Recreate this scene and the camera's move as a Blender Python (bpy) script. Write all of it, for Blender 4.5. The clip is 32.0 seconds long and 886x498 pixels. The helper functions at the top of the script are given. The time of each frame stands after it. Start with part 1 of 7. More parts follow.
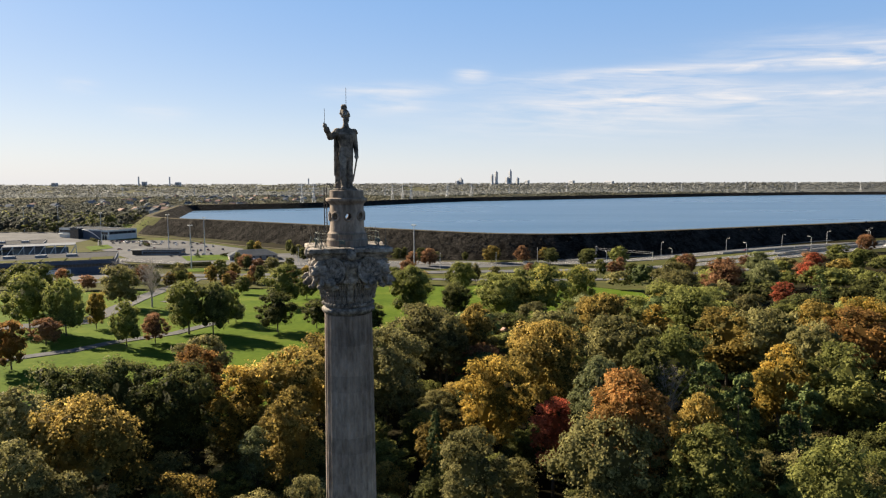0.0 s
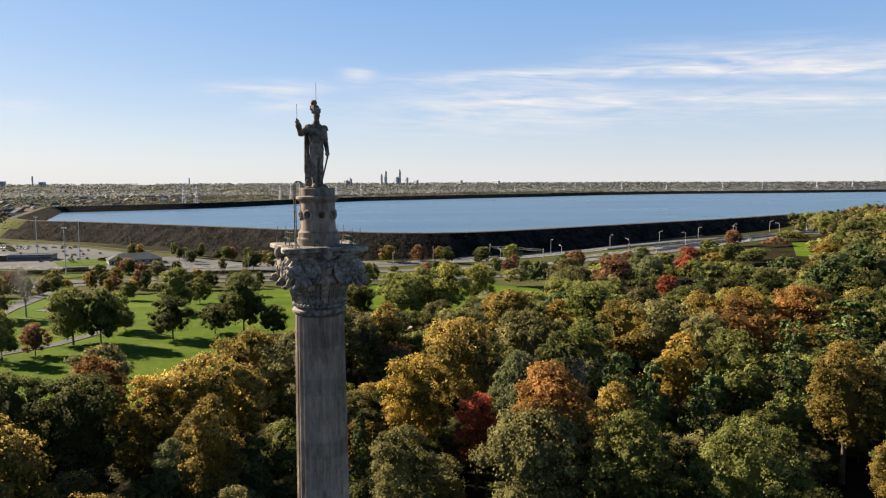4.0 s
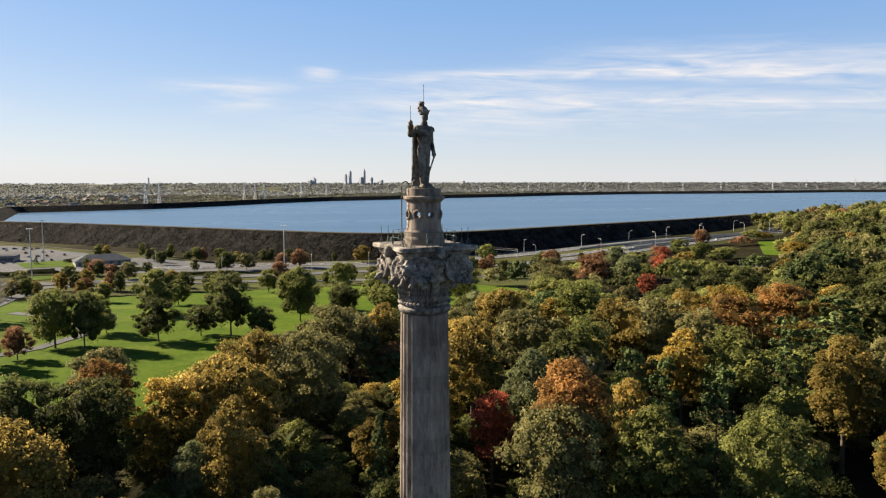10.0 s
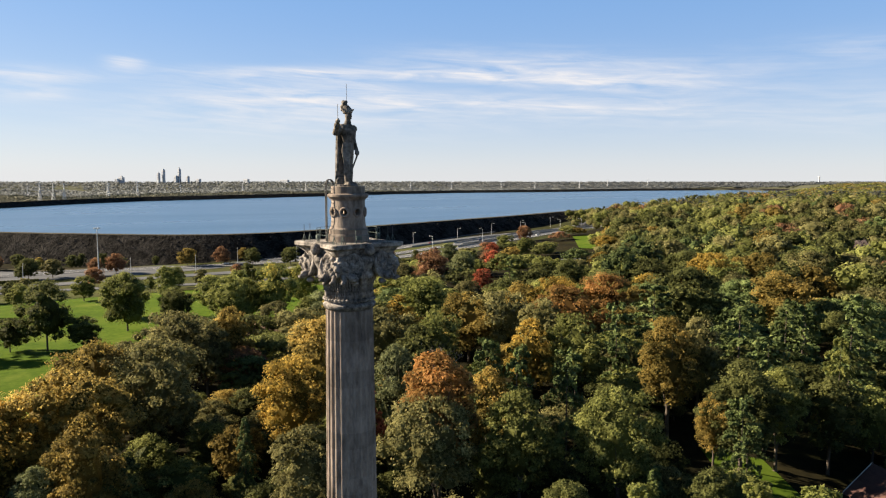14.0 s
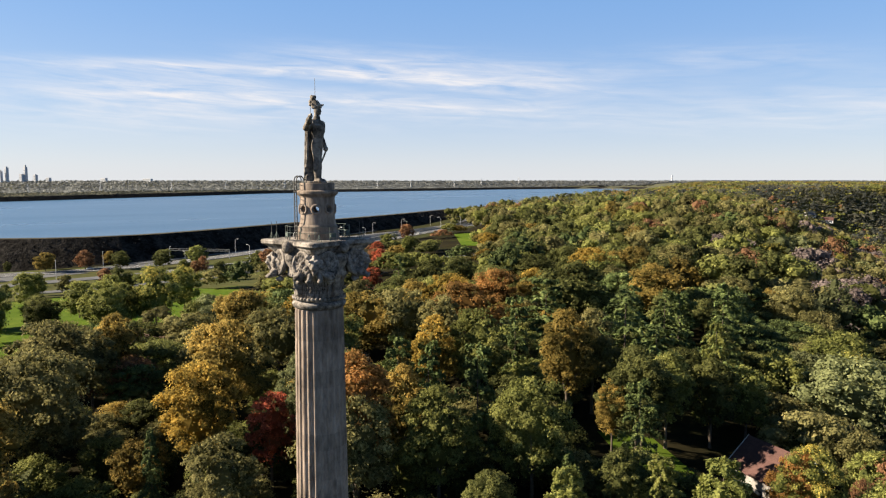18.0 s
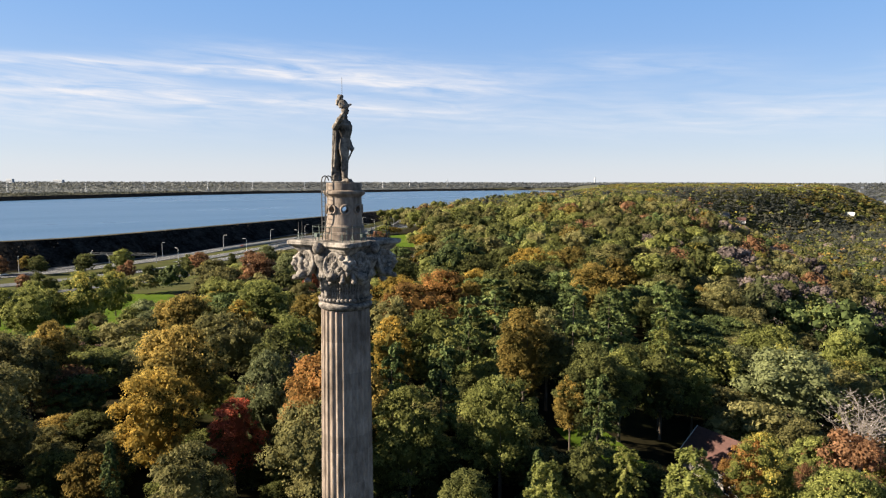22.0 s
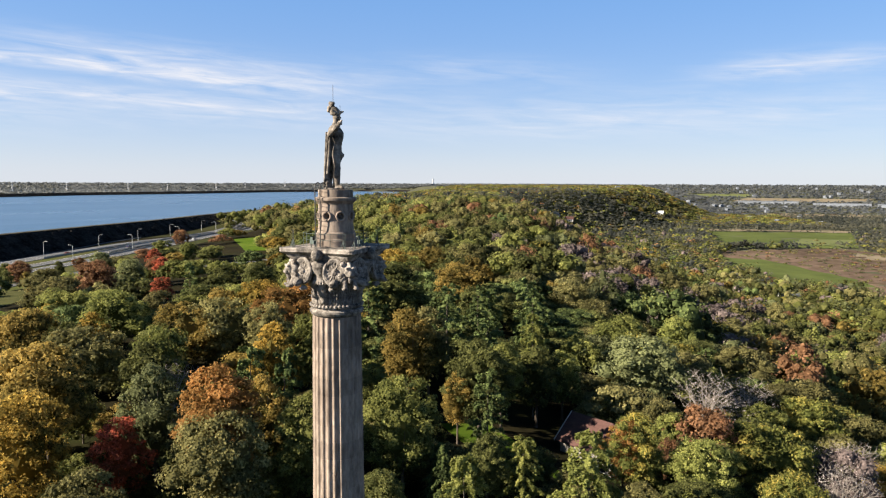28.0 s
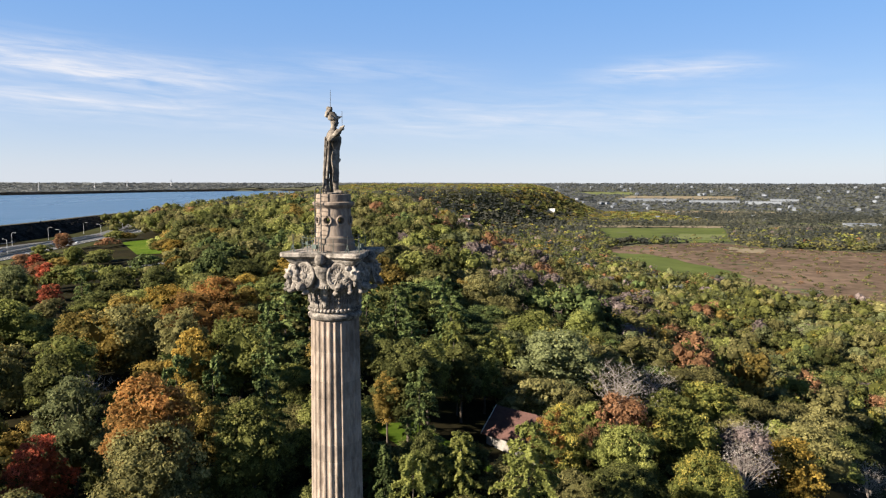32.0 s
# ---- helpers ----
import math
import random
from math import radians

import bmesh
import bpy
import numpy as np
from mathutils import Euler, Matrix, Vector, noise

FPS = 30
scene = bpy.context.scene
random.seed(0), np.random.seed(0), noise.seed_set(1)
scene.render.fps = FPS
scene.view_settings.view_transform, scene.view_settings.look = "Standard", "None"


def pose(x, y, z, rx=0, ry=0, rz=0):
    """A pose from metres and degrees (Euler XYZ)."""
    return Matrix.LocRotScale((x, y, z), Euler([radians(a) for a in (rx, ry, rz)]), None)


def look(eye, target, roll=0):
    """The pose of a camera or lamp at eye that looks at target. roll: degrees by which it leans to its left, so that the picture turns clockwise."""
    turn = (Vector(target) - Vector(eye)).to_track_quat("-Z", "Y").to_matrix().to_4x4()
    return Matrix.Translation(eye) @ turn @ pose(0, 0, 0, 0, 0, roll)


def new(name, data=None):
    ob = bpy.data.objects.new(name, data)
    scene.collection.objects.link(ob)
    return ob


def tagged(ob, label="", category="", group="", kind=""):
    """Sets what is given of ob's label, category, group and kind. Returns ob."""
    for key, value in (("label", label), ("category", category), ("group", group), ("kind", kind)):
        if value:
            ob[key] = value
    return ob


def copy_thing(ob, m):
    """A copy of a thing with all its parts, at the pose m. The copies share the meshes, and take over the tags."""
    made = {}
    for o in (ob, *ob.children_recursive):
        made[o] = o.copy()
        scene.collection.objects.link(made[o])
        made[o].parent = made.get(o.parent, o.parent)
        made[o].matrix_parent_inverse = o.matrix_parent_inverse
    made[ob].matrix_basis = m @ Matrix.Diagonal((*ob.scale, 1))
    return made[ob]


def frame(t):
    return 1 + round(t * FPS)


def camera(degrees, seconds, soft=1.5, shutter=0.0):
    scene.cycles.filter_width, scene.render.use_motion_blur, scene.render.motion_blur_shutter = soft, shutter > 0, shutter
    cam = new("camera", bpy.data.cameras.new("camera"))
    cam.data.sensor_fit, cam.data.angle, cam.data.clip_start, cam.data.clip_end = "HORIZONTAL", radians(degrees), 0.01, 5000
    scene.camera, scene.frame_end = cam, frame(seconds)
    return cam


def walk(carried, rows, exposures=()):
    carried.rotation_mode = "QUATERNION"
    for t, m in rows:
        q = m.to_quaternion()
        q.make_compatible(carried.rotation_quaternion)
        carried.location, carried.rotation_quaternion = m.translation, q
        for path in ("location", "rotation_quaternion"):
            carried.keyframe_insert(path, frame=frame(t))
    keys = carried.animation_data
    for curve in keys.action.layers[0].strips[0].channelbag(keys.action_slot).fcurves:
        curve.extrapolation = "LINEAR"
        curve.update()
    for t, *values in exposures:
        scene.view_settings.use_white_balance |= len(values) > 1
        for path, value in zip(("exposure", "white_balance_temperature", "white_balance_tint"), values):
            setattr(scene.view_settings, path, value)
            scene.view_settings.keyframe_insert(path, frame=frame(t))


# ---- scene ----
cam = camera(65.2, 32.0, soft=1.2)
PATH = [
    (0, (3.445, -43.248, 51.279), (3.561, -41.261, 51.087), -0.2),
    (0.5, (2.786, -43.129, 51.292), (2.915, -41.143, 51.1), -0.1),
    (1, (2.131, -43.029, 51.301), (2.282, -41.044, 51.109), -0.1),
    (1.5, (1.492, -42.955, 51.311), (1.678, -40.973, 51.12), -0.0),
    (2, (0.837, -42.88, 51.309), (1.076, -40.903, 51.117), -0.1),
    (2.5, (0.186, -42.807, 51.3), (0.473, -40.837, 51.11), 0.0),
    (3, (-0.454, -42.74, 51.27), (-0.121, -40.777, 51.078), -0.1),
    (3.5, (-1.059, -42.65, 51.223), (-0.677, -40.696, 51.03), -0.1),
    (4, (-1.677, -42.54, 51.173), (-1.246, -40.596, 50.979), -0.2),
    (4.5, (-2.334, -42.436, 51.161), (-1.856, -40.504, 50.967), -0.2),
    (6.5, (-5.349, -42.152, 51.194), (-4.864, -40.221, 51.0), -0.2),
    (7, (-6.077, -42.077, 51.208), (-5.591, -40.146, 51.014), -0.2),
    (7.5, (-6.768, -41.976, 51.212), (-6.281, -40.046, 51.018), -0.2),
    (8, (-7.434, -41.871, 51.218), (-6.946, -39.941, 51.023), -0.2),
    (8.5, (-8.127, -41.744, 51.201), (-7.639, -39.814, 51.007), -0.2),
    (9, (-8.827, -41.605, 51.192), (-8.338, -39.676, 50.998), -0.2),
    (9.5, (-9.526, -41.444, 51.201), (-9.024, -39.517, 51.008), -0.1),
    (10, (-10.24, -41.282, 51.213), (-9.708, -39.364, 51.019), -0.1),
    (10.5, (-10.962, -41.136, 51.218), (-10.392, -39.229, 51.024), -0.1),
    (11, (-11.738, -41.006, 51.218), (-11.096, -39.122, 51.022), -0.1),
    (11.5, (-12.519, -40.932, 51.207), (-11.81, -39.073, 51.011), -0.1),
    (12, (-13.307, -40.897, 51.198), (-12.533, -39.064, 51.001), -0.1),
    (12.5, (-14.091, -40.842, 51.171), (-13.261, -39.033, 50.974), -0.2),
    (13, (-14.859, -40.739, 51.152), (-13.973, -38.957, 50.954), -0.1),
    (13.5, (-15.62, -40.58, 51.154), (-14.679, -38.826, 50.958), -0.0),
    (14, (-16.344, -40.331, 51.156), (-15.353, -38.604, 50.959), -0.0),
    (14.5, (-17.013, -40.003, 51.155), (-15.972, -38.307, 50.957), -0.1),
    (16.5, (-19.61, -38.562, 51.117), (-18.464, -36.935, 50.917), 0.0),
    (17, (-20.265, -38.166, 51.09), (-19.071, -36.574, 50.89), -0.1),
    (17.5, (-20.868, -37.764, 51.06), (-19.628, -36.208, 50.86), -0.0),
    (18, (-21.423, -37.327, 51.007), (-20.141, -35.805, 50.807), 0.0),
    (18.5, (-21.992, -36.843, 50.956), (-20.671, -35.355, 50.757), 0.0),
    (19, (-22.589, -36.335, 50.921), (-21.228, -34.882, 50.723), 0.0),
    (19.5, (-23.193, -35.811, 50.909), (-21.818, -34.373, 50.711), 0.1),
    (20, (-23.769, -35.288, 50.913), (-22.393, -33.85, 50.716), 0.1),
    (20.5, (-24.335, -34.782, 50.911), (-22.957, -33.346, 50.714), 0.1),
    (21, (-24.926, -34.313, 50.917), (-23.537, -32.888, 50.72), 0.1),
    (21.5, (-25.505, -33.878, 50.908), (-24.102, -32.466, 50.711), 0.1),
    (22, (-26.106, -33.445, 50.91), (-24.672, -32.064, 50.715), 0.1),
    (22.5, (-26.722, -32.971, 50.896), (-25.244, -31.637, 50.701), 0.1),
    (23, (-27.334, -32.436, 50.899), (-25.825, -31.138, 50.706), 0.1),
    (23.5, (-27.869, -31.891, 50.927), (-26.353, -30.6, 50.734), 0.2),
    (24, (-28.399, -31.311, 50.968), (-26.866, -30.042, 50.775), 0.2),
    (24.5, (-28.984, -30.697, 50.996), (-27.431, -29.451, 50.804), 0.2),
    (26.5, (-31.232, -28.532, 51.205), (-29.594, -27.401, 51.013), 0.2),
    (27, (-31.751, -28.1, 51.216), (-30.087, -27.006, 51.024), 0.2),
    (27.5, (-32.322, -27.604, 51.228), (-30.634, -26.549, 51.036), 0.2),
    (28, (-32.88, -27.082, 51.241), (-31.167, -26.066, 51.05), 0.2),
    (28.5, (-33.463, -26.506, 51.307), (-31.73, -25.526, 51.116), 0.1),
    (29, (-34.009, -25.923, 51.381), (-32.258, -24.976, 51.19), 0.1),
    (29.5, (-34.509, -25.337, 51.45), (-32.74, -24.423, 51.259), 0.1),
    (30, (-34.972, -24.75, 51.506), (-33.187, -23.868, 51.314), 0.1),
    (30.5, (-35.426, -24.129, 51.545), (-33.625, -23.281, 51.353), 0.1),
    (31, (-35.876, -23.49, 51.565), (-34.059, -22.676, 51.371), 0.1),
    (31.5, (-36.308, -22.811, 51.57), (-34.475, -22.037, 51.377), 0.1),
    (32, (-36.747, -22.086, 51.551), (-34.902, -21.339, 51.358), 0.1),
]
walk(cam, [(t, look(eye, target, roll)) for t, eye, target, roll in PATH], [(0, 1.6, 7000, 10), (14, 1.6, 6900, 10), (24, 1.6, 6560, 10), (32, 1.56, 6380, 10)])

# ---- world, sun ----
SUN_AZ, SUN_EL = 312.0, 26.0


def nodes_of(tree):
    def add(kind, **values):
        n = tree.nodes.new(kind)
        for key, value in values.items():
            if key in n.inputs:
                n.inputs[key].default_value = value
        return n
    return add, tree.links.new


# bearing and height of the middle in degrees, half length, half width, slope, bend, strength
CLOUDS = [
    (22, 8.45, 12, 0.22, 0.0, -0.002, 0.9), (40, 7.85, 10, 0.35, -0.075, -0.001, 0.9), (33, 9.4, 9, 0.5, -0.03, 0.0, 0.55), (47, 8.3, 9, 0.55, -0.08, 0.0, 0.6),
    (26, 6.3, 15, 0.32, 0.0, -0.001, 0.95), (18, 7.2, 10, 0.5, 0.01, 0.0, 0.65), (20, 4.9, 16, 0.7, 0.01, 0.0, 0.6), (-1, 7.3, 5, 0.28, 0.03, 0.0, 0.75),
    (5.6, 8.55, 1.4, 0.25, 0.06, 0.0, 0.7), (-0.6, 6.1, 2.4, 0.3, 0.04, 0.0, 0.6), (-24, 7.0, 1.2, 0.22, 0.0, 0.0, 0.5), (-19, 5.3, 2.5, 0.3, -0.02, 0.0, 0.35),
    (86, 8.5, 6, 0.40, 0.02, -0.003, 0.95), (62, 8.9, 8, 0.5, -0.05, 0.0, 0.35), (76, 5.4, 22, 0.8, 0.0, 0.0, 0.42), (66, 4.3, 20, 0.5, 0.0, 0.0, 0.22), (44, 5.6, 9, 0.5, -0.02, 0.0, 0.5),
]


def build_world():
    world = bpy.data.worlds.new("sky")
    world.use_nodes = True
    scene.world = world
    tree = world.node_tree
    tree.nodes.clear()
    add, link = nodes_of(tree)

    def calc(kind, a, b=None, c=None):
        n = add("ShaderNodeMath")
        n.operation = kind
        for k, v in enumerate((a, b, c)):
            if isinstance(v, (int, float)):
                n.inputs[k].default_value = v
            elif v is not None:
                link(v, n.inputs[k])
        return n.outputs[0]

    sky = add("ShaderNodeTexSky")
    sky.sky_type, sky.sun_disc = "NISHITA", False
    sky.sun_elevation, sky.sun_rotation = radians(SUN_EL), radians(SUN_AZ)
    sky.altitude, sky.air_density, sky.dust_density, sky.ozone_density = 500, 1.0, 0.5, 2.4
    soften = add("ShaderNodeHueSaturation", Saturation=1.22, Value=0.9)
    link(sky.outputs[0], soften.inputs["Color"])
    coord, split = add("ShaderNodeTexCoord"), add("ShaderNodeSeparateXYZ")
    link(coord.outputs["Generated"], split.inputs[0])
    deg = 180 / math.pi
    bearing = calc("MULTIPLY", calc("ARCTAN2", split.outputs[0], split.outputs[1]), deg)
    height = calc("MULTIPLY", calc("ARCSINE", split.outputs[2]), deg)
    # clear blue above, paler towards the horizon
    fall = calc("EXPONENT", calc("MULTIPLY", calc("MAXIMUM", height, 0.0), -0.145))
    clear = add("ShaderNodeMix")
    clear.data_type = "RGBA"
    link(fall, clear.inputs[0])
    clear.inputs[6].default_value = (1.15, 2.86, 6.15, 1)
    clear.inputs[7].default_value = (5.2, 5.5, 6.1, 1)
    blend = add("ShaderNodeMix", )
    blend.data_type = "RGBA"
    blend.inputs[0].default_value = 0.72
    link(soften.outputs[0], blend.inputs[6])
    link(clear.outputs[2], blend.inputs[7])
    # pale haze low over the horizon
    up = calc("MAXIMUM", height, 0.0)
    sunward = calc("EXPONENT", calc("MULTIPLY", calc("POWER", calc("ABSOLUTE", calc("DIVIDE", calc("ADD", bearing, 49.0), 48.0)), 2.0), -1.0))
    glare = calc("MULTIPLY", calc("MULTIPLY", sunward, calc("EXPONENT", calc("MULTIPLY", up, -0.07))), 0.42)
    low = calc("MINIMUM", calc("MULTIPLY_ADD", calc("EXPONENT", calc("MULTIPLY", up, -0.35)), 0.45, glare), 0.92)
    # the clear sky deepens overhead
    deep = add("ShaderNodeMapRange")
    deep.interpolation_type = "SMOOTHSTEP"
    for k, v in ((1, 13.0), (2, 44.0), (3, 1.0), (4, 0.20)):
        deep.inputs[k].default_value = v
    link(height, deep.inputs[0])
    dim = add("ShaderNodeVectorMath")
    dim.operation = "SCALE"
    link(blend.outputs[2], dim.inputs[0])
    link(deep.outputs[0], dim.inputs["Scale"])
    haze = add("ShaderNodeMix")
    haze.data_type = "RGBA"
    link(low, haze.inputs[0])
    link(dim.outputs[0], haze.inputs[6])
    haze.inputs[7].default_value = (4.72, 5.12, 5.85, 1)
    # thin streaks of high cloud
    total = None
    for b0, h0, length, width, slope, bend, strength in CLOUDS:
        u = calc("SUBTRACT", bearing, b0)
        v = calc("SUBTRACT", calc("SUBTRACT", height, h0), calc("MULTIPLY", u, calc("MULTIPLY_ADD", u, bend, slope)))
        far = calc("ADD", calc("POWER", calc("ABSOLUTE", calc("DIVIDE", u, length)), 2.5), calc("POWER", calc("DIVIDE", v, width * 2.0), 2.0))
        m = calc("MULTIPLY", calc("EXPONENT", calc("MULTIPLY", far, -1.0)), strength)
        total = m if total is None else calc("ADD", total, m)
    grain_at = add("ShaderNodeCombineXYZ")
    link(calc("MULTIPLY", bearing, 0.16), grain_at.inputs[0])
    link(calc("MULTIPLY_ADD", bearing, 0.05, calc("MULTIPLY", height, 1.3)), grain_at.inputs[1])
    grain = add("ShaderNodeTexNoise", Scale=1.0, Detail=6.0, Roughness=0.6, Distortion=0.5)
    link(grain_at.outputs[0], grain.inputs["Vector"])
    spread = add("ShaderNodeMapRange")
    spread.inputs[1].default_value, spread.inputs[2].default_value = 0.30, 0.68
    link(grain.outputs[0], spread.inputs[0])
    fibre_at = add("ShaderNodeCombineXYZ")
    link(calc("MULTIPLY", bearing, 0.05), fibre_at.inputs[0])
    link(calc("MULTIPLY_ADD", bearing, 0.16, calc("MULTIPLY", height, 2.6)), fibre_at.inputs[1])
    fibre = add("ShaderNodeTexNoise", Scale=1.0, Detail=4.0, Roughness=0.55, Distortion=0.3)
    link(fibre_at.outputs[0], fibre.inputs["Vector"])
    threads = add("ShaderNodeMapRange")
    for k, v in ((1, 0.30), (2, 0.70), (3, 0.58), (4, 1.12)):
        threads.inputs[k].default_value = v
    link(fibre.outputs[0], threads.inputs[0])
    mask = calc("MINIMUM", calc("MULTIPLY", calc("MULTIPLY", calc("MULTIPLY", total, spread.outputs[0]), threads.outputs[0]), 1.0), 0.88)
    cloud = add("ShaderNodeMix")
    cloud.data_type = "RGBA"
    link(mask, cloud.inputs[0])
    link(haze.outputs[2], cloud.inputs[6])
    cloud.inputs[7].default_value = (6.0, 6.0, 6.3, 1)
    back = add("ShaderNodeBackground", Strength=0.05)
    out = add("ShaderNodeOutputWorld")
    link(cloud.outputs[2], back.inputs[0])
    link(back.outputs[0], out.inputs[0])


build_world()
sun_data = bpy.data.lights.new("sun", "SUN")
sun_data.energy, sun_data.angle, sun_data.color = 5.0, radians(0.6), (1.0, 0.87, 0.69)
sun = new("sun", sun_data)
sun_way = Vector((math.sin(radians(SUN_AZ)) * math.cos(radians(SUN_EL)), math.cos(radians(SUN_AZ)) * math.cos(radians(SUN_EL)), math.sin(radians(SUN_EL))))
sun.matrix_world = look(sun_way * 300, (0, 0, 0))


# ---- materials ----
def material(name, low, high, rough=0.8, scale=1.0, bump=0.3, metal=0.0, grime=None, grime_scale=0.25, spec=0.3, bump_scale=None, stretch=(1, 1, 1), vary=0.0, depth=0.05, grime_from=0.52):
    """Two colours mixed by noise at two scales, with grime at a larger scale and relief."""
    m = bpy.data.materials.new(name)
    m.use_nodes = True
    tree = m.node_tree
    tree.nodes.clear()
    add, link = nodes_of(tree)
    coord = add("ShaderNodeTexCoord")
    place = add("ShaderNodeMapping", Scale=stretch)
    link(coord.outputs["Object"], place.inputs[0])
    big = add("ShaderNodeTexNoise", Scale=scale * 0.17, Detail=3.0)
    fine = add("ShaderNodeTexNoise", Scale=scale, Detail=6.0, Roughness=0.65)
    link(place.outputs[0], big.inputs["Vector"])
    link(place.outputs[0], fine.inputs["Vector"])
    both = add("ShaderNodeMath")
    both.operation = "MULTIPLY_ADD"
    both.inputs[1].default_value = 0.6
    link(fine.outputs[0], both.inputs[0])
    half = add("ShaderNodeMath")
    half.operation = "MULTIPLY"
    half.inputs[1].default_value = 0.4
    link(big.outputs[0], half.inputs[0])
    link(half.outputs[0], both.inputs[2])
    ramp = add("ShaderNodeValToRGB")
    ramp.color_ramp.elements[0].position, ramp.color_ramp.elements[0].color = 0.36, (*low, 1)
    ramp.color_ramp.elements[1].position, ramp.color_ramp.elements[1].color = 0.64, (*high, 1)
    link(both.outputs[0], ramp.inputs[0])
    colour = ramp.outputs[0]
    if grime:
        stain = add("ShaderNodeTexNoise", Scale=grime_scale, Detail=5.0, Roughness=0.7)
        link(place.outputs[0], stain.inputs["Vector"])
        limit = add("ShaderNodeMapRange")
        limit.inputs[1].default_value, limit.inputs[2].default_value = grime_from, grime_from + 0.2
        link(stain.outputs[0], limit.inputs[0])
        mix = add("ShaderNodeMix")
        mix.data_type = "RGBA"
        link(limit.outputs[0], mix.inputs[0])
        link(colour, mix.inputs[6])
        mix.inputs[7].default_value = (*grime, 1)
        colour = mix.outputs[2]
    if vary:
        info, level, shift = add("ShaderNodeObjectInfo"), add("ShaderNodeMapRange"), add("ShaderNodeHueSaturation")
        level.inputs[3].default_value, level.inputs[4].default_value = 1 - vary, 1 + vary
        link(info.outputs["Random"], level.inputs[0])
        link(level.outputs[0], shift.inputs["Value"])
        link(colour, shift.inputs["Color"])
        colour = shift.outputs[0]
    shader = add("ShaderNodeBsdfPrincipled", Roughness=rough, Metallic=metal)
    shader.inputs["Specular IOR Level"].default_value = spec
    link(colour, shader.inputs["Base Color"])
    if bump:
        grain = fine
        if bump_scale:
            grain = add("ShaderNodeTexNoise", Scale=bump_scale, Detail=4.0)
            link(place.outputs[0], grain.inputs["Vector"])
        relief = add("ShaderNodeBump", Strength=bump, Distance=depth)
        link(grain.outputs[0], relief.inputs["Height"])
        link(relief.outputs[0], shader.inputs["Normal"])
    out = add("ShaderNodeOutputMaterial")
    link(shader.outputs[0], out.inputs[0])
    return m


def leaf_material(name, low, mid, high, through_light=0.45):
    """Foliage: each leaf clump has its own shade, each tree its own tone; some light passes through the leaves."""
    low, high = tuple(v * 0.65 for v in low), tuple(v * 1.22 for v in high)
    # far leaves, already coloured for haze, skip this brightening
    if not name.startswith(("leaf_far", "leaf_horizon_haze")):
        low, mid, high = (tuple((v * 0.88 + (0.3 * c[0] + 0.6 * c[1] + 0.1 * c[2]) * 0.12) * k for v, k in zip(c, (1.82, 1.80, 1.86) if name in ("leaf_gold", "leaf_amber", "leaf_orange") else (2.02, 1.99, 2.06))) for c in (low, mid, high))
    m = bpy.data.materials.new(name)
    m.use_nodes = True
    tree = m.node_tree
    tree.nodes.clear()
    add, link = nodes_of(tree)
    geo, info, coord = add("ShaderNodeNewGeometry"), add("ShaderNodeObjectInfo"), add("ShaderNodeTexCoord")
    patch = add("ShaderNodeTexNoise", Scale=0.10, Detail=2.0)
    link(geo.outputs["Position"], patch.inputs["Vector"])
    mix = add("ShaderNodeMath")
    mix.operation = "MULTIPLY_ADD"
    mix.inputs[1].default_value = 0.22
    link(geo.outputs["Random Per Island"], mix.inputs[0])
    tone = add("ShaderNodeMath")
    tone.operation = "MULTIPLY_ADD"
    tone.inputs[1].default_value = 0.55
    link(patch.outputs[0], tone.inputs[0])
    # hue differs by bough; a low value on the cores darkens them like inner shade
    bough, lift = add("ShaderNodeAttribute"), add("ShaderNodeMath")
    bough.attribute_name = "bough_hue_core_shade"
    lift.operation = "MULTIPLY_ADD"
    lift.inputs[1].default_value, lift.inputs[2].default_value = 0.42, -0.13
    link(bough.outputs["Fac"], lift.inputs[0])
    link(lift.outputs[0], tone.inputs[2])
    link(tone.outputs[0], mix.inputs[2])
    ramp = add("ShaderNodeValToRGB")
    e = ramp.color_ramp.elements
    e[0].position, e[0].color = 0.18, (*low, 1)
    e[1].position, e[1].color = 0.85, (*high, 1)
    third = e.new(0.5)
    third.color = (*mid, 1)
    link(mix.outputs[0], ramp.inputs[0])
    shift = add("ShaderNodeHueSaturation")
    vary = add("ShaderNodeMapRange")
    vary.inputs[3].default_value, vary.inputs[4].default_value = 0.75, 1.25
    vary.clamp = False
    own = add("ShaderNodeAttribute")
    own.attribute_name = "tree_tone"
    sum_tone = add("ShaderNodeMath")
    sum_tone.operation = "ADD"
    link(info.outputs["Random"], sum_tone.inputs[0])
    link(own.outputs["Fac"], sum_tone.inputs[1])
    link(sum_tone.outputs[0], vary.inputs[0])
    link(vary.outputs[0], shift.inputs["Value"])
    link(ramp.outputs[0], shift.inputs["Color"])
    face = add("ShaderNodeBsdfPrincipled", Roughness=0.7)
    face.inputs["Specular IOR Level"].default_value = 0.06
    back = add("ShaderNodeBsdfTranslucent")
    both = add("ShaderNodeMixShader", Fac=through_light)
    link(shift.outputs[0], face.inputs["Base Color"])
    link(shift.outputs[0], back.inputs[0])
    link(face.outputs[0], both.inputs[1])
    link(back.outputs[0], both.inputs[2])
    out = add("ShaderNodeOutputMaterial")
    link(both.outputs[0], out.inputs[0])
    return m


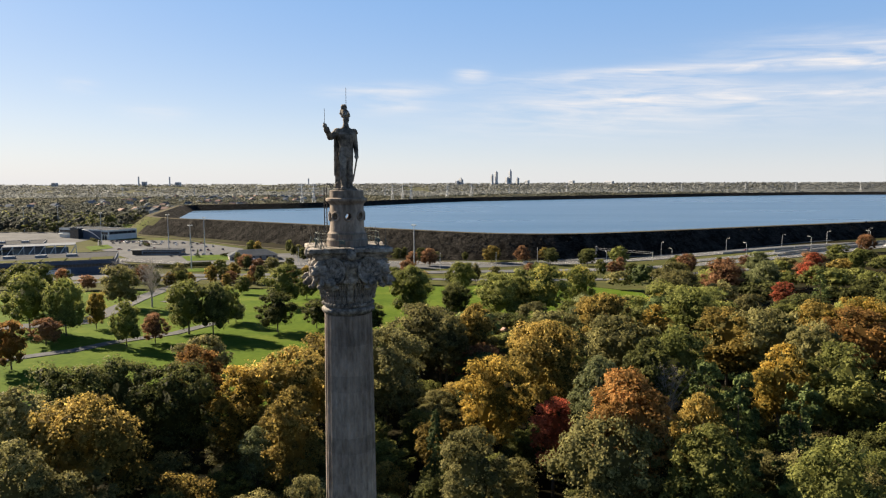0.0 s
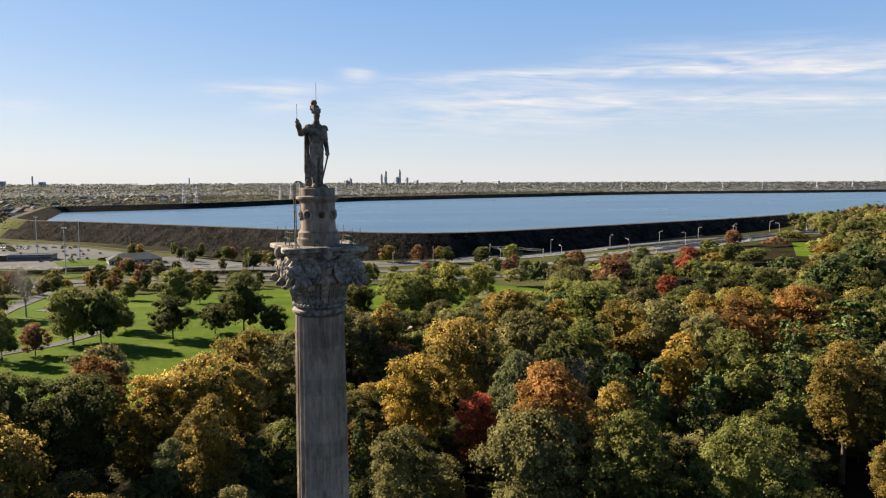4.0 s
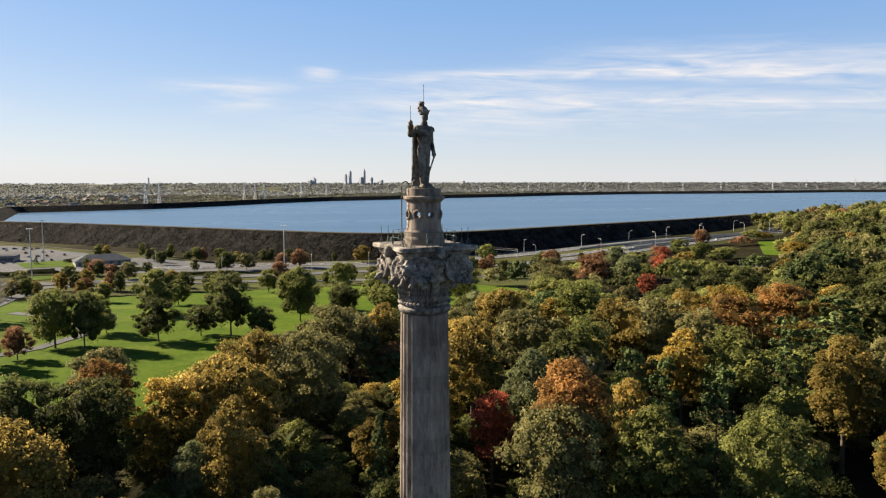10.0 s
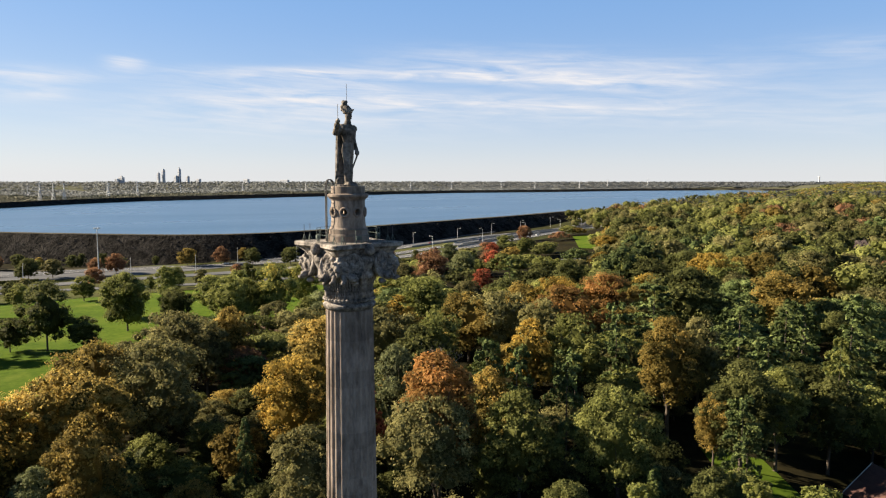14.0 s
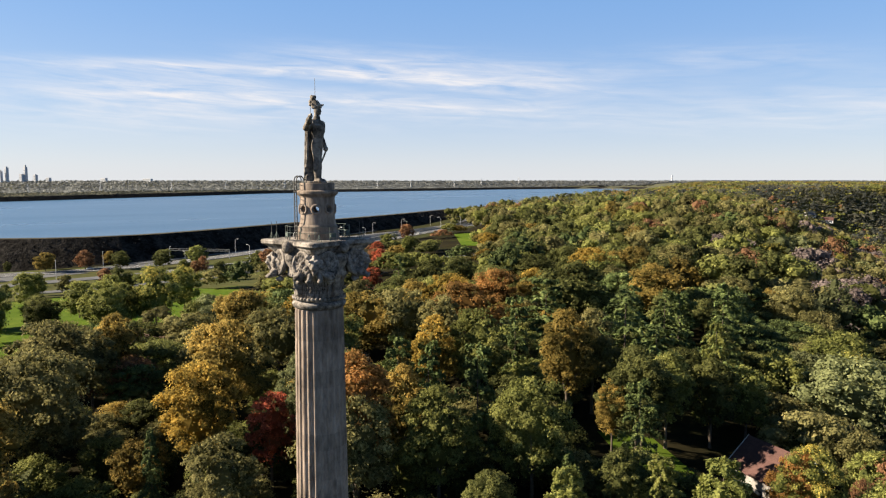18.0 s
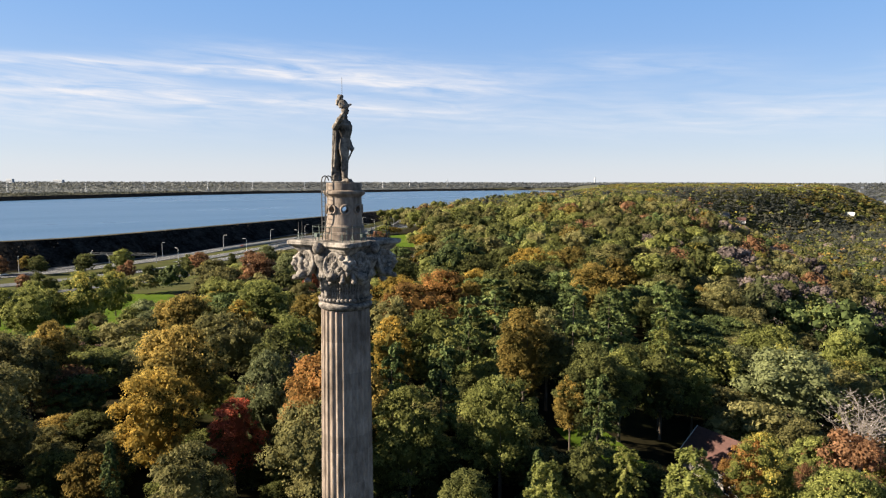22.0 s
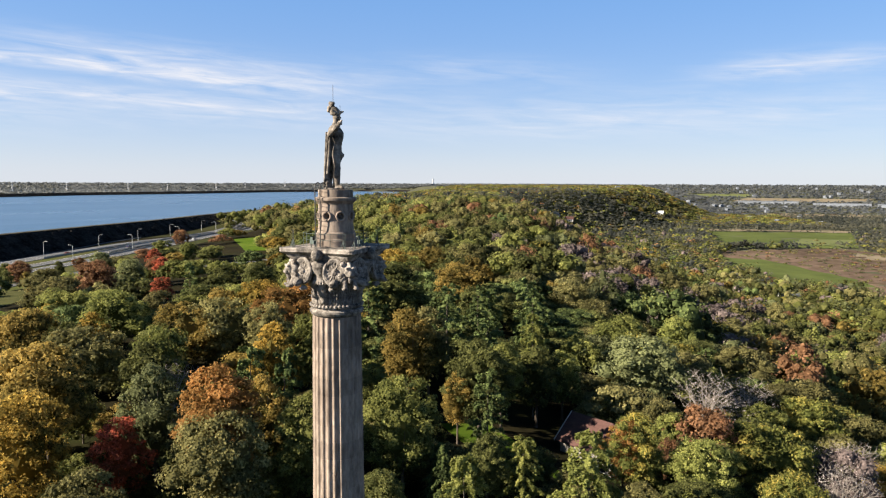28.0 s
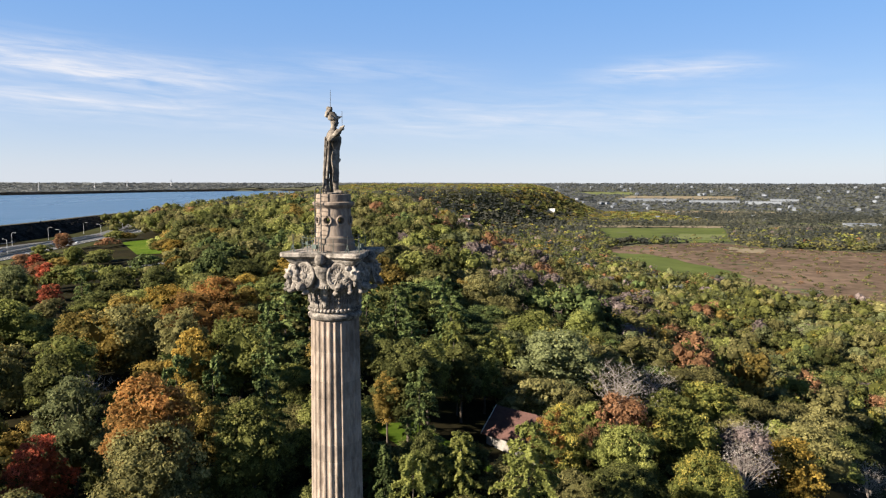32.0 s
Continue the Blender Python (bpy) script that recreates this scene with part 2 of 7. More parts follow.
LEAVES = {
    "green": leaf_material("leaf_green", (0.036, 0.044, 0.009), (0.090, 0.098, 0.019), (0.170, 0.172, 0.037)),
    "dark": leaf_material("leaf_dark", (0.020, 0.025, 0.007), (0.052, 0.058, 0.014), (0.108, 0.112, 0.027)),
    "pine": leaf_material("leaf_pine", (0.015, 0.024, 0.008), (0.042, 0.060, 0.015), (0.105, 0.128, 0.032), 0.12),
    "grey": leaf_material("leaf_grey", (0.042, 0.050, 0.019), (0.088, 0.100, 0.037), (0.145, 0.156, 0.060)),
    "lime": leaf_material("leaf_lime", (0.050, 0.062, 0.013), (0.112, 0.125, 0.024), (0.200, 0.200, 0.043)),
    "olive": leaf_material("leaf_olive", (0.042, 0.043, 0.014), (0.098, 0.092, 0.028), (0.178, 0.158, 0.050)),
    "gold": leaf_material("leaf_gold", (0.050, 0.049, 0.008), (0.192, 0.129, 0.014), (0.318, 0.214, 0.027), 0.56),
    "amber": leaf_material("leaf_amber", (0.042, 0.044, 0.009), (0.158, 0.114, 0.020), (0.268, 0.186, 0.034), 0.56),
    "orange": leaf_material("leaf_orange", (0.049, 0.040, 0.011), (0.160, 0.084, 0.018), (0.260, 0.128, 0.030), 0.56),
    "turning": leaf_material("leaf_turning", (0.040, 0.053, 0.011), (0.097, 0.104, 0.018), (0.282, 0.211, 0.026), 0.45),
    "russet": leaf_material("leaf_russet", (0.065, 0.034, 0.016), (0.14, 0.072, 0.031), (0.23, 0.120, 0.053)),
    "red": leaf_material("leaf_red", (0.048, 0.034, 0.011), (0.190, 0.046, 0.019), (0.400, 0.085, 0.036)),
    "bare": leaf_material("twig_bare", (0.08, 0.068, 0.060), (0.15, 0.13, 0.118), (0.24, 0.215, 0.198), 0.1),
    "mauve": leaf_material("twig_mauve", (0.046, 0.036, 0.032), (0.088, 0.069, 0.062), (0.135, 0.106, 0.096), 0.15),
    # far leaf tones paled and greyed to put the haze into their colour
    "farlight": leaf_material("leaf_far_haze_pale", (0.138, 0.142, 0.112), (0.158, 0.158, 0.122), (0.178, 0.174, 0.130), 0.66),
    "fardark": leaf_material("leaf_far_haze_deep", (0.092, 0.102, 0.090), (0.110, 0.120, 0.104), (0.130, 0.138, 0.116), 0.66),
    "far": leaf_material("leaf_horizon_haze", (0.136, 0.148, 0.150), (0.142, 0.152, 0.154), (0.150, 0.158, 0.158), 0.66),
}
BARK = material("bark", (0.045, 0.035, 0.027), (0.14, 0.115, 0.09), 0.9, 6.0, 0.6, stretch=(1, 1, 0.25))
PALE_BARK = material("pale_bark", (0.20, 0.17, 0.15), (0.38, 0.34, 0.30), 0.85, 5.0, 0.5, stretch=(1, 1, 0.25))
# both wood floors are near black, the shade under trees put into their colour
SOIL = material("shade_dark_forest_floor", (0.010, 0.010, 0.006), (0.028, 0.024, 0.012), 0.95, 0.4, 0.5, grime=(0.026, 0.030, 0.010), grime_scale=0.03, spec=0.02)
WOOD_FLOOR = material("shade_dark_wood_floor", (0.024, 0.026, 0.011), (0.050, 0.050, 0.022), 0.95, 0.05, 0.0, grime=(0.036, 0.042, 0.014), grime_scale=0.01, spec=0.02)
# far grass paled and greyed to carry haze in its own colour
PLAIN = material("hazed_plain_grass", (0.080, 0.084, 0.056), (0.115, 0.116, 0.078), 0.95, 0.02, 0.0, grime=(0.058, 0.066, 0.03), grime_scale=0.004, spec=0.02)
GRASS = material("lawn_grass", (0.044, 0.082, 0.009), (0.088, 0.134, 0.016), 0.9, 0.5, 0.4, grime=(0.12, 0.15, 0.026), grime_scale=0.03, spec=0.02)
DRY_GRASS = material("verge_grass", (0.042, 0.050, 0.018), (0.090, 0.088, 0.037), 0.95, 0.15, 0.3, grime=(0.075, 0.10, 0.022), grime_scale=0.02, spec=0.02)
ASPHALT = material("asphalt", (0.098, 0.102, 0.110), (0.158, 0.163, 0.172), 0.9, 0.3, 0.2, grime=(0.088, 0.092, 0.098), grime_scale=0.03, spec=0.02)
CONCRETE = material("road_concrete", (0.26, 0.25, 0.235), (0.38, 0.365, 0.34), 0.85, 0.4, 0.2, spec=0.02)
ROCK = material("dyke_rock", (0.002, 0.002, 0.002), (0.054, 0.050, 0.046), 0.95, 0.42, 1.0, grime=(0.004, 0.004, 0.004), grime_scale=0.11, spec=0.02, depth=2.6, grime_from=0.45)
RUBBLE = material("loose_rock", (0.012, 0.012, 0.012), (0.072, 0.066, 0.060), 0.95, 0.9, 0.0, spec=0.02)
ROADSIDE = material("roadside_weeds", (0.026, 0.030, 0.013), (0.060, 0.058, 0.027), 0.95, 0.2, 0.3, grime=(0.036, 0.046, 0.014), grime_scale=0.03, spec=0.02)
CREST = material("crest_gravel", (0.060, 0.055, 0.038), (0.115, 0.102, 0.070), 0.95, 0.3, 0.3, spec=0.02)
STONE = material("limestone", (0.128, 0.100, 0.080), (0.355, 0.290, 0.240), 0.88, 3.0, 0.5, grime=(0.058, 0.046, 0.037), grime_scale=0.7, stretch=(1, 1, 0.35), vary=0.13)
PALE_STONE = material("weathered_limestone", (0.052, 0.044, 0.038), (0.46, 0.415, 0.370), 0.88, 3.6, 1.0, grime=(0.030, 0.027, 0.024), grime_scale=1.1, grime_from=0.46)
STATUE_STONE = material("statue_stone", (0.050, 0.042, 0.035), (0.40, 0.350, 0.300), 0.88, 3.0, 0.5, grime=(0.026, 0.023, 0.020), grime_scale=0.9, grime_from=0.44)
FIELD = material("field_grass", (0.060, 0.078, 0.024), (0.105, 0.128, 0.040), 0.95, 0.02, 0.0, spec=0.02)
BROWN = material("scrub_soil", (0.052, 0.038, 0.028), (0.190, 0.135, 0.100), 0.95, 0.035, 0.0, grime=(0.088, 0.068, 0.042), grime_scale=0.016, spec=0.02)

TAN = material("dry_stubble", (0.170, 0.140, 0.095), (0.250, 0.210, 0.150), 0.95, 0.03, 0.0, grime=(0.12, 0.115, 0.06), grime_scale=0.02, spec=0.02)
PALE_FIELD = material("pale_mown_grass", (0.105, 0.125, 0.048), (0.160, 0.175, 0.075), 0.95, 0.02, 0.0, spec=0.02)


def water_material():
    m = bpy.data.materials.new("reservoir_water")
    m.use_nodes = True
    add, link = nodes_of(m.node_tree)
    shader = m.node_tree.nodes["Principled BSDF"]
    shader.inputs["Base Color"].default_value = (0.03, 0.085, 0.16, 1)
    shader.inputs["Roughness"].default_value = 0.3
    coord = add("ShaderNodeTexCoord")
    wave = add("ShaderNodeTexNoise", Scale=0.25, Detail=5.0, Roughness=0.7)
    link(coord.outputs["Object"], wave.inputs["Vector"])
    relief = add("ShaderNodeBump", Strength=0.6, Distance=0.4)
    link(wave.outputs[0], relief.inputs["Height"])
    link(relief.outputs[0], shader.inputs["Normal"])
    # wind lanes: calmer and rougher bands
    place = add("ShaderNodeMapping", Scale=(0.0016, 0.009, 1.0), Rotation=(0, 0, 0.5))
    link(coord.outputs["Object"], place.inputs[0])
    lanes = add("ShaderNodeTexNoise", Scale=1.0, Detail=5.0, Roughness=0.6)
    link(place.outputs[0], lanes.inputs["Vector"])
    span = add("ShaderNodeMapRange")
    span.inputs[1].default_value, span.inputs[2].default_value, span.inputs[3].default_value, span.inputs[4].default_value = 0.30, 0.70, 0.26, 0.32
    link(lanes.outputs[0], span.inputs[0])
    link(span.outputs[0], shader.inputs["Roughness"])
    return m


WATER = water_material()


# ---- mesh helpers ----
def mesh_of(name, verts, faces, mats, smooth=False):
    data = bpy.data.meshes.new(name)
    data.from_pydata([tuple(v) for v in verts], [], [tuple(f) for f in faces])
    for m in mats if isinstance(mats, (list, tuple)) else [mats]:
        data.materials.append(m)
    if smooth:
        data.polygons.foreach_set("use_smooth", [True] * len(data.polygons))
    data.update()
    return data


def tris_mesh(name, corners, mat, tones=None, hues=None):
    """A mesh of loose triangles from an array of (n, 3, 3) corners."""
    n = len(corners)
    data = bpy.data.meshes.new(name)
    data.vertices.add(3 * n)
    data.vertices.foreach_set("co", np.ascontiguousarray(corners, dtype=np.float32).ravel())
    data.loops.add(3 * n)
    data.loops.foreach_set("vertex_index", np.arange(3 * n, dtype=np.int32))
    data.polygons.add(n)
    data.polygons.foreach_set("loop_start", np.arange(0, 3 * n, 3, dtype=np.int32))
    data.materials.append(mat)
    if tones is not None:
        data.attributes.new("tree_tone", "FLOAT", "POINT").data.foreach_set("value", np.repeat(tones, 3).astype(np.float32))
    if hues is not None:
        data.attributes.new("bough_hue_core_shade", "FLOAT", "POINT").data.foreach_set("value", np.repeat(hues, 3).astype(np.float32))
    data.update(calc_edges=True)
    return data


tips = np.array([(1, 0, 0), (0, 1, 0), (-1, 0, 0), (0, -1, 0)], dtype=float)
OCTA_TRIS = np.array([[tips[k], tips[(k + 1) % 4], (0, 0, 1)] for k in range(4)])


def under(ob, parent):
    ob.parent = parent
    return ob


def part(name, bm, mat, parent, label=""):
    data = bpy.data.meshes.new(name)
    bm.to_mesh(data)
    bm.free()
    data.materials.append(mat)
    ob = under(new(name, data), parent)
    return tagged(ob, label) if label else ob


def part_mesh(name, data, parent, label=""):
    ob = under(new(name, data), parent)
    return tagged(ob, label) if label else ob


# ---- ground ----
def ease(a, b, v):
    u = min(1.0, max(0.0, (v - a) / (b - a)))
    return u * u * (3 - 2 * u)


CREST_LINE = [(-338, 905), (-298, 852), (-205, 788), (-86, 688), (-3, 612), (77, 545), (112, 533), (150, 531), (233, 563), (356, 613),
              (497, 668), (604, 722), (748, 779), (1250, 965), (2100, 1290), (2900, 1600), (3400, 2050), (3350, 2560), (2700, 2690),
              (2150, 2600), (1600, 2610), (1170, 2480), (900, 2320), (575, 2160), (365, 2045), (190, 1960), (30, 1790), (-95, 1610), (-200, 1500), (-300, 1440), (-440, 1370)]
LAKE_BOX = (-445, 3410, 520, 2700)


def inside(x, y, poly):
    hit, j = False, len(poly) - 1
    for i in range(len(poly)):
        (xa, ya), (xb, yb) = poly[i], poly[j]
        if (ya > y) != (yb > y) and x < (xb - xa) * (y - ya) / (yb - ya) + xa:
            hit = not hit
        j = i
    return hit


def ground_z(x, y):
    if LAKE_BOX[0] < x < LAKE_BOX[1] and LAKE_BOX[2] < y < LAKE_BOX[3] and inside(x, y, CREST_LINE):
        return -8.0
    r = math.hypot(x, y)
    along, s = 0.891 * x + 0.454 * y, 0.454 * x - 0.891 * y
    edge = s - 620 * ease(1500, 2800, along)
    high = -12 * ease(140, 480, y) * (1 - 0.6 * ease(120, 420, x)) * (1 - ease(800, 1500, x))
    high += 20 * math.exp(-((x - 600) ** 2 + (y - 300) ** 2) / (2 * 160**2)) + (13 * ease(450, 1000, x) + 18 * ease(1700, 2800, along)) * (1 - ease(250, 700, -s))
    high -= 4 * ease(500, 560, y) * ease(-120, -20, x) * (1 - ease(500, 700, x))
    z = high + (-84 - high) * ease(-20, 310, edge)
    z += 2.5 * noise.noise((x / 60, y / 60, 2)) * ease(40, 160, s)
    return z + (36 - z) * ease(2300 + 1400 * ease(100, -300, s), 4900, r) ** 1.3


def build_ground():
    rings = [0] + [6 * 1.062**k for k in range(85)]
    while rings[-1] < 4880:
        rings.append(rings[-1] * 1.028)
    rings, turns = rings + [4950], 320
    verts, faces = [(0, 0, ground_z(0, 0))], []
    for r in rings[1:]:
        for k in range(turns):
            a = 2 * math.pi * k / turns
            x, y = r * math.sin(a), r * math.cos(a)
            verts.append((x, y, ground_z(x, y)))
    for k in range(turns):
        faces.append((0, 1 + (k + 1) % turns, 1 + k))
    for i in range(len(rings) - 2):
        a, b = 1 + i * turns, 1 + (i + 1) * turns
        for k in range(turns):
            n = (k + 1) % turns
            faces.append((a + k, a + n, b + n, b + k))
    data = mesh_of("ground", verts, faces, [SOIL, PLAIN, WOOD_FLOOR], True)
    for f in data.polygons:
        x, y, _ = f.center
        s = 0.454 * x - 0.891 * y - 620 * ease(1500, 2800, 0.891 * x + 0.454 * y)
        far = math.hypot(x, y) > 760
        # wooded ground takes the shade-darkened floors, open far ground the haze-paled grass
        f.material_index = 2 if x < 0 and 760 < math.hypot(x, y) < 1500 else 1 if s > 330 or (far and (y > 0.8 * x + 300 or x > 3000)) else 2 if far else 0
    tagged(new("ground", data), "brown leaf-strewn woodland ground, darkened like shade, falling to a low plain", "ground", kind="structure")


build_ground()

WATER_Z, CREST_Z = -3.5, 7.5


def offset_loop(line, d):
    out = []
    for k, p in enumerate(line):
        a, b = line[k - 1], line[(k + 1) % len(line)]
        u, v = (Vector(p) - Vector(a)).normalized(), (Vector(b) - Vector(p)).normalized()
        w = (u + v).normalized()
        n = Vector((w.y, -w.x))
        out.append(tuple(Vector(p) + n * d / max(0.5, w.dot(v))))
    return out


def refine(line, step):
    out = []
    for k, p in enumerate(line):
        q = line[(k + 1) % len(line)]
        n = max(1, int(math.dist(p, q) / step))
        out += [(p[0] + (q[0] - p[0]) * i / n, p[1] + (q[1] - p[1]) * i / n) for i in range(n)]
    return out


def build_reservoir():
    line = refine(CREST_LINE, 14)
    for _ in range(6):
        line = [tuple((Vector(line[k - 1]) + Vector(p) * 2 + Vector(line[(k + 1) % len(line)])) / 4) for k, p in enumerate(line)]
    loops = [offset_loop(line, d) for d in (31, 17, 5, -4, -27, -42)]
    heights = [None, 0.5, CREST_Z, CREST_Z, WATER_Z - 0.6, WATER_Z - 5]
    verts, faces, n = [], [], len(line)
    for loop, h in zip(loops, heights):
        for x, y in loop:
            low = min(ground_z(x, y) - 1.0, CREST_Z - 3)
            z = low if h is None else (low + 0.55 * (CREST_Z - low) if h == 0.5 else h)
            verts.append((x, y, z + (noise.noise((x * 0.06, y * 0.06, 0)) * 0.8 if h in (None, 0.5) else 0)))
    for i in range(len(loops) - 1):
        for k in range(n):
            m = (k + 1) % n
            faces.append((i * n + k, (i + 1) * n + k, (i + 1) * n + m, i * n + m))
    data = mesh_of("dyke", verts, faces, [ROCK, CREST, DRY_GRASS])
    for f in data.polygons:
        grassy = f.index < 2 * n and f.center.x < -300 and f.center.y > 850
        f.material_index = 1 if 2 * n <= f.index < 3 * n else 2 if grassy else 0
    tagged(new("dyke", data), "dark rocky embankment with a pale gravel crest round the reservoir", "embankment", kind="structure")
    rng = np.random.default_rng(23)
    stones = []
    near = [k for k in range(n) if line[k][1] < 1000 and -350 < line[k][0] < 1150]
    for k in near:
        m = (k + 1) % n
        for _ in range(30):
            i, u, v = int(rng.integers(2)), rng.uniform(), rng.uniform()
            a, b = Vector(verts[i * n + k]).lerp(Vector(verts[i * n + m]), u), Vector(verts[(i + 1) * n + k]).lerp(Vector(verts[(i + 1) * n + m]), u)
            size = 0.35 + 0.9 * rng.uniform() ** 3
            stones.append(OCTA_TRIS * size * rng.uniform(0.6, 1.2, 3) + rng.normal(0, 0.12, (4, 1, 3)) * size + np.array(a.lerp(b, v)))
    data = tris_mesh("rocks", np.concatenate(stones), RUBBLE)
    tagged(new("rocks", data), "loose dark grey rocks lying on the embankment face", "rocks", kind="stuff")
    from mathutils import geometry
    inner = offset_loop(CREST_LINE, -22)
    tris = geometry.tessellate_polygon([[Vector((x, y, 0)) for x, y in inner]])
    water = mesh_of("water", [(x, y, WATER_Z) for x, y in inner], tris, WATER)
    tagged(new("water", water), "calm blue reservoir water inside the embankment", "water", kind="structure")


build_reservoir()


def draped(name, poly, mat, lift, label, category, step=8.0):
    """A sheet over the ground inside a polygon."""
    from mathutils import geometry
    edge = refine(poly, step)
    pts = [Vector(p) for p in edge]
    xs, ys = [p[0] for p in poly], [p[1] for p in poly]
    x = min(xs)
    while x < max(xs):
        y = min(ys)
        while y < max(ys):
            if inside(x, y, poly):
                pts.append(Vector((x, y)))
            y += step
        x += step
    n = len(edge)
    vs, _, fs, *_ = geometry.delaunay_2d_cdt(pts, [(k, (k + 1) % n) for k in range(n)], [list(range(n))], 1, 0.01)
    data = mesh_of(name, [(v.x, v.y, ground_z(v.x, v.y) + lift) for v in vs], [f for f in fs], mat, True)
    return tagged(new(name, data), label, category, kind="structure")


def ribbon(name, line, width, mat, lift, label, category, step=6.0):
    """A road or path along a line, laid over the ground."""
    pts = []
    for p, q in zip(line, line[1:]):
        n = max(1, int(math.dist(p, q) / step))
        pts += [Vector(p).lerp(Vector(q), i / n) for i in range(n)]
    pts.append(Vector(line[-1]))
    verts, faces = [], []
    for k, p in enumerate(pts):
        w = (pts[min(k + 1, len(pts) - 1)] - pts[max(k - 1, 0)]).normalized()
        side = Vector((w.y, -w.x)) * width / 2
        z = max(ground_z(*(p + s * side)) for s in (-1, 0, 1)) + lift
        for s in (-1, 1):
            q = p + s * side
            verts.append((q.x, q.y, z))
        for s in (-1, 1):
            q = p + s * side
            verts.append((q.x, q.y, z - 0.5))
        if k:
            a, b = 4 * (k - 1), 4 * k
            faces += [(a, a + 1, b + 1, b), (a + 2, a, b, b + 2), (a + 1, a + 3, b + 3, b + 1)]
    return tagged(new(name, mesh_of(name, verts, faces, mat)), label, category, kind="structure")


LAWN = [(-260, 170), (-150, 118), (-85, 102), (-48, 106), (-28, 102), (-22, 114), (-5, 138), (8, 172), (60, 185), (110, 215), (125, 300), (100, 345), (10, 350), (-60, 345), (-150, 340), (-260, 330)]
draped("lawn", LAWN, GRASS, 0.2, "bright green mown park lawn with tree shadows", "lawn")


# ---- monument ----
def lathe(name, profile, mat, sides=64, squash=None):
    """A turned shape from (radius, height) pairs, closed at the ends."""
    verts, faces = [], []
    for r, z in profile:
        for k in range(sides):
            a = 2 * math.pi * k / sides
            verts.append((r * math.cos(a), r * math.sin(a), z))
    for i in range(len(profile) - 1):
        for k in range(sides):
            n = (k + 1) % sides
            faces.append((i * sides + k, i * sides + n, (i + 1) * sides + n, (i + 1) * sides + k))
    faces.append(tuple(reversed(range(sides))))
    faces.append(tuple(range((len(profile) - 1) * sides, len(profile) * sides)))
    data = mesh_of(name, verts, faces, mat)
    return data


def shaft_radius(z):
    u = (43.2 - z) / 30.0
    return 1.475 + 0.30 * u ** 0.9 if u > 0 else 1.475


def drum_mesh(z0, z1, flutes=24):
    """One course of the fluted shaft."""
    per = 8
    sides = flutes * per
    levels = [(z0, -0.02), (z0 + 0.02, 0), (z1 - 0.02, 0), (z1, -0.02)]
    verts, faces = [], []
    for z, inset in levels:
        for k in range(sides):
            f = (k % per) / per
            depth = 0.0 if f < 0.24 else 0.105 * math.sin(math.pi * (f - 0.24) / 0.76) ** 0.6
            r = shaft_radius(z) - depth + inset
            a = 2 * math.pi * k / sides
            verts.append((r * math.cos(a), r * math.sin(a), z))
    for i in range(len(levels) - 1):
        for k in range(sides):
            n = (k + 1) % sides
            faces.append((i * sides + k, i * sides + n, (i + 1) * sides + n, (i + 1) * sides + k))
    faces.append(tuple(reversed(range(sides))))
    faces.append(tuple(range(3 * sides, 4 * sides)))
    return mesh_of("drum", verts, faces, STONE)


def bearing_xy(bearing, r):
    return r * math.sin(radians(bearing)), r * math.cos(radians(bearing))


def weathered(data, amount=0.03, freq=5.0, cuts=1):
    """Break up a carved mesh: split its edges and wear its surface unevenly."""
    bm = bmesh.new()
    bm.from_mesh(data)
    if cuts:
        bmesh.ops.subdivide_edges(bm, edges=bm.edges, cuts=cuts, use_grid_fill=True)
    bm.normal_update()
    for v in bm.verts:
        p = v.co * freq
        v.co += v.normal * amount * (noise.noise(p) + 0.6 * noise.noise(p * 2.3 + Vector((7, 3, 1))))
    bm.to_mesh(data)
    bm.free()
    data.update()
    return data


ABACUS_TURN = 35.0  # bearing of one corner of the capital, the others at right angles


def build_monument():
    root = new("column")
    tagged(root, "tall fluted limestone memorial column with an ornate weathered capital", "column")
    # plinth and base, below the camera's view
    bm = bmesh.new()
    bmesh.ops.create_cube(bm, size=1, matrix=pose(0, 0, 2.4, rz=-ABACUS_TURN + 45) @ Matrix.Diagonal((9.6, 9.6, 5.6, 1)))
    bmesh.ops.create_cube(bm, size=1, matrix=pose(0, 0, 8.4, rz=-ABACUS_TURN + 45) @ Matrix.Diagonal((5.6, 5.6, 6.6, 1)))
    part("plinth", bm, STONE, root)
    part_mesh("base_moulding", lathe("base_moulding", [(2.5, 11.6), (2.5, 12.1), (2.2, 12.3), (2.35, 12.7), (1.95, 13.0), (1.85, 13.3)], STONE), root)
    z = 13.3
    k = 0
    while z < 43.1:
        top = min(43.2, z + (1.02 if k % 3 else 0.86))
        part_mesh("drum", drum_mesh(z, top), root)
        z, k = top, k + 1
    part_mesh("necking", lathe("necking", [(1.46, 43.2), (1.49, 43.22), (1.58, 43.3), (1.64, 43.42), (1.64, 43.52), (1.54, 43.62), (1.42, 43.66)], PALE_STONE), root)
    for k in range(40):
        b = 360 / 40 * k
        x, y = bearing_xy(b, 1.54)
        bm = bmesh.new()
        bmesh.ops.create_icosphere(bm, subdivisions=1, radius=0.13, matrix=pose(x, y, 43.84))
        part("bead", bm, PALE_STONE, root)
    build_capital(root)
    return root


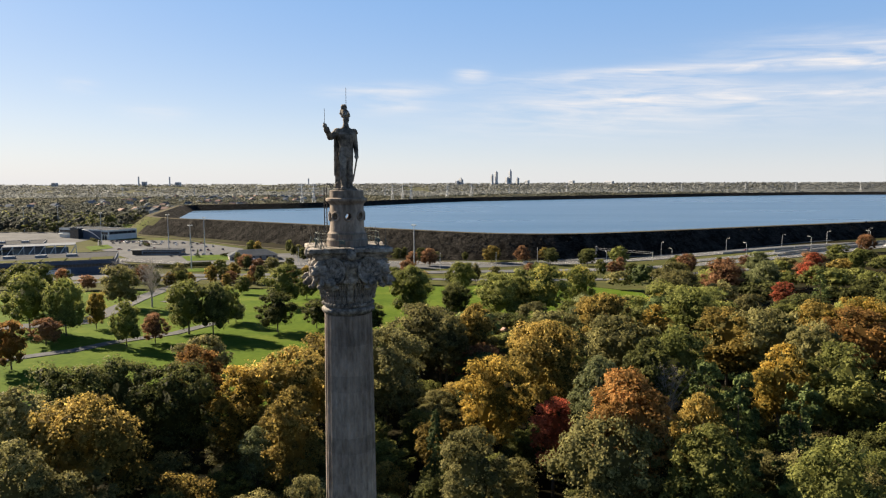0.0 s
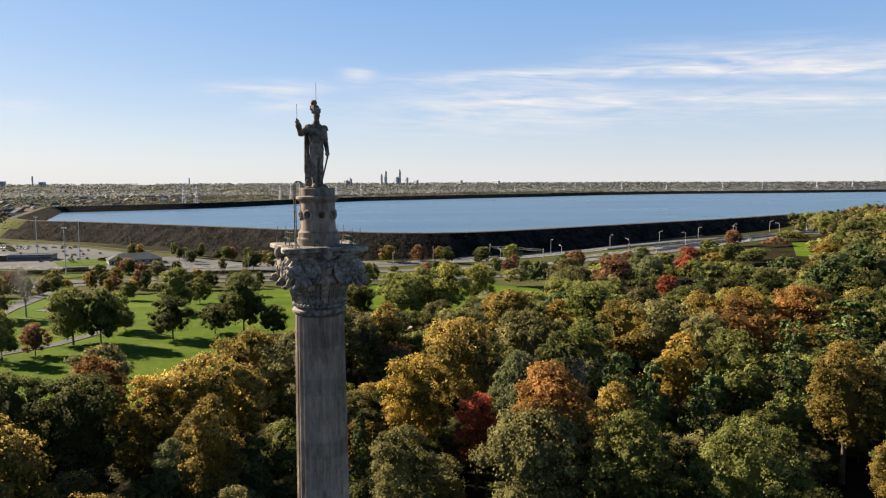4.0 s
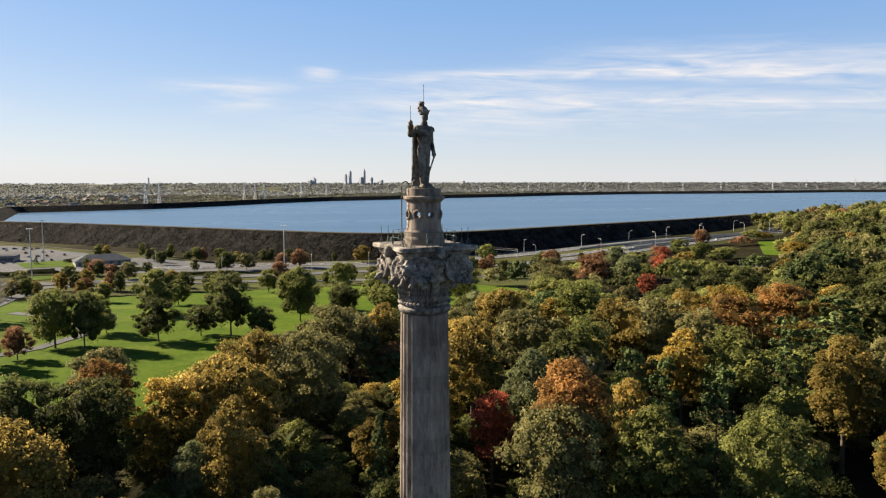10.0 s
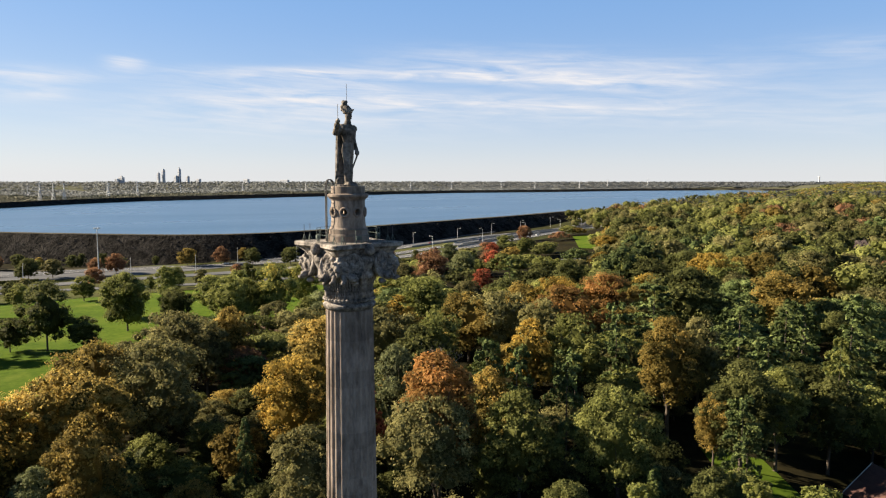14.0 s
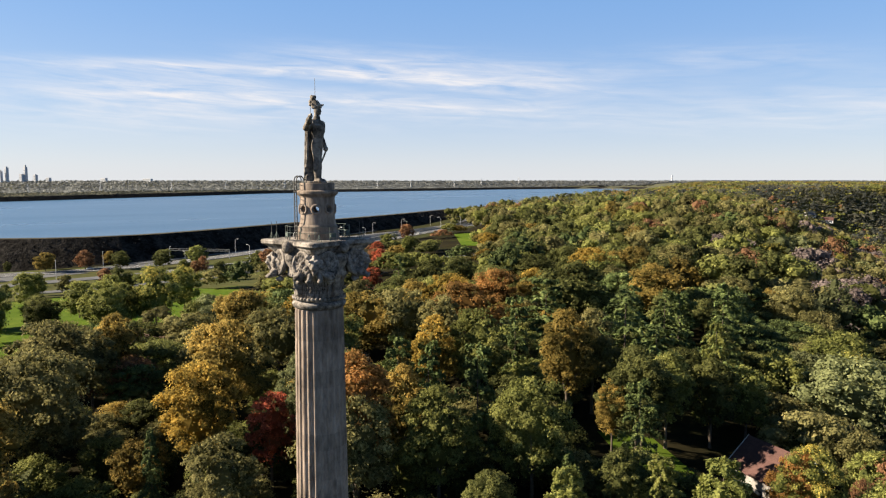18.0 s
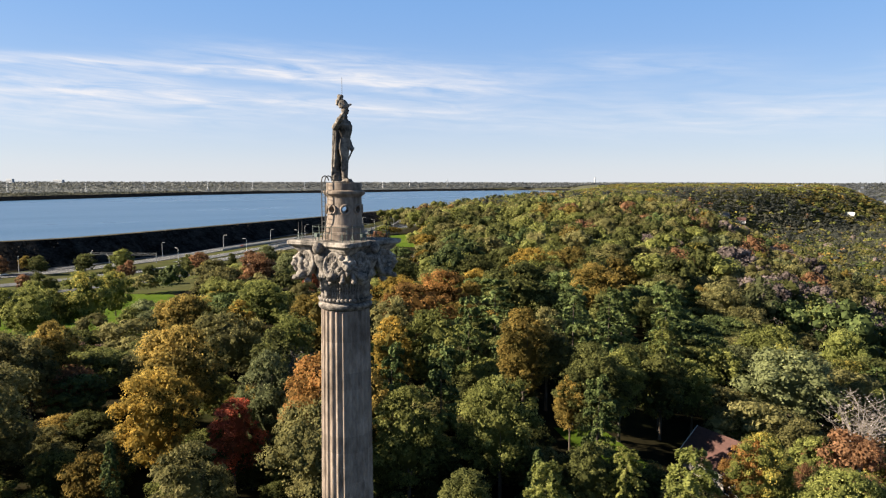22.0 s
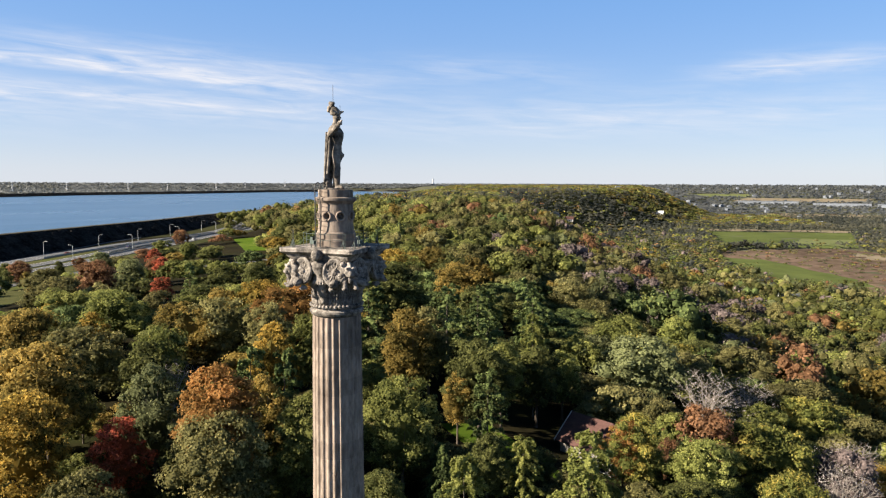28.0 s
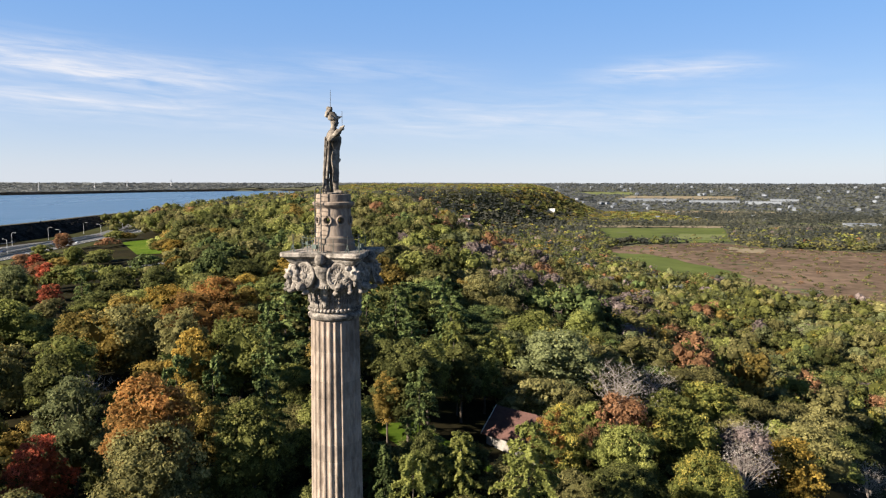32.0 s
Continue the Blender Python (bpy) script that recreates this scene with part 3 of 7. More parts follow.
def leaf_blade(height, width, out, curl):
    """An acanthus leaf that stands up and curls outwards at its tip; outwards is +y."""
    verts, faces, rows, cols = [], [], 9, 7
    for i in range(rows):
        u = i / (rows - 1)
        w = width * (0.62 + 0.5 * math.sin(math.pi * min(1, u * 1.15)) - 0.55 * u**3) / 2
        y = out * u**2 * 0.5 + curl * max(0, u - 0.72) * 2.6
        z = height * (u if u < 0.86 else 0.86 - (u - 0.86) * 0.9)
        for j in range(cols):
            v = 2 * j / (cols - 1) - 1
            ridge = 0.09 * (1 - abs(v)) + 0.035 * (j % 2)
            notch = 1 - 0.10 * (i % 2) * abs(v)
            verts.append((v * w * notch, y + ridge - 0.12 * v * v, z))
    n = len(verts)
    verts += [(x, y - 0.09, z) for x, y, z in verts]
    for i in range(rows - 1):
        for j in range(cols - 1):
            a = i * cols + j
            faces.append((a, a + 1, a + cols + 1, a + cols))
            faces.append((n + a + 1, n + a, n + a + cols, n + a + cols + 1))
    return mesh_of("leaf", verts, faces, PALE_STONE, True)


def shield_mesh():
    """A round shield with rim, ribs and boss, facing +y."""
    bm = bmesh.new()
    profile = [(0.0, 0.20), (0.13, 0.18), (0.17, 0.10), (0.24, 0.08), (0.42, 0.10), (0.50, 0.18), (0.58, 0.20), (0.63, 0.12), (0.62, -0.10), (0.0, -0.14)]
    sides = 28
    rings = []
    for r, h in profile:
        if r == 0:
            rings.append([bm.verts.new((0, h, 0))])
            continue
        rings.append([bm.verts.new((r * math.cos(2 * math.pi * k / sides), h + (0.04 if 0.2 < r < 0.5 and k % 2 else 0), r * math.sin(2 * math.pi * k / sides))) for k in range(sides)])
    for a, b in zip(rings, rings[1:]):
        for k in range(sides):
            n = (k + 1) % sides
            if len(a) == 1:
                bm.faces.new((a[0], b[n], b[k]))
            elif len(b) == 1:
                bm.faces.new((a[k], a[n], b[0]))
            else:
                bm.faces.new((a[k], a[n], b[n], b[k]))
    bmesh.ops.recalc_face_normals(bm, faces=bm.faces)
    data = bpy.data.meshes.new("shield")
    bm.to_mesh(data)
    bm.free()
    data.materials.append(PALE_STONE)
    return data


def tube(verts, faces, stations, sides=12):
    """A closed body through stations of (x, y, z, half width x, half width y)."""
    base = len(verts)
    for x, y, z, rx, ry in stations:
        for k in range(sides):
            a = 2 * math.pi * k / sides
            verts.append((x + rx * math.cos(a), y + ry * math.sin(a), z))
    for i in range(len(stations) - 1):
        for k in range(sides):
            n = (k + 1) % sides
            faces.append((base + i * sides + k, base + i * sides + n, base + (i + 1) * sides + n, base + (i + 1) * sides + k))
    faces.append(tuple(base + k for k in reversed(range(sides))))
    faces.append(tuple(base + (len(stations) - 1) * sides + k for k in range(sides)))


def stick(verts, faces, a, b, ra, rb, sides=10):
    """A rounded rod between two points with end caps."""
    a, b = Vector(a), Vector(b)
    w = (b - a).normalized()
    u = w.orthogonal().normalized()
    v = w.cross(u)
    base = len(verts)
    stations = [(a - w * ra * 0.6, ra * 0.5), (a, ra), (b, rb), (b + w * rb * 0.6, rb * 0.5)]
    for p, r in stations:
        for k in range(sides):
            t = 2 * math.pi * k / sides
            verts.append(tuple(p + u * r * math.cos(t) + v * r * math.sin(t)))
    for i in range(3):
        for k in range(sides):
            n = (k + 1) % sides
            faces.append((base + i * sides + k, base + i * sides + n, base + (i + 1) * sides + n, base + (i + 1) * sides + k))
    faces.append(tuple(base + k for k in reversed(range(sides))))
    faces.append(tuple(base + 3 * sides + k for k in range(sides)))


def ball(verts, faces, c, rx, ry, rz, n=10):
    tube(verts, faces, [(c[0], c[1], c[2] + rz * math.sin(t), rx * max(0.08, math.cos(t)), ry * max(0.08, math.cos(t))) for t in [radians(-88 + 176 * i / n) for i in range(n + 1)]])


def carved_figure_mesh():
    """A winged, helmeted bust in a pleated tunic on a tapering pillar, facing +y, 3.1 m high."""
    verts, faces = [], []
    tube(verts, faces, [(0, 0.0, 0, 0.15, 0.14), (0, 0.04, 0.3, 0.17, 0.15), (0, 0.10, 1.0, 0.22, 0.18), (0, 0.14, 1.25, 0.28, 0.22), (0, 0.18, 1.3, 0.36, 0.28)])
    tube(verts, faces, [(0, 0.18, 1.22, 0.44, 0.34), (0, 0.22, 1.6, 0.38, 0.30), (0, 0.28, 1.75, 0.33, 0.27), (0, 0.30, 1.85, 0.36, 0.30), (0, 0.36, 2.15, 0.45, 0.36), (0, 0.38, 2.4, 0.44, 0.32), (0, 0.40, 2.58, 0.20, 0.19)])
    ball(verts, faces, (0, 0.56, 2.78), 0.21, 0.24, 0.26)
    tube(verts, faces, [(0, 0.50, 2.86, 0.27, 0.30), (0, 0.46, 3.02, 0.23, 0.26), (0, 0.42, 3.16, 0.10, 0.18)])
    stick(verts, faces, (0, 0.70, 3.0), (0, 0.28, 3.22), 0.08, 0.10)
    for k in range(9):
        x = -0.40 + 0.10 * k
        stick(verts, faces, (x * 0.85, 0.42 - x * x * 0.8, 1.66), (x * 1.1, 0.50 - x * x * 1.1, 1.22), 0.045, 0.06, 6)
    for s in (-1, 1):
        ball(verts, faces, (s * 0.46, 0.36, 2.36), 0.20, 0.22, 0.20)
        stick(verts, faces, (s * 0.50, 0.36, 2.3), (s * 0.74, 0.40, 1.86), 0.15, 0.12)
        stick(verts, faces, (s * 0.74, 0.42, 1.86), (s * 1.0, 0.56, 2.1), 0.11, 0.09)
        for k in range(5):
            stick(verts, faces, (s * 0.26, 0.12, 2.6 - 0.1 * k), (s * (1.05 - 0.1 * k), 0.12, 3.0 - 0.24 * k), 0.13, 0.05)
        # a lion head and a shell below each shield
        ball(verts, faces, (s * 1.02, 0.72, 1.32), 0.23, 0.25, 0.25, 6)
        ball(verts, faces, (s * 1.00, 0.92, 1.24), 0.12, 0.14, 0.12, 6)
        ball(verts, faces, (s * 0.82, 0.56, 0.98), 0.19, 0.2, 0.15, 6)
    return weathered(mesh_of("figure", verts, faces, PALE_STONE, True), 0.05, 6.0, 1)


def lion_mask_mesh():
    """A bearded lion's head with a heavy mane above two paws, facing +y, 1.7 m high."""
    verts, faces = [], []
    ball(verts, faces, (0, 0, 0.95), 0.46, 0.34, 0.56)
    ball(verts, faces, (0, 0.26, 0.98), 0.30, 0.24, 0.36)
    tube(verts, faces, [(0, 0.36, 0.66, 0.15, 0.15), (0, 0.42, 0.80, 0.20, 0.19), (0, 0.40, 0.95, 0.16, 0.17), (0, 0.34, 1.14, 0.09, 0.12)], 10)
    for s in (-1, 1):
        ball(verts, faces, (s * 0.15, 0.42, 1.18), 0.12, 0.10, 0.07, 6)
        ball(verts, faces, (s * 0.34, 0.12, 1.40), 0.13, 0.10, 0.14, 6)
        for k in range(6):
            a = radians(200 + 26 * k)
            stick(verts, faces, (s * 0.30 * abs(math.cos(a)) + s * 0.05, 0.20, 0.95 + 0.38 * math.sin(a)), (s * (0.56 * abs(math.cos(a)) + 0.04), 0.06, 0.92 + 0.62 * math.sin(a)), 0.09, 0.06, 6)
        stick(verts, faces, (s * 0.24, 0.06, 0.45), (s * 0.30, 0.26, 0.02), 0.15, 0.14)
        ball(verts, faces, (s * 0.31, 0.36, 0.0), 0.16, 0.19, 0.12, 6)
    stick(verts, faces, (0, 0.36, 0.62), (0, 0.30, 0.34), 0.13, 0.07)
    return weathered(mesh_of("lion_head", verts, faces, PALE_STONE, True), 0.045, 6.0, 1)


def build_capital(root):
    corner = [ABACUS_TURN + 90 * k for k in range(4)]
    face = [a + 45 for a in corner]
    part_mesh("bell", lathe("bell", [(1.34, 43.6), (1.33, 44.4), (1.40, 45.2), (1.62, 46.0), (2.02, 46.7), (2.15, 46.85)], PALE_STONE, 48), root)
    low, high = weathered(leaf_blade(0.66, 0.50, 0.16, 0.16), 0.03, 7, 0), weathered(leaf_blade(1.55, 0.52, 0.30, 0.20), 0.03, 7, 0)
    for k in range(24):
        b = ABACUS_TURN + 15 * k
        data, r = (low, 1.38) if k % 2 else (high, 1.33)
        ob = part_mesh("leaf", data, root)
        x, y = bearing_xy(b, r)
        ob.matrix_basis = pose(x, y, 43.85, rz=-b)
    # upright reeds behind the leaves
    reeds = []
    for k in range(3):
        rng = random.Random(k)
        verts, faces = [], []
        p, n = Vector((0, 0, 0)), 5
        for i in range(n):
            q = Vector((rng.uniform(-0.02, 0.02), 0.035 * i + rng.uniform(-0.02, 0.02), 1.45 * (i + 1) / n * rng.uniform(0.92, 1.02)))
            stick(verts, faces, p, q, 0.055, 0.05, 5)
            if i % 2:
                ball(verts, faces, q, 0.085, 0.085, 0.07, 3)
            p = q
        reeds.append(mesh_of("reed", verts, faces, PALE_STONE, True))
    for k in range(60):
        b = ABACUS_TURN + 6 * k + 3
        ob = part_mesh("reed", reeds[k % 3], root)
        x, y = bearing_xy(b, 1.42)
        ob.matrix_basis = pose(x, y, 44.0, rz=-b)
    rim = weathered(ring_mesh(0.60, 0.085, 28, 6), 0.04, 5, 0)
    rim.materials[0] = PALE_STONE
    shield, figure = weathered(shield_mesh(), 0.035, 6, 0), carved_figure_mesh()
    for b in face:
        ob = part_mesh("figure", figure, root)
        x, y = bearing_xy(b, 1.50)
        ob.matrix_basis = pose(x, y, 44.05, rz=-b) @ Matrix.Diagonal((1.18, 1.25, 1.03, 1))
        for s in (-1, 1):
            ob = part_mesh("shield", shield, root)
            x, y = bearing_xy(b + s * 27, 2.30)
            ob.matrix_basis = pose(x, y, 46.02, rx=10, rz=-b - s * 8) @ Matrix.Diagonal((1.05, 1, 1.22, 1))
            edge = part_mesh("rim", rim, ob)
            edge.matrix_basis = pose(0, 0.14, 0)
    for b in corner:
        verts, faces = [], []
        prev = None
        for k in range(26):
            t = k / 25
            a = radians(90 + 560 * t)
            r = 0.50 * (1 - t) + 0.10
            p = Vector((0, 2.42 + r * math.cos(a) * 0.95 + 0.15, 46.25 + r * math.sin(a)))
            if prev is not None:
                stick(verts, faces, prev, p, 0.16 - 0.05 * t, 0.16 - 0.05 * t, 7)
            prev = p
        stick(verts, faces, (0, 1.4, 45.0), (0, 2.5, 46.75), 0.22, 0.20)
        ob = part_mesh("volute", weathered(mesh_of("volute", verts, faces, PALE_STONE, True), 0.05, 5, 1), root)
        ob.matrix_basis = pose(0, 0, 0, rz=-b)
    mask = lion_mask_mesh()
    for b in corner:
        ob = part_mesh("lion_head", mask, root)
        x, y = bearing_xy(b, 2.55)
        ob.matrix_basis = pose(x, y, 45.15, rz=-b) @ Matrix.Diagonal((1.1, 1.1, 1.0, 1))
    # abacus: four concave sides with cut corners, in two mouldings
    outline = []
    for b in corner:
        for d, r in ((-3.2, 3.42), (-1, 3.45), (1, 3.45), (3.2, 3.42), (7, 3.22), (12, 2.98), (18, 2.75), (24, 2.56), (30, 2.43), (36, 2.34), (41, 2.29), (45, 2.27), (49, 2.29), (54, 2.34), (60, 2.43), (66, 2.56), (72, 2.75), (78, 2.98), (83, 3.22)):
            chip = 0.05 * noise.noise((b + d, r * 3, 4.0)) - (0.10 if noise.noise((b * 0.7 + d * 0.31, 2.0, 9.0)) > 0.28 else 0)
            outline.append(bearing_xy(b + d, r + chip))
    for name, layers in (("abacus", [(0.80, 46.70), (0.86, 46.86), (0.90, 47.02), (0.975, 47.12), (1.0, 47.18), (0.995, 47.24), (1.0, 47.35), (0.98, 47.4)]),):
        verts = [(x * s, y * s, z) for s, z in layers for x, y in outline]
        n = len(outline)
        faces = [(i * n + k, (i + 1) * n + k, (i + 1) * n + (k + 1) % n, i * n + (k + 1) % n) for i in range(len(layers) - 1) for k in range(n)]
        faces += [tuple(range(n)), tuple(reversed(range((len(layers) - 1) * n, len(layers) * n)))]
        part_mesh(name, mesh_of(name, verts, faces, PALE_STONE), root, "pale weathered abacus slab")
    for b in face:
        verts, faces = [], []
        x, y = bearing_xy(b, 2.35)
        ball(verts, faces, (x, y, 47.02), 0.3, 0.3, 0.36)
        part_mesh("rosette", mesh_of("rosette", verts, faces, PALE_STONE, True), root)


def pierced_drum(holes=8, first=170.0, mid=49.22, hole=0.225):
    """A hollow stone drum with round openings right through its wall."""
    profile = [(1.13, 48.25), (1.10, 48.3), (1.06, 48.6), (1.05, mid - 0.4), (1.05, mid + 0.4), (1.04, 49.9), (1.06, 49.95), (1.09, 50.0)]
    inner = [(0.72, z) for r, z in profile]
    cols = 16
    verts, faces = [], []

    def spot(r, angle, z):
        a = radians(90 - angle)
        verts.append((r * math.cos(a), r * math.sin(a), z))
        return len(verts) - 1

    step = 360.0 / holes
    for h in range(holes):
        b0 = first + h * step - step / 2
        for line, flip in ((profile, False), (inner, True)):
            for i in range(len(line) - 1):
                if i == 3:
                    continue
                for c in range(cols):
                    quad = [spot(line[i][0], b0 + step * c / cols, line[i][1]), spot(line[i][0], b0 + step * (c + 1) / cols, line[i][1]), spot(line[i + 1][0], b0 + step * (c + 1) / cols, line[i + 1][1]), spot(line[i + 1][0], b0 + step * c / cols, line[i + 1][1])]
                    faces.append(tuple(reversed(quad)) if not flip else tuple(quad))
        # the panel round the opening, from its square edge in to the round hole, and the wall of the hole
        n = 32
        loops = {}
        for r in (1.05, 0.72):
            half = step / 2
            edge, ring = [], []
            for k in range(n):
                t = 2 * math.pi * k / n
                m = max(abs(math.cos(t)), abs(math.sin(t)))
                edge.append(spot(r, b0 + half + half * math.cos(t) / m, mid + 0.4 * math.sin(t) / m))
                ring.append(spot(r, b0 + half + math.degrees(hole * math.cos(t) / 1.05), mid + hole * math.sin(t)))
            for k in range(n):
                j = (k + 1) % n
                q = (edge[k], edge[j], ring[j], ring[k])
                faces.append(q if r < 1 else tuple(reversed(q)))
            loops[r] = ring
        for k in range(n):
            j = (k + 1) % n
            faces.append((loops[1.05][k], loops[1.05][j], loops[0.72][j], loops[0.72][k]))
    return mesh_of("drum", verts, faces, STONE)


def build_cippus():
    root = tagged(new("statue_pedestal"), "round limestone pedestal with a ring of porthole openings", "pedestal")
    part_mesh("base", lathe("base", [(1.28, 47.4), (1.28, 47.75), (1.2, 47.9), (1.2, 48.15), (1.13, 48.25)], STONE), root)
    part_mesh("drum", pierced_drum(), root)
    part_mesh("cornice", lathe("cornice", [(1.09, 50.0), (1.16, 50.06), (1.26, 50.16), (1.27, 50.24), (1.27, 50.3), (1.2, 50.34), (1.08, 50.36)], STONE), root)
    part_mesh("cap", lathe("cap", [(1.05, 50.36), (1.05, 50.78), (1.02, 50.8)], STONE), root)
    for k in range(8):
        b = 170 + 45 * k
        x, y = bearing_xy(b, 1.05)
        ring = part_mesh("porthole", ring_mesh(0.255, 0.07, 10), root)
        ring.matrix_basis = pose(x, y, 49.22, rz=-b)
    return root


def ring_mesh(radius, thick, sides=20, tube_sides=8):
    """A moulded ring in the x-z plane, facing y."""
    verts, faces = [], []
    for k in range(sides):
        a = 2 * math.pi * k / sides
        for i in range(tube_sides):
            b = 2 * math.pi * i / tube_sides
            r = radius + thick * math.cos(b)
            verts.append((r * math.cos(a), thick * math.sin(b), r * math.sin(a)))
    for k in range(sides):
        for i in range(tube_sides):
            n, j = (k + 1) % sides, (i + 1) % tube_sides
            faces.append((k * tube_sides + i, n * tube_sides + i, n * tube_sides + j, k * tube_sides + j))
    return mesh_of("ring", verts, faces, STONE, True)


def build_statue():
    """A standing stone soldier in a cloak and cocked hat, facing +y here, his right hand held out at +x."""
    verts, faces = [], []
    tube(verts, faces, [(0.0, -0.05, 0.0, 0.72, 0.62), (0.0, -0.05, 0.10, 0.70, 0.60)], 16)
    # legs in tall boots, the right one forward with its toe turned out
    for s, fwd, turn in ((1, 0.16, 0.55), (-1, -0.02, -0.25)):
        stick(verts, faces, (s * 0.27, fwd, 0.16), (s * 0.27 + turn * 0.42, fwd + 0.34, 0.12), 0.15, 0.11)
        tube(verts, faces, [(s * 0.27, fwd, 0.08, 0.15, 0.18), (s * 0.26, fwd, 0.35, 0.14, 0.16), (s * 0.27, fwd - 0.02, 0.85, 0.20, 0.21), (s * 0.27, fwd, 1.18, 0.19, 0.20), (s * 0.26, fwd, 1.30, 0.215, 0.225),
                            (s * 0.255, fwd, 1.38, 0.18, 0.20), (s * 0.24, fwd * 0.7, 1.75, 0.225, 0.25), (s * 0.21, fwd * 0.3, 2.10, 0.255, 0.29), (s * 0.19, 0, 2.35, 0.25, 0.31)])
    # coat with a sash at the waist and a full chest
    tube(verts, faces, [(0, 0.0, 1.98, 0.42, 0.35), (0, 0.02, 2.3, 0.47, 0.39), (0, 0.03, 2.62, 0.43, 0.37), (0, 0.04, 2.70, 0.42, 0.39), (0, 0.04, 2.78, 0.43, 0.39), (0, 0.07, 3.1, 0.53, 0.45), (0, 0.07, 3.4, 0.59, 0.46), (0, 0.02, 3.66, 0.54, 0.34), (0, 0, 3.84, 0.26, 0.23)])
    tube(verts, faces, [(0, 0.03, 3.74, 0.21, 0.22), (0, 0.06, 3.92, 0.20, 0.22), (0, 0.06, 4.05, 0.16, 0.17), (0, 0.07, 4.2, 0.16, 0.17)])
    ball(verts, faces, (0, 0.10, 4.34), 0.195, 0.235, 0.29)
    stick(verts, faces, (0, 0.30, 4.34), (0, 0.34, 4.26), 0.05, 0.06)
    ball(verts, faces, (0, 0.24, 4.16), 0.11, 0.10, 0.10)
    for s in (-1, 1):
        ball(verts, faces, (s * 0.52, 0, 3.66), 0.24, 0.24, 0.13)
        for k in range(5):
            stick(verts, faces, (s * 0.66, -0.18 + 0.09 * k, 3.66), (s * 0.72, -0.2 + 0.1 * k, 3.46), 0.05, 0.04, 6)
    # cocked hat, its peak forward, with thick plumes curling up behind it
    tube(verts, faces, [(0, 0.04, 4.44, 0.24, 0.30), (0, 0.05, 4.54, 0.28, 0.34), (0, 0.03, 4.68, 0.26, 0.31), (0, -0.02, 4.82, 0.22, 0.25), (0, -0.05, 4.94, 0.14, 0.17)])
    stick(verts, faces, (0, 0.20, 4.54), (0, 0.52, 4.66), 0.13, 0.05)
    for s in (-1, 1):
        stick(verts, faces, (s * 0.22, 0.10, 4.52), (s * 0.28, -0.12, 4.70), 0.08, 0.07)
    for x, y, z, r in ((0.0, -0.18, 4.96, 0.19), (0.09, -0.12, 5.06, 0.14), (-0.09, -0.22, 5.06, 0.15), (0.05, -0.30, 4.86, 0.15), (-0.03, -0.10, 5.14, 0.12), (0.03, -0.24, 5.14, 0.13), (0.0, -0.36, 4.70, 0.12)):
        ball(verts, faces, (x, y, z), r, r, r * 0.95, 6)
    # right arm drawn back, the forearm held out and up
    stick(verts, faces, (0.54, 0.0, 3.56), (0.95, -0.14, 3.20), 0.21, 0.20)
    stick(verts, faces, (0.93, -0.16, 3.20), (1.50, 0.46, 3.74), 0.20, 0.13)
    stick(verts, faces, (1.30, 0.24, 3.55), (1.44, 0.39, 3.68), 0.185, 0.185)
    ball(verts, faces, (1.60, 0.56, 3.84), 0.14, 0.15, 0.14)
    stick(verts, faces, (1.62, 0.58, 3.9), (1.72, 0.70, 3.98), 0.07, 0.05)
    # left arm down to the sword hilt
    stick(verts, faces, (-0.56, 0.0, 3.55), (-0.70, -0.06, 2.78), 0.19, 0.16)
    stick(verts, faces, (-0.70, -0.06, 2.80), (-0.60, 0.26, 2.18), 0.16, 0.12)
    ball(verts, faces, (-0.58, 0.30, 2.06), 0.14, 0.16, 0.15)
    stick(verts, faces, (-0.58, 0.42, 2.14), (-0.66, -0.40, 0.55), 0.06, 0.045)
    # cloak hanging in folds behind, clear of the legs
    tube(verts, faces, [(-0.04, -0.46, 0.02, 0.44, 0.12), (-0.04, -0.50, 0.8, 0.47, 0.11), (0.0, -0.46, 1.6, 0.49, 0.11), (0.02, -0.40, 2.5, 0.52, 0.12), (0.02, -0.32, 3.2, 0.54, 0.14), (0, -0.18, 3.68, 0.46, 0.16)], 18)
    for k in range(7):
        x = -0.46 + 0.155 * k
        stick(verts, faces, (x * 1.05, -0.44, 3.4), (x * 0.92 - 0.03, -0.60, 0.15), 0.045, 0.075, 6)
    stick(verts, faces, (0.62, -0.14, 3.5), (0.56, -0.36, 0.95), 0.09, 0.09, 8)
    stick(verts, faces, (-0.58, -0.2, 3.5), (-0.50, -0.40, 0.2), 0.09, 0.11, 8)
    # rough block behind the heels
    tube(verts, faces, [(0.1, -0.42, 0.05, 0.50, 0.26), (0.1, -0.42, 0.4, 0.42, 0.22), (0.08, -0.44, 0.62, 0.30, 0.15)], 10)
    data = mesh_of("statue", verts, faces, STATUE_STONE, True)
    ob = new("statue", data)
    ob.matrix_world = pose(0, 0, 50.8, rz=-150)
    melt = ob.modifiers.new("melt", "REMESH")
    melt.mode, melt.voxel_size, melt.use_smooth_shade = "VOXEL", 0.03, True
    return tagged(ob, "weathered stone soldier in cloak and plumed hat on the pedestal", "statue")


build_monument()
build_cippus()
build_statue()


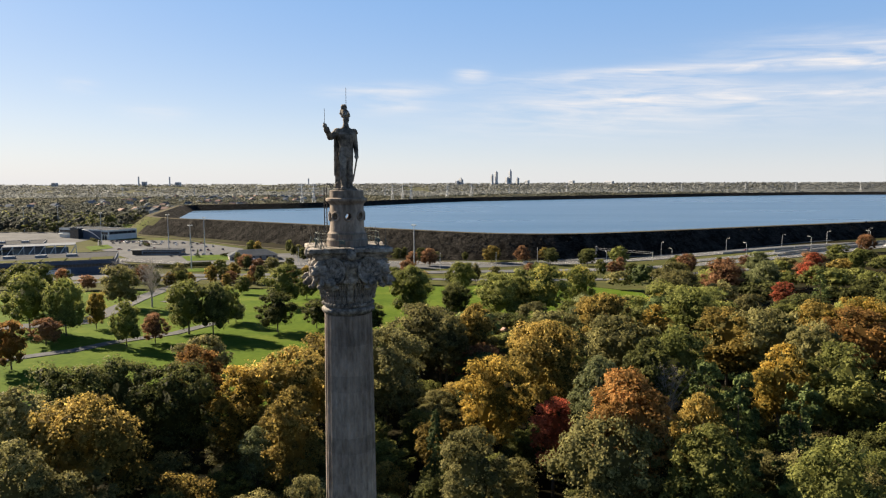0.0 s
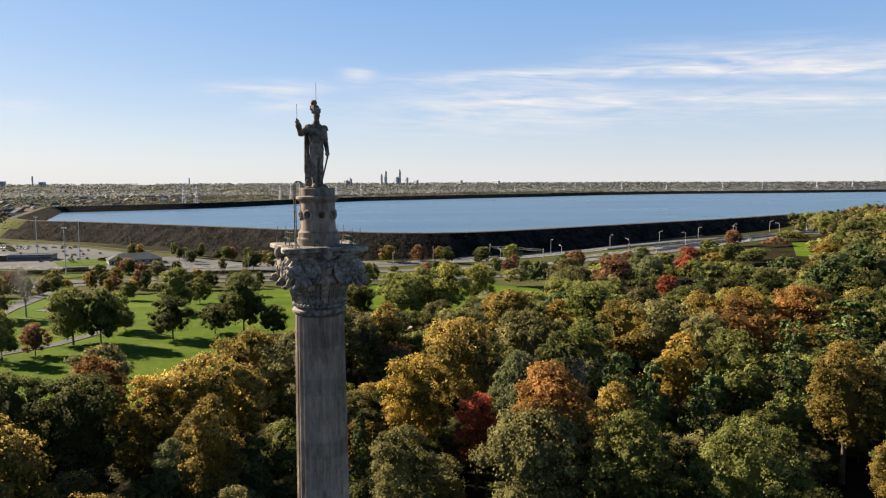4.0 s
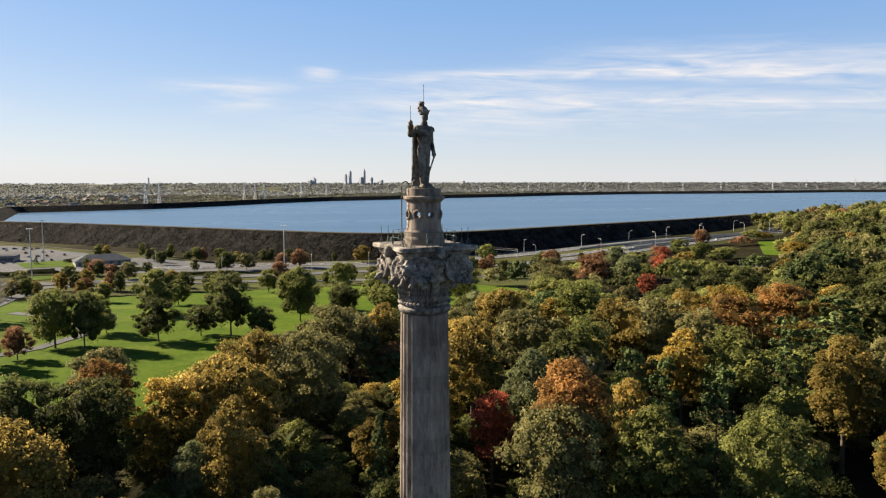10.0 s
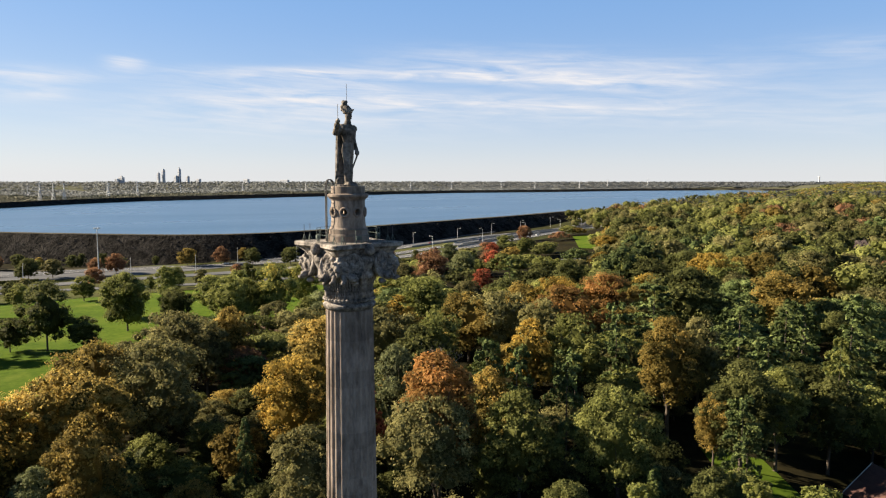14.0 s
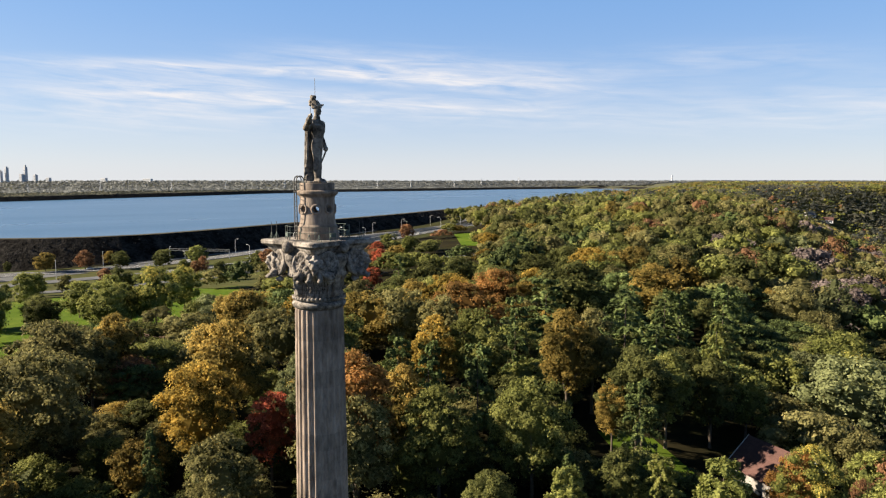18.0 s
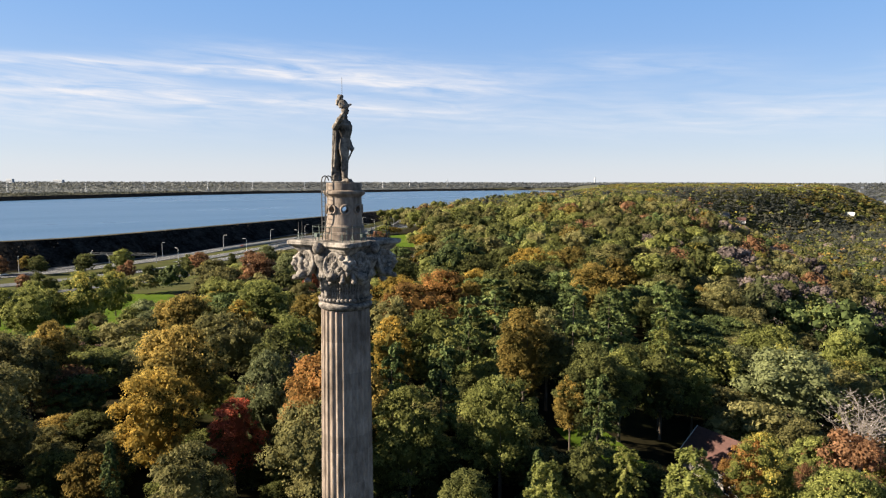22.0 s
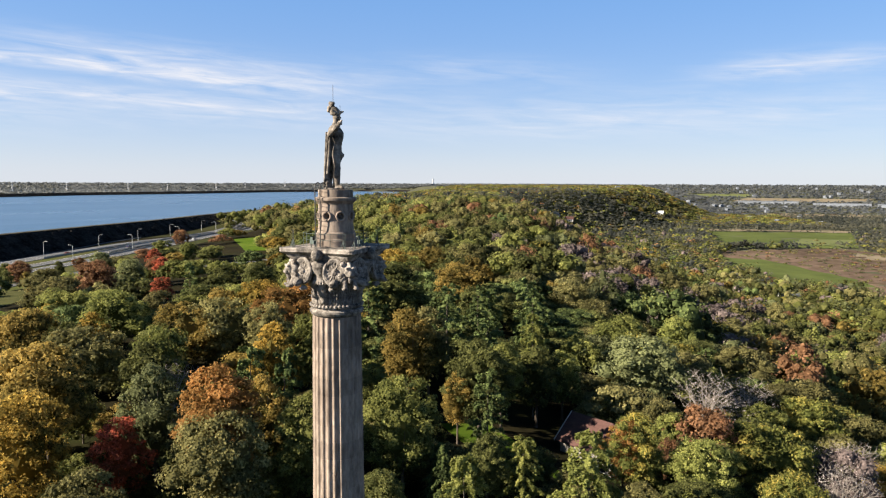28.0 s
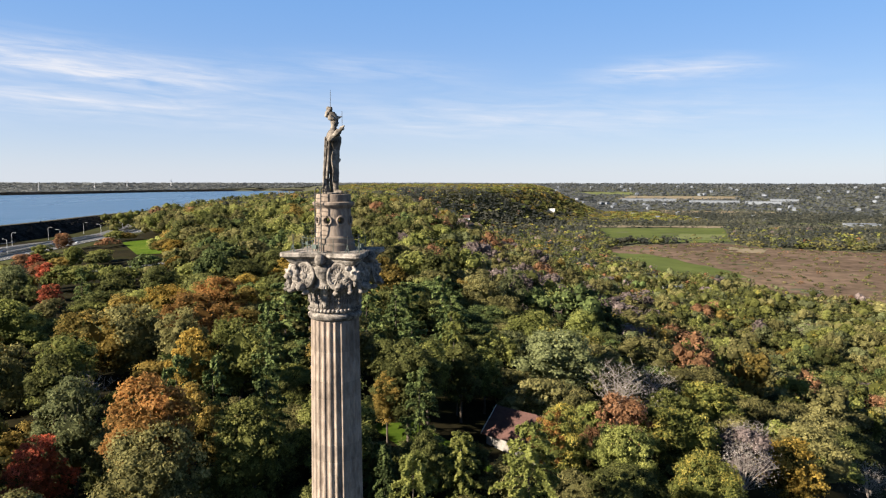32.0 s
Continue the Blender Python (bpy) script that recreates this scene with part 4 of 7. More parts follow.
# ---- trees ----
def leaf_cards(rng, centres, normals, size, rough=0.45):
    """Small three-sided leaf clumps at the centres, facing roughly along the normals."""
    n = len(centres)
    nrm = normals + rng.normal(0, rough, (n, 3))
    nrm /= np.linalg.norm(nrm, axis=1, keepdims=True) + 1e-9
    u = np.cross(nrm, rng.normal(0, 1, (n, 3)))
    u /= np.linalg.norm(u, axis=1, keepdims=True) + 1e-9
    v = np.cross(nrm, u)
    s = size * rng.uniform(0.55, 1.3, (n, 1))
    k = rng.uniform(0.7, 1.3, (3, n, 1))
    return np.stack([centres + u * s * 0.66 * k[0], centres - u * s * 0.40 * k[1] + v * s * 0.5, centres - u * s * 0.40 * k[2] - v * s * 0.5], 1)


ICO = bmesh.new()
bmesh.ops.create_icosphere(ICO, subdivisions=1, radius=1)
ICO_TRIS = np.array([[tuple(v.co) for v in f.verts] for f in ICO.faces])
ICO.free()


def crown_width(u):
    """Half width of a crown's outline at the share u of its height, 0 at its foot and 1 at its top."""
    v = u - 0.38
    return math.sqrt(max(0.03, 1 - (v / 0.62) ** 2.4)) if v > 0 else math.sqrt(max(0.1, 1 - 0.75 * (v / 0.38) ** 2))


def broad_crown(rng, count, ratio, lobes=44, low=0.28, cores=None):
    """Leaf places of a broad crown one unit high and one unit in radius, for a tree whose radius is ratio times its height:
    rounded boughs of many sizes all over an uneven dome, with loose sprays between them; z runs from low to 1."""
    centres, normals, inner, hues = [], [], [], []
    span = 1 - low
    spots = []
    lean = rng.uniform(-0.10, 0.10, 2)
    oval = rng.uniform(0.84, 1.0, 2)
    bulge = [(rng.uniform(0, 2 * math.pi), rng.uniform(0.06, 0.20), k) for k in (2, 3, 5)]
    for k in range(lobes):
        best, room = None, -1
        for _ in range(7):
            a, u = rng.uniform(0, 2 * math.pi), 1 - rng.uniform(0, 1) ** 1.25 * 0.97
            wave = 1 + sum(amp * math.sin(n * a + ph + 3.0 * u) for ph, amp, n in bulge)
            reach = crown_width(u) * wave * rng.uniform(0.66, 0.90)
            c = np.array([reach * math.cos(a) * oval[0] + lean[0] * u, reach * math.sin(a) * oval[1] + lean[1] * u, low + span * (0.05 + 0.86 * u)])
            gap = min((np.linalg.norm((c - q) * (1, 1, 1 / ratio)) for q in spots), default=9)
            if gap > room:
                best, room = c, gap
        spots.append(best)
    sizes = (0.12 + 0.24 * rng.uniform(0, 1, lobes) ** 1.6) * min(1.5, math.sqrt(44 / lobes))
    squash = np.array([1, 1, min(ratio * 0.86, span * 0.62)])
    share = count * 0.90 * sizes**2 / (sizes**2).sum()
    for c, r, n in zip(spots, sizes, share):
        n = max(3, int(n))
        d = rng.normal(0, 1, (n, 3))
        d /= np.linalg.norm(d, axis=1, keepdims=True)
        d[:, 2] = np.where(rng.uniform(0, 1, n) < 0.8, np.abs(d[:, 2]), d[:, 2])
        shell = np.clip(rng.normal(0.96, 0.12, (n, 1)), 0.5, 1.25)
        ragged = 1 + 0.20 * np.sin(d[:, :1] * 7 + c[0] * 40) * np.sin(d[:, 1:2] * 6 + c[1] * 31)
        centres.append(c + d * r * shell * ragged * squash)
        normals.append(d + np.array([0, 0, 0.25]))
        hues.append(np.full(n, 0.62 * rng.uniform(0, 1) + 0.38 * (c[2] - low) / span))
        # solid cores added inside the boughs stop light and make the gaps dark
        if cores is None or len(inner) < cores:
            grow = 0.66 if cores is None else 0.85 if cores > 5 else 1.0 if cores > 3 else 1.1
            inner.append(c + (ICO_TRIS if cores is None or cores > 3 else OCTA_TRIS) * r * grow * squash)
    # loose leaves between the boughs
    n = int(count * 0.10)
    a, u = rng.uniform(0, 2 * math.pi, n), 1 - rng.uniform(0, 1, n) ** 1.1 * 0.97
    w = np.array([crown_width(v) for v in u]) * rng.uniform(0.55, 1.02, n)
    centres.append(np.stack([w * np.cos(a) * oval[0] + lean[0] * u, w * np.sin(a) * oval[1] + lean[1] * u, low + span * u * 0.97], 1))
    normals.append(np.stack([np.cos(a), np.sin(a), 0.6 + 0 * a], 1))
    hues.append(rng.uniform(0, 1, n))
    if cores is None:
        # solid heart, added to block light and darkened as shade inside the crown
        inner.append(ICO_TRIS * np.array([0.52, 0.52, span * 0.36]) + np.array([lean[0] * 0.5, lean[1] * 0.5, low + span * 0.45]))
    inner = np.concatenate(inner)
    # low hue on the cores puts shade inside the crown into the colour
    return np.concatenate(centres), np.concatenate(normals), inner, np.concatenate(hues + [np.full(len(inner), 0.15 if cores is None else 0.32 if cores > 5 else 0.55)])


def conifer_crown(rng, count, tiers=13, droop=0.10, open_top=False, sparse=False):
    """Cards of a conifer in tiers of boughs, one unit high and one unit in radius at its widest."""
    centres, normals = [], []
    whorl = 6 if sparse else 7
    boughs = tiers * whorl
    share = max(3, count // boughs)
    for k in range(boughs):
        level = (k // whorl) + rng.uniform(-0.3, 0.3)
        h = 0.16 + 0.82 * level / tiers
        reach = (1.03 - h) ** (0.45 if open_top else 0.60 if sparse else 0.85) * rng.uniform(0.7, 1.1)
        a = rng.uniform(0, 2 * math.pi) if not sparse else 2 * math.pi * (k % whorl + rng.uniform(-0.25, 0.25)) / whorl + 0.5 * (k // whorl)
        s = np.sqrt(rng.uniform(0.03, 1, share))
        side = rng.normal(0, 0.10 if not sparse else 0.075, share) * (reach if not sparse else reach * 0.6 + 0.35) * (1.2 - s)
        x, y = s * reach * math.cos(a) - side * math.sin(a), s * reach * math.sin(a) + side * math.cos(a)
        z = h - droop * s**2 * reach + rng.normal(0, 0.010, share) - (0.35 * np.abs(side) if sparse else 0)
        centres.append(np.stack([x, y, z], 1))
        normals.append(np.tile([0.35 * math.cos(a), 0.35 * math.sin(a), 0.9], (share, 1)))
    return np.concatenate(centres), np.concatenate(normals), np.zeros((0, 3, 3)), rng.uniform(0.2, 0.9, boughs).repeat(share)


def limb(verts, faces, a, b, ra, rb, sides=5):
    a, b = Vector(a), Vector(b)
    w = (b - a).normalized()
    u = w.orthogonal().normalized()
    v = w.cross(u)
    base = len(verts)
    for p, r in ((a, ra), (b, rb)):
        for k in range(sides):
            t = 2 * math.pi * k / sides
            verts.append(tuple(p + u * r * math.cos(t) + v * r * math.sin(t)))
    for k in range(sides):
        n = (k + 1) % sides
        faces.append((base + k, base + n, base + sides + n, base + sides + k))


def trunk_mesh(rng, name, height, spread, mat, straight=False, twigs=0):
    """A tapered trunk with limbs; with twigs, the whole branch work of a leafless tree."""
    verts, faces = [], []
    if straight:
        limb(verts, faces, (0, 0, -0.6), (0, 0, height * 0.96), 0.026 * height * 0.55, 0.03, 7)
    else:
        fork = height * rng.uniform(0.26, 0.36)
        r0 = 0.021 * height
        limb(verts, faces, (0, 0, -0.6), (0, 0, 0.5), r0 * 1.5, r0, 8)
        limb(verts, faces, (0, 0, 0.5), (0, 0, fork), r0, r0 * 0.75, 8)
        for k in range(6 if not twigs else 9):
            a = 2 * math.pi * (k + rng.uniform(-0.3, 0.3)) / (6 if not twigs else 9)
            rise = rng.uniform(0.45, 0.95)
            p = Vector((0, 0, fork * rng.uniform(0.8, 1.0)))
            q = Vector((spread * 0.45 * math.cos(a) * (1.2 - rise), spread * 0.45 * math.sin(a) * (1.2 - rise), fork + (height - fork) * 0.45 * (0.5 + rise * 0.6)))
            tip = Vector((spread * 0.85 * math.cos(a) * (1.3 - rise), spread * 0.85 * math.sin(a) * (1.3 - rise), fork + (height - fork) * min(0.97, 0.35 + rise * 0.65)))
            limb(verts, faces, p, q, r0 * 0.45, r0 * 0.28)
            limb(verts, faces, q, tip, r0 * 0.28, r0 * 0.06)
            for i in range(twigs):
                s = rng.uniform(0.1, 1.0)
                start = p.lerp(q, s) if rng.uniform() < 0.4 else q.lerp(tip, s)
                turn, up = rng.uniform(0, 2 * math.pi), rng.uniform(0.2, 1.0)
                reach = spread * rng.uniform(0.25, 0.5)
                end = start + Vector((math.cos(turn) * reach, math.sin(turn) * reach, up * reach))
                end.z = min(end.z, height)
                limb(verts, faces, start, end, r0 * 0.13, 0.02, 3)
                for j in range(4):
                    m = start.lerp(end, rng.uniform(0.3, 1.0))
                    turn = rng.uniform(0, 2 * math.pi)
                    limb(verts, faces, m, m + Vector((math.cos(turn), math.sin(turn), rng.uniform(0.3, 1.2))) * reach * 0.45, 0.05, 0.012, 3)
    return mesh_of(name, verts, faces, mat, True)


UNIT_H = 20.0
RATIOS = {"broad": 0.42, "mid": 0.32, "slim": 0.25, "lawn": 0.46, "spruce": 0.28, "pine": 0.32, "fir": 0.36, "twigs": 0.42}
TRUNKS, CROWNS = {}, {}


def crown_data(form, variant, mat, close):
    """A crown mesh 20 m high, shared by all trees of one form and variant; finer for those close by."""
    key = (form, variant, close)
    if key not in CROWNS:
        rng = np.random.default_rng(100 + 17 * variant + len(form))
        wide = RATIOS[form]
        if form in ("broad", "mid", "slim"):
            c, n, core, hue = broad_crown(rng, 11500 if close else 5600, wide, 62 if close else 46, rng.uniform(0.20, 0.30))
            size = (0.34 if close else 0.51) * (1 if form == "broad" else 0.86)
        elif form == "lawn":
            c, n, core, hue = broad_crown(rng, 6000, wide, 44, rng.uniform(0.10, 0.17))
            size = 0.50
        elif form == "spruce":
            c, n, core, hue = conifer_crown(rng, 7500 if close else 3200, 16)
            size = 0.38 if close else 0.62
        elif form == "fir":
            c, n, core, hue = conifer_crown(rng, 11000, 11, 0.10, sparse=True)
            size = 0.36
        elif form == "pine":
            c, n, core, hue = conifer_crown(rng, 7500 if close else 3200, 9, 0.02, True)
            size = 0.44 if close else 0.66
        else:
            c, n, core, hue = broad_crown(rng, 900, wide, 24, 0.3)
            size, core, hue = 0.24, core[:0], hue[:len(c)]
        stretch = np.array([UNIT_H * wide, UNIT_H * wide, UNIT_H])
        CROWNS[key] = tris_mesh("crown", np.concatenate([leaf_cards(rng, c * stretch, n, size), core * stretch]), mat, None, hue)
        TRUNKS[key] = trunk_mesh(rng, "trunk", UNIT_H * (0.85 if form in ("broad", "mid", "slim", "lawn") else 0.93), UNIT_H * wide, PALE_BARK if form == "twigs" else BARK, form in ("spruce", "pine", "fir"), 9 if form == "twigs" else 0)
    return CROWNS[key], TRUNKS[key]


FORMS = {"spruce": ("spruce", "pine"), "pine": ("pine", "pine"), "limepine": ("fir", "lime"), "twigs": ("twigs", "bare"), "mauve": ("twigs", "mauve")}
TREE_WORDS = {
    "amber": "tall broadleaf tree with amber autumn leaves", "gold": "maple with golden yellow autumn leaves", "orange": "maple with orange autumn leaves",
    "olive": "broadleaf tree with olive green leaves turning yellow", "dark": "broad dark green leafy tree", "green": "full green leafy tree",
    "grey": "broad tree with pale grey-green leaves", "lime": "leafy tree with yellow-green leaves", "red": "maple with bright red autumn leaves",
    "turning": "green tree with bright yellow turning leaves", "russet": "small tree with dull russet brown leaves", "spruce": "conical dark green spruce with drooping boughs", "pine": "tall dark green pine with open boughs",
    "limepine": "spreading yellow-green fir with open drooping boughs", "twigs": "pale leafless tree with bare branches", "mauve": "leafless thicket tree with mauve-grey twigs",
}
SHRUB_WORDS = {"amber": "amber", "gold": "golden", "orange": "orange", "olive": "olive green", "dark": "dark green", "green": "fresh green", "grey": "grey-green", "lime": "yellow-green", "red": "red", "turning": "yellowing green", "russet": "russet brown"}
PLANTED = []


def plant(kind, x, y, height, radius):
    """One tree: an Empty at its foot with a trunk and a crown."""
    k = len(PLANTED)
    PLANTED.append((x, y, radius))
    form, tone = FORMS.get(kind, ("broad", kind))
    radius = max(radius, 0.22 * height)
    if form == "broad":
        form = "lawn" if inside(x, y, LAWN) or y > 345 or height < 11 else "slim" if radius < 0.28 * height else "mid" if radius < 0.36 * height else "broad"
    variant = k % 5 if form in ("broad", "mid", "lawn") else k % 3
    crown, trunk = crown_data(form, variant, LEAVES[tone], math.hypot(x, y) < 105)
    where = " on the mown lawn" if inside(x, y, LAWN) else " beside the roads" if y > 345 else " in the park woodland"
    if form in ("spruce", "pine", "fir"):
        name, words, sort = "conifer", TREE_WORDS[kind], "conifer"
    elif form == "twigs":
        name, words, sort = "bare_tree", TREE_WORDS[kind], "bare tree"
    elif height < 8:
        name, words, sort = "shrub", f"low bushy {SHRUB_WORDS[tone]} shrub", "shrub"
    elif y > 345:
        name, words, sort = "roadside_tree", TREE_WORDS[kind], "tree"
    elif height < 11:
        name, words, sort = "young_tree", f"young leafy tree with {SHRUB_WORDS[tone]} foliage", "tree"
    else:
        name, words, sort = "tree", TREE_WORDS[kind], "tree"
    root = new(name)
    root.empty_display_size = 0.5
    tagged(root, words + where, sort, "trees by the roads" if y > 345 else "undergrowth in the park" if name == "shrub" else "trees in the park")
    root.matrix_world = Matrix.LocRotScale((x, y, ground_z(x, y)), Euler((0, 0, k * 2.4)), (radius / RATIOS[form] / UNIT_H, radius / RATIOS[form] / UNIT_H, height / UNIT_H))
    part_mesh("trunk", trunk, root)
    top = part_mesh("crown", crown, root)
    top.material_slots[0].link = "OBJECT"
    top.material_slots[0].material = LEAVES[tone]


plant("lime", 108.5, 3.0, 14, 4.5)
plant("olive", 116.5, 6.9, 14, 4.5)
plant("spruce", 56.3, 26.3, 13, 4.5)
plant("amber", -10.0, 99.4, 22, 8.8)
plant("olive", -0.3, 93.0, 23, 9.2)
plant("olive", 13.0, 132.7, 20, 5.8)
plant("amber", -15.9, 76.0, 23.5, 9.0)
plant("amber", 22.5, 133.5, 20, 5.9)
plant("pine", 92.2, 37.6, 20, 4.7)
plant("limepine", 124, 40, 24, 7)
plant("pine", 146.6, 67.3, 24, 6.8)
plant("amber", -41.8, 55.4, 22, 8.8)
plant("dark", -53.4, 73.2, 21, 8.7)
plant("dark", -45.5, 78.9, 21, 7.8)
plant("dark", -35.7, 75.5, 21, 8.4)
plant("olive", -52.5, 58.9, 22, 5.9)
plant("olive", -44.4, 41.5, 20, 5.0)
plant("olive", -38.5, 100.4, 20, 6.9)
plant("orange", -36.3, 89.2, 21, 5.2)
plant("gold", -23.5, 72.8, 21, 5.5)
plant("amber", -13.5, 59.3, 21, 3.6)
plant("grey", -19.4, 62.8, 14, 3.3)
plant("olive", -9.1, 44.0, 14, 2.5)
plant("olive", -37.8, 42.6, 16, 5.0)
plant("olive", 7.1, 126.1, 22, 8.5)
plant("olive", 13.7, 119.5, 20, 5.4)
plant("amber", 33.0, 92.2, 24, 9.9)
plant("gold", 18.5, 72.8, 22, 6.4)
plant("red", 27.6, 64.5, 17, 4.0)
plant("grey", 35.5, 66.7, 23, 4.4)
plant("orange", 35.5, 51.2, 25, 6.8)
plant("olive", 32.1, 46.4, 20, 7.7)
plant("green", 42.7, 39.8, 21, 5.2)
plant("green", 55.9, 33.0, 22, 6.4)
plant("spruce", 8.3, 63.2, 16, 2.8)
plant("olive", 13.1, 48.7, 18, 4.8)
plant("amber", 60.9, 149.5, 20, 7.5)
plant("olive", 55.2, 116.3, 20, 8.4)
plant("lime", 61.7, 100.0, 20, 7.8)
plant("dark", 53.4, 92.5, 20, 5.5)
plant("mauve", 56.4, 89.2, 16, 6.0)
plant("pine", 51.2, 61.5, 25, 5.8)
plant("pine", 54.2, 56.5, 24, 4.7)
plant("amber", 80.6, 114.7, 22, 7.3)
plant("olive", 90.0, 111.7, 22, 8.9)
plant("olive", 90.6, 97.2, 22, 6.2)
plant("gold", 73.0, 77.9, 22, 4.7)
plant("orange", 109.1, 108.7, 22, 10.8)
plant("green", 82.1, 73.1, 23, 7.1)
plant("pine", 60.1, 50.0, 24, 5.5)
plant("amber", 47.7, 55.3, 20, 3.7)
plant("lime", 90.1, 158.0, 20, 9.1)
plant("olive", 117.7, 242.7, 20, 10.0)
plant("russet", 145.2, 254.1, 20, 9.5)
plant("russet", 209, 295.2, 15, 6)
plant("grey", 216.2, 359.5, 16, 8.0)
plant("lime", 161.1, 452.7, 15, 7.5)
plant("gold", 72.6, 140.9, 18, 4.9)
plant("russet", 23.5, 476.3, 14, 7.0)
plant("russet", 97.2, 492.1, 14, 6.7)
plant("amber", 73.0, 494.7, 14, 7.0)
plant("dark", 116.2, 476.6, 13, 6.5)
plant("twigs", -149.7, 341.7, 18, 9.0)
plant("twigs", -139.7, 355.9, 17, 8.5)
plant("orange", -104.7, 150.6, 14, 5.5)
plant("russet", -110.6, 465.6, 12, 6.0)
plant("green", -117.4, 421.2, 12, 6.0)
plant("dark", 140.4, 461.2, 14, 7.0)
plant("russet", 184.1, 386.4, 14, 7.0)
plant("amber", 89.3, 53.9, 25, 6.5)
plant("olive", 99.4, 55.2, 24, 5.0)
plant("pine", 96.8, 76.2, 25, 5.4)
plant("pine", 124.4, 90.9, 25, 9.5)
plant("dark", 145.7, 96.7, 26, 12.2)
plant("pine", 128.3, 67.2, 26, 8.9)
plant("amber", 189.3, 97.6, 22, 11.0)
plant("gold", 215.9, 146.4, 22, 11.0)
plant("amber", 232.5, 136.6, 22, 11.0)
plant("olive", 257.8, 130.3, 22, 10.6)
plant("pine", 155.0, 67.9, 22, 6.7)
plant("pine", 104.0, 42.5, 24, 7.3)
plant("olive", 114.5, 227.0, 18, 9.0)
plant("dark", 179.2, 189.8, 18, 8.7)
plant("gold", 291.7, 286.7, 16, 8.0)
plant("russet", 346.5, 448.5, 14, 7.0)
plant("russet", 6.4, 403.3, 12, 6.0)
plant("dark", -27.5, 467.8, 14, 7.0)
plant("olive", -14.2, 471.0, 13, 6.5)
plant("pine", 160.3, 70.7, 22, 8.0)
plant("olive", 235.2, 72.5, 20, 10.0)
plant("grey", 139.8, 16.4, 22, 11.0)
plant("twigs", 134.3, 0.7, 20, 9.8)
plant("twigs", 160.2, -4.9, 18, 9.0)
plant("olive", 112.5, 5.8, 15, 4.4)
plant("amber", 85.0, 39.3, 15, 2.8)
plant("spruce", 53.6, 23.9, 14, 4.3)
plant("lime", 91.5, -7.1, 16, 6.4)
plant("turning", 111.9, -10.8, 17, 6.1)
plant("dark", 61.8, 20.8, 14, 3.6)
plant("dark", 39.6, 25.5, 14, 3.9)
plant("mauve", 270.3, 62.0, 14, 7.0)
plant("lime", 268.6, 35.4, 16, 8.0)
plant("mauve", 284.5, 50.1, 14, 7.0)
plant("mauve", 453.7, 52.9, 15, 7.5)
plant("lime", 215.3, 139.1, 20, 10.0)
plant("dark", 223.5, 167.4, 20, 10.0)
plant("olive", 213.9, -16.7, 18, 9.0)
plant("twigs", 144.4, -29.1, 16, 7.8)
plant("olive", 218.3, -52.5, 17, 8.5)
plant("turning", 116.9, -16.7, 18, 7.0)
plant("dark", 72.5, -8.6, 14, 7.0)
plant("turning", 89.9, -20.9, 16, 6.7)
plant("twigs", 175.6, -61.6, 14, 7.0)
plant("olive", 398.8, -84.6, 14, 7.0)
plant("lime", 435.6, -48.5, 14, 7.0)
plant("olive", 517.8, -71.4, 14, 7.0)
plant("grey", 566.9, -91.2, 14, 7.0)
plant("dark", 735.5, -62.7, 14, 7.0)
plant("green", 658.8, 25.6, 15, 7.5)
plant("green", 808.0, -6.9, 15, 7.5)
plant("pine", 209.3, 13.5, 16, 8.0)
plant("olive", 422.7, 26.7, 15, 7.5)
plant("mauve", 408.2, 60.9, 15, 7.5)
plant("green", 614.9, -34.6, 14, 7.0)
plant("dark", 682.7, -131.0, 14, 7.0)
plant("lime", 505.6, -122.6, 14, 7.0)
plant("green", 151.1, -9.9, 15, 5.6)
plant("olive", 228.9, 91.6, 18, 9.0)
plant("olive", 342.7, 97.8, 17, 8.5)
plant("dark", 288.3, 156.4, 18, 9.0)
plant("green", 278.3, 178.1, 18, 9.0)
plant("dark", 199.4, 164.0, 19, 9.5)
plant("olive", 466.5, 349.0, 18, 9.0)
plant("lime", -84, 177.3, 15.2, 4.9)
plant("russet", -76.9, 182.5, 10.0, 4.4)
plant("lime", -70.5, 197, 19.5, 8.8)
plant("dark", -40.5, 198.5, 14.5, 7.2)
plant("dark", -27.7, 204.6, 11.0, 5.4)
plant("green", 40.0, 213.3, 18.8, 8.2)
plant("dark", 25.4, 244.8, 12.5, 6.2)
plant("green", 7.8, 255.8, 18.1, 8.9)
plant("turning", 59.0, 220.7, 21.0, 9.0)
plant("spruce", 93.7, 280.1, 11.9, 3.1)
plant("lime", -112, 197.5, 20.5, 7)
plant("amber", -107.4, 210.3, 13.7, 4.1)
plant("russet", -110.7, 181.4, 9.4, 4.7)
plant("green", -128.9, 206.9, 21.1, 8.4)
plant("olive", -121, 266, 20, 8.5)
plant("grey", -60.3, 221.3, 8.4, 4.1)
plant("green", -151.4, 248.4, 21.8, 10.9)
plant("dark", -61.5, 194, 19, 6)
plant("dark", -17.8, 200.4, 21.2, 8.1)
plant("dark", -7.9, 198.4, 10.6, 5.3)
plant("green", 6.8, 223.1, 21.4, 8.4)
plant("green", 33.2, 314.5, 16.3, 7.4)
plant("green", 46.6, 222.8, 16.8, 8.1)
plant("green", -2.2, 333.6, 12.4, 6.2)
plant("dark", 24.9, 232.6, 12.6, 6.3)
plant("green", -43.3, 293.0, 12.5, 6.2)
plant("olive", -87.0, 437.1, 11.9, 6.0)
plant("green", -80, 318, 10, 4.5)
plant("lime", -48.9, 261.3, 19, 8.8)
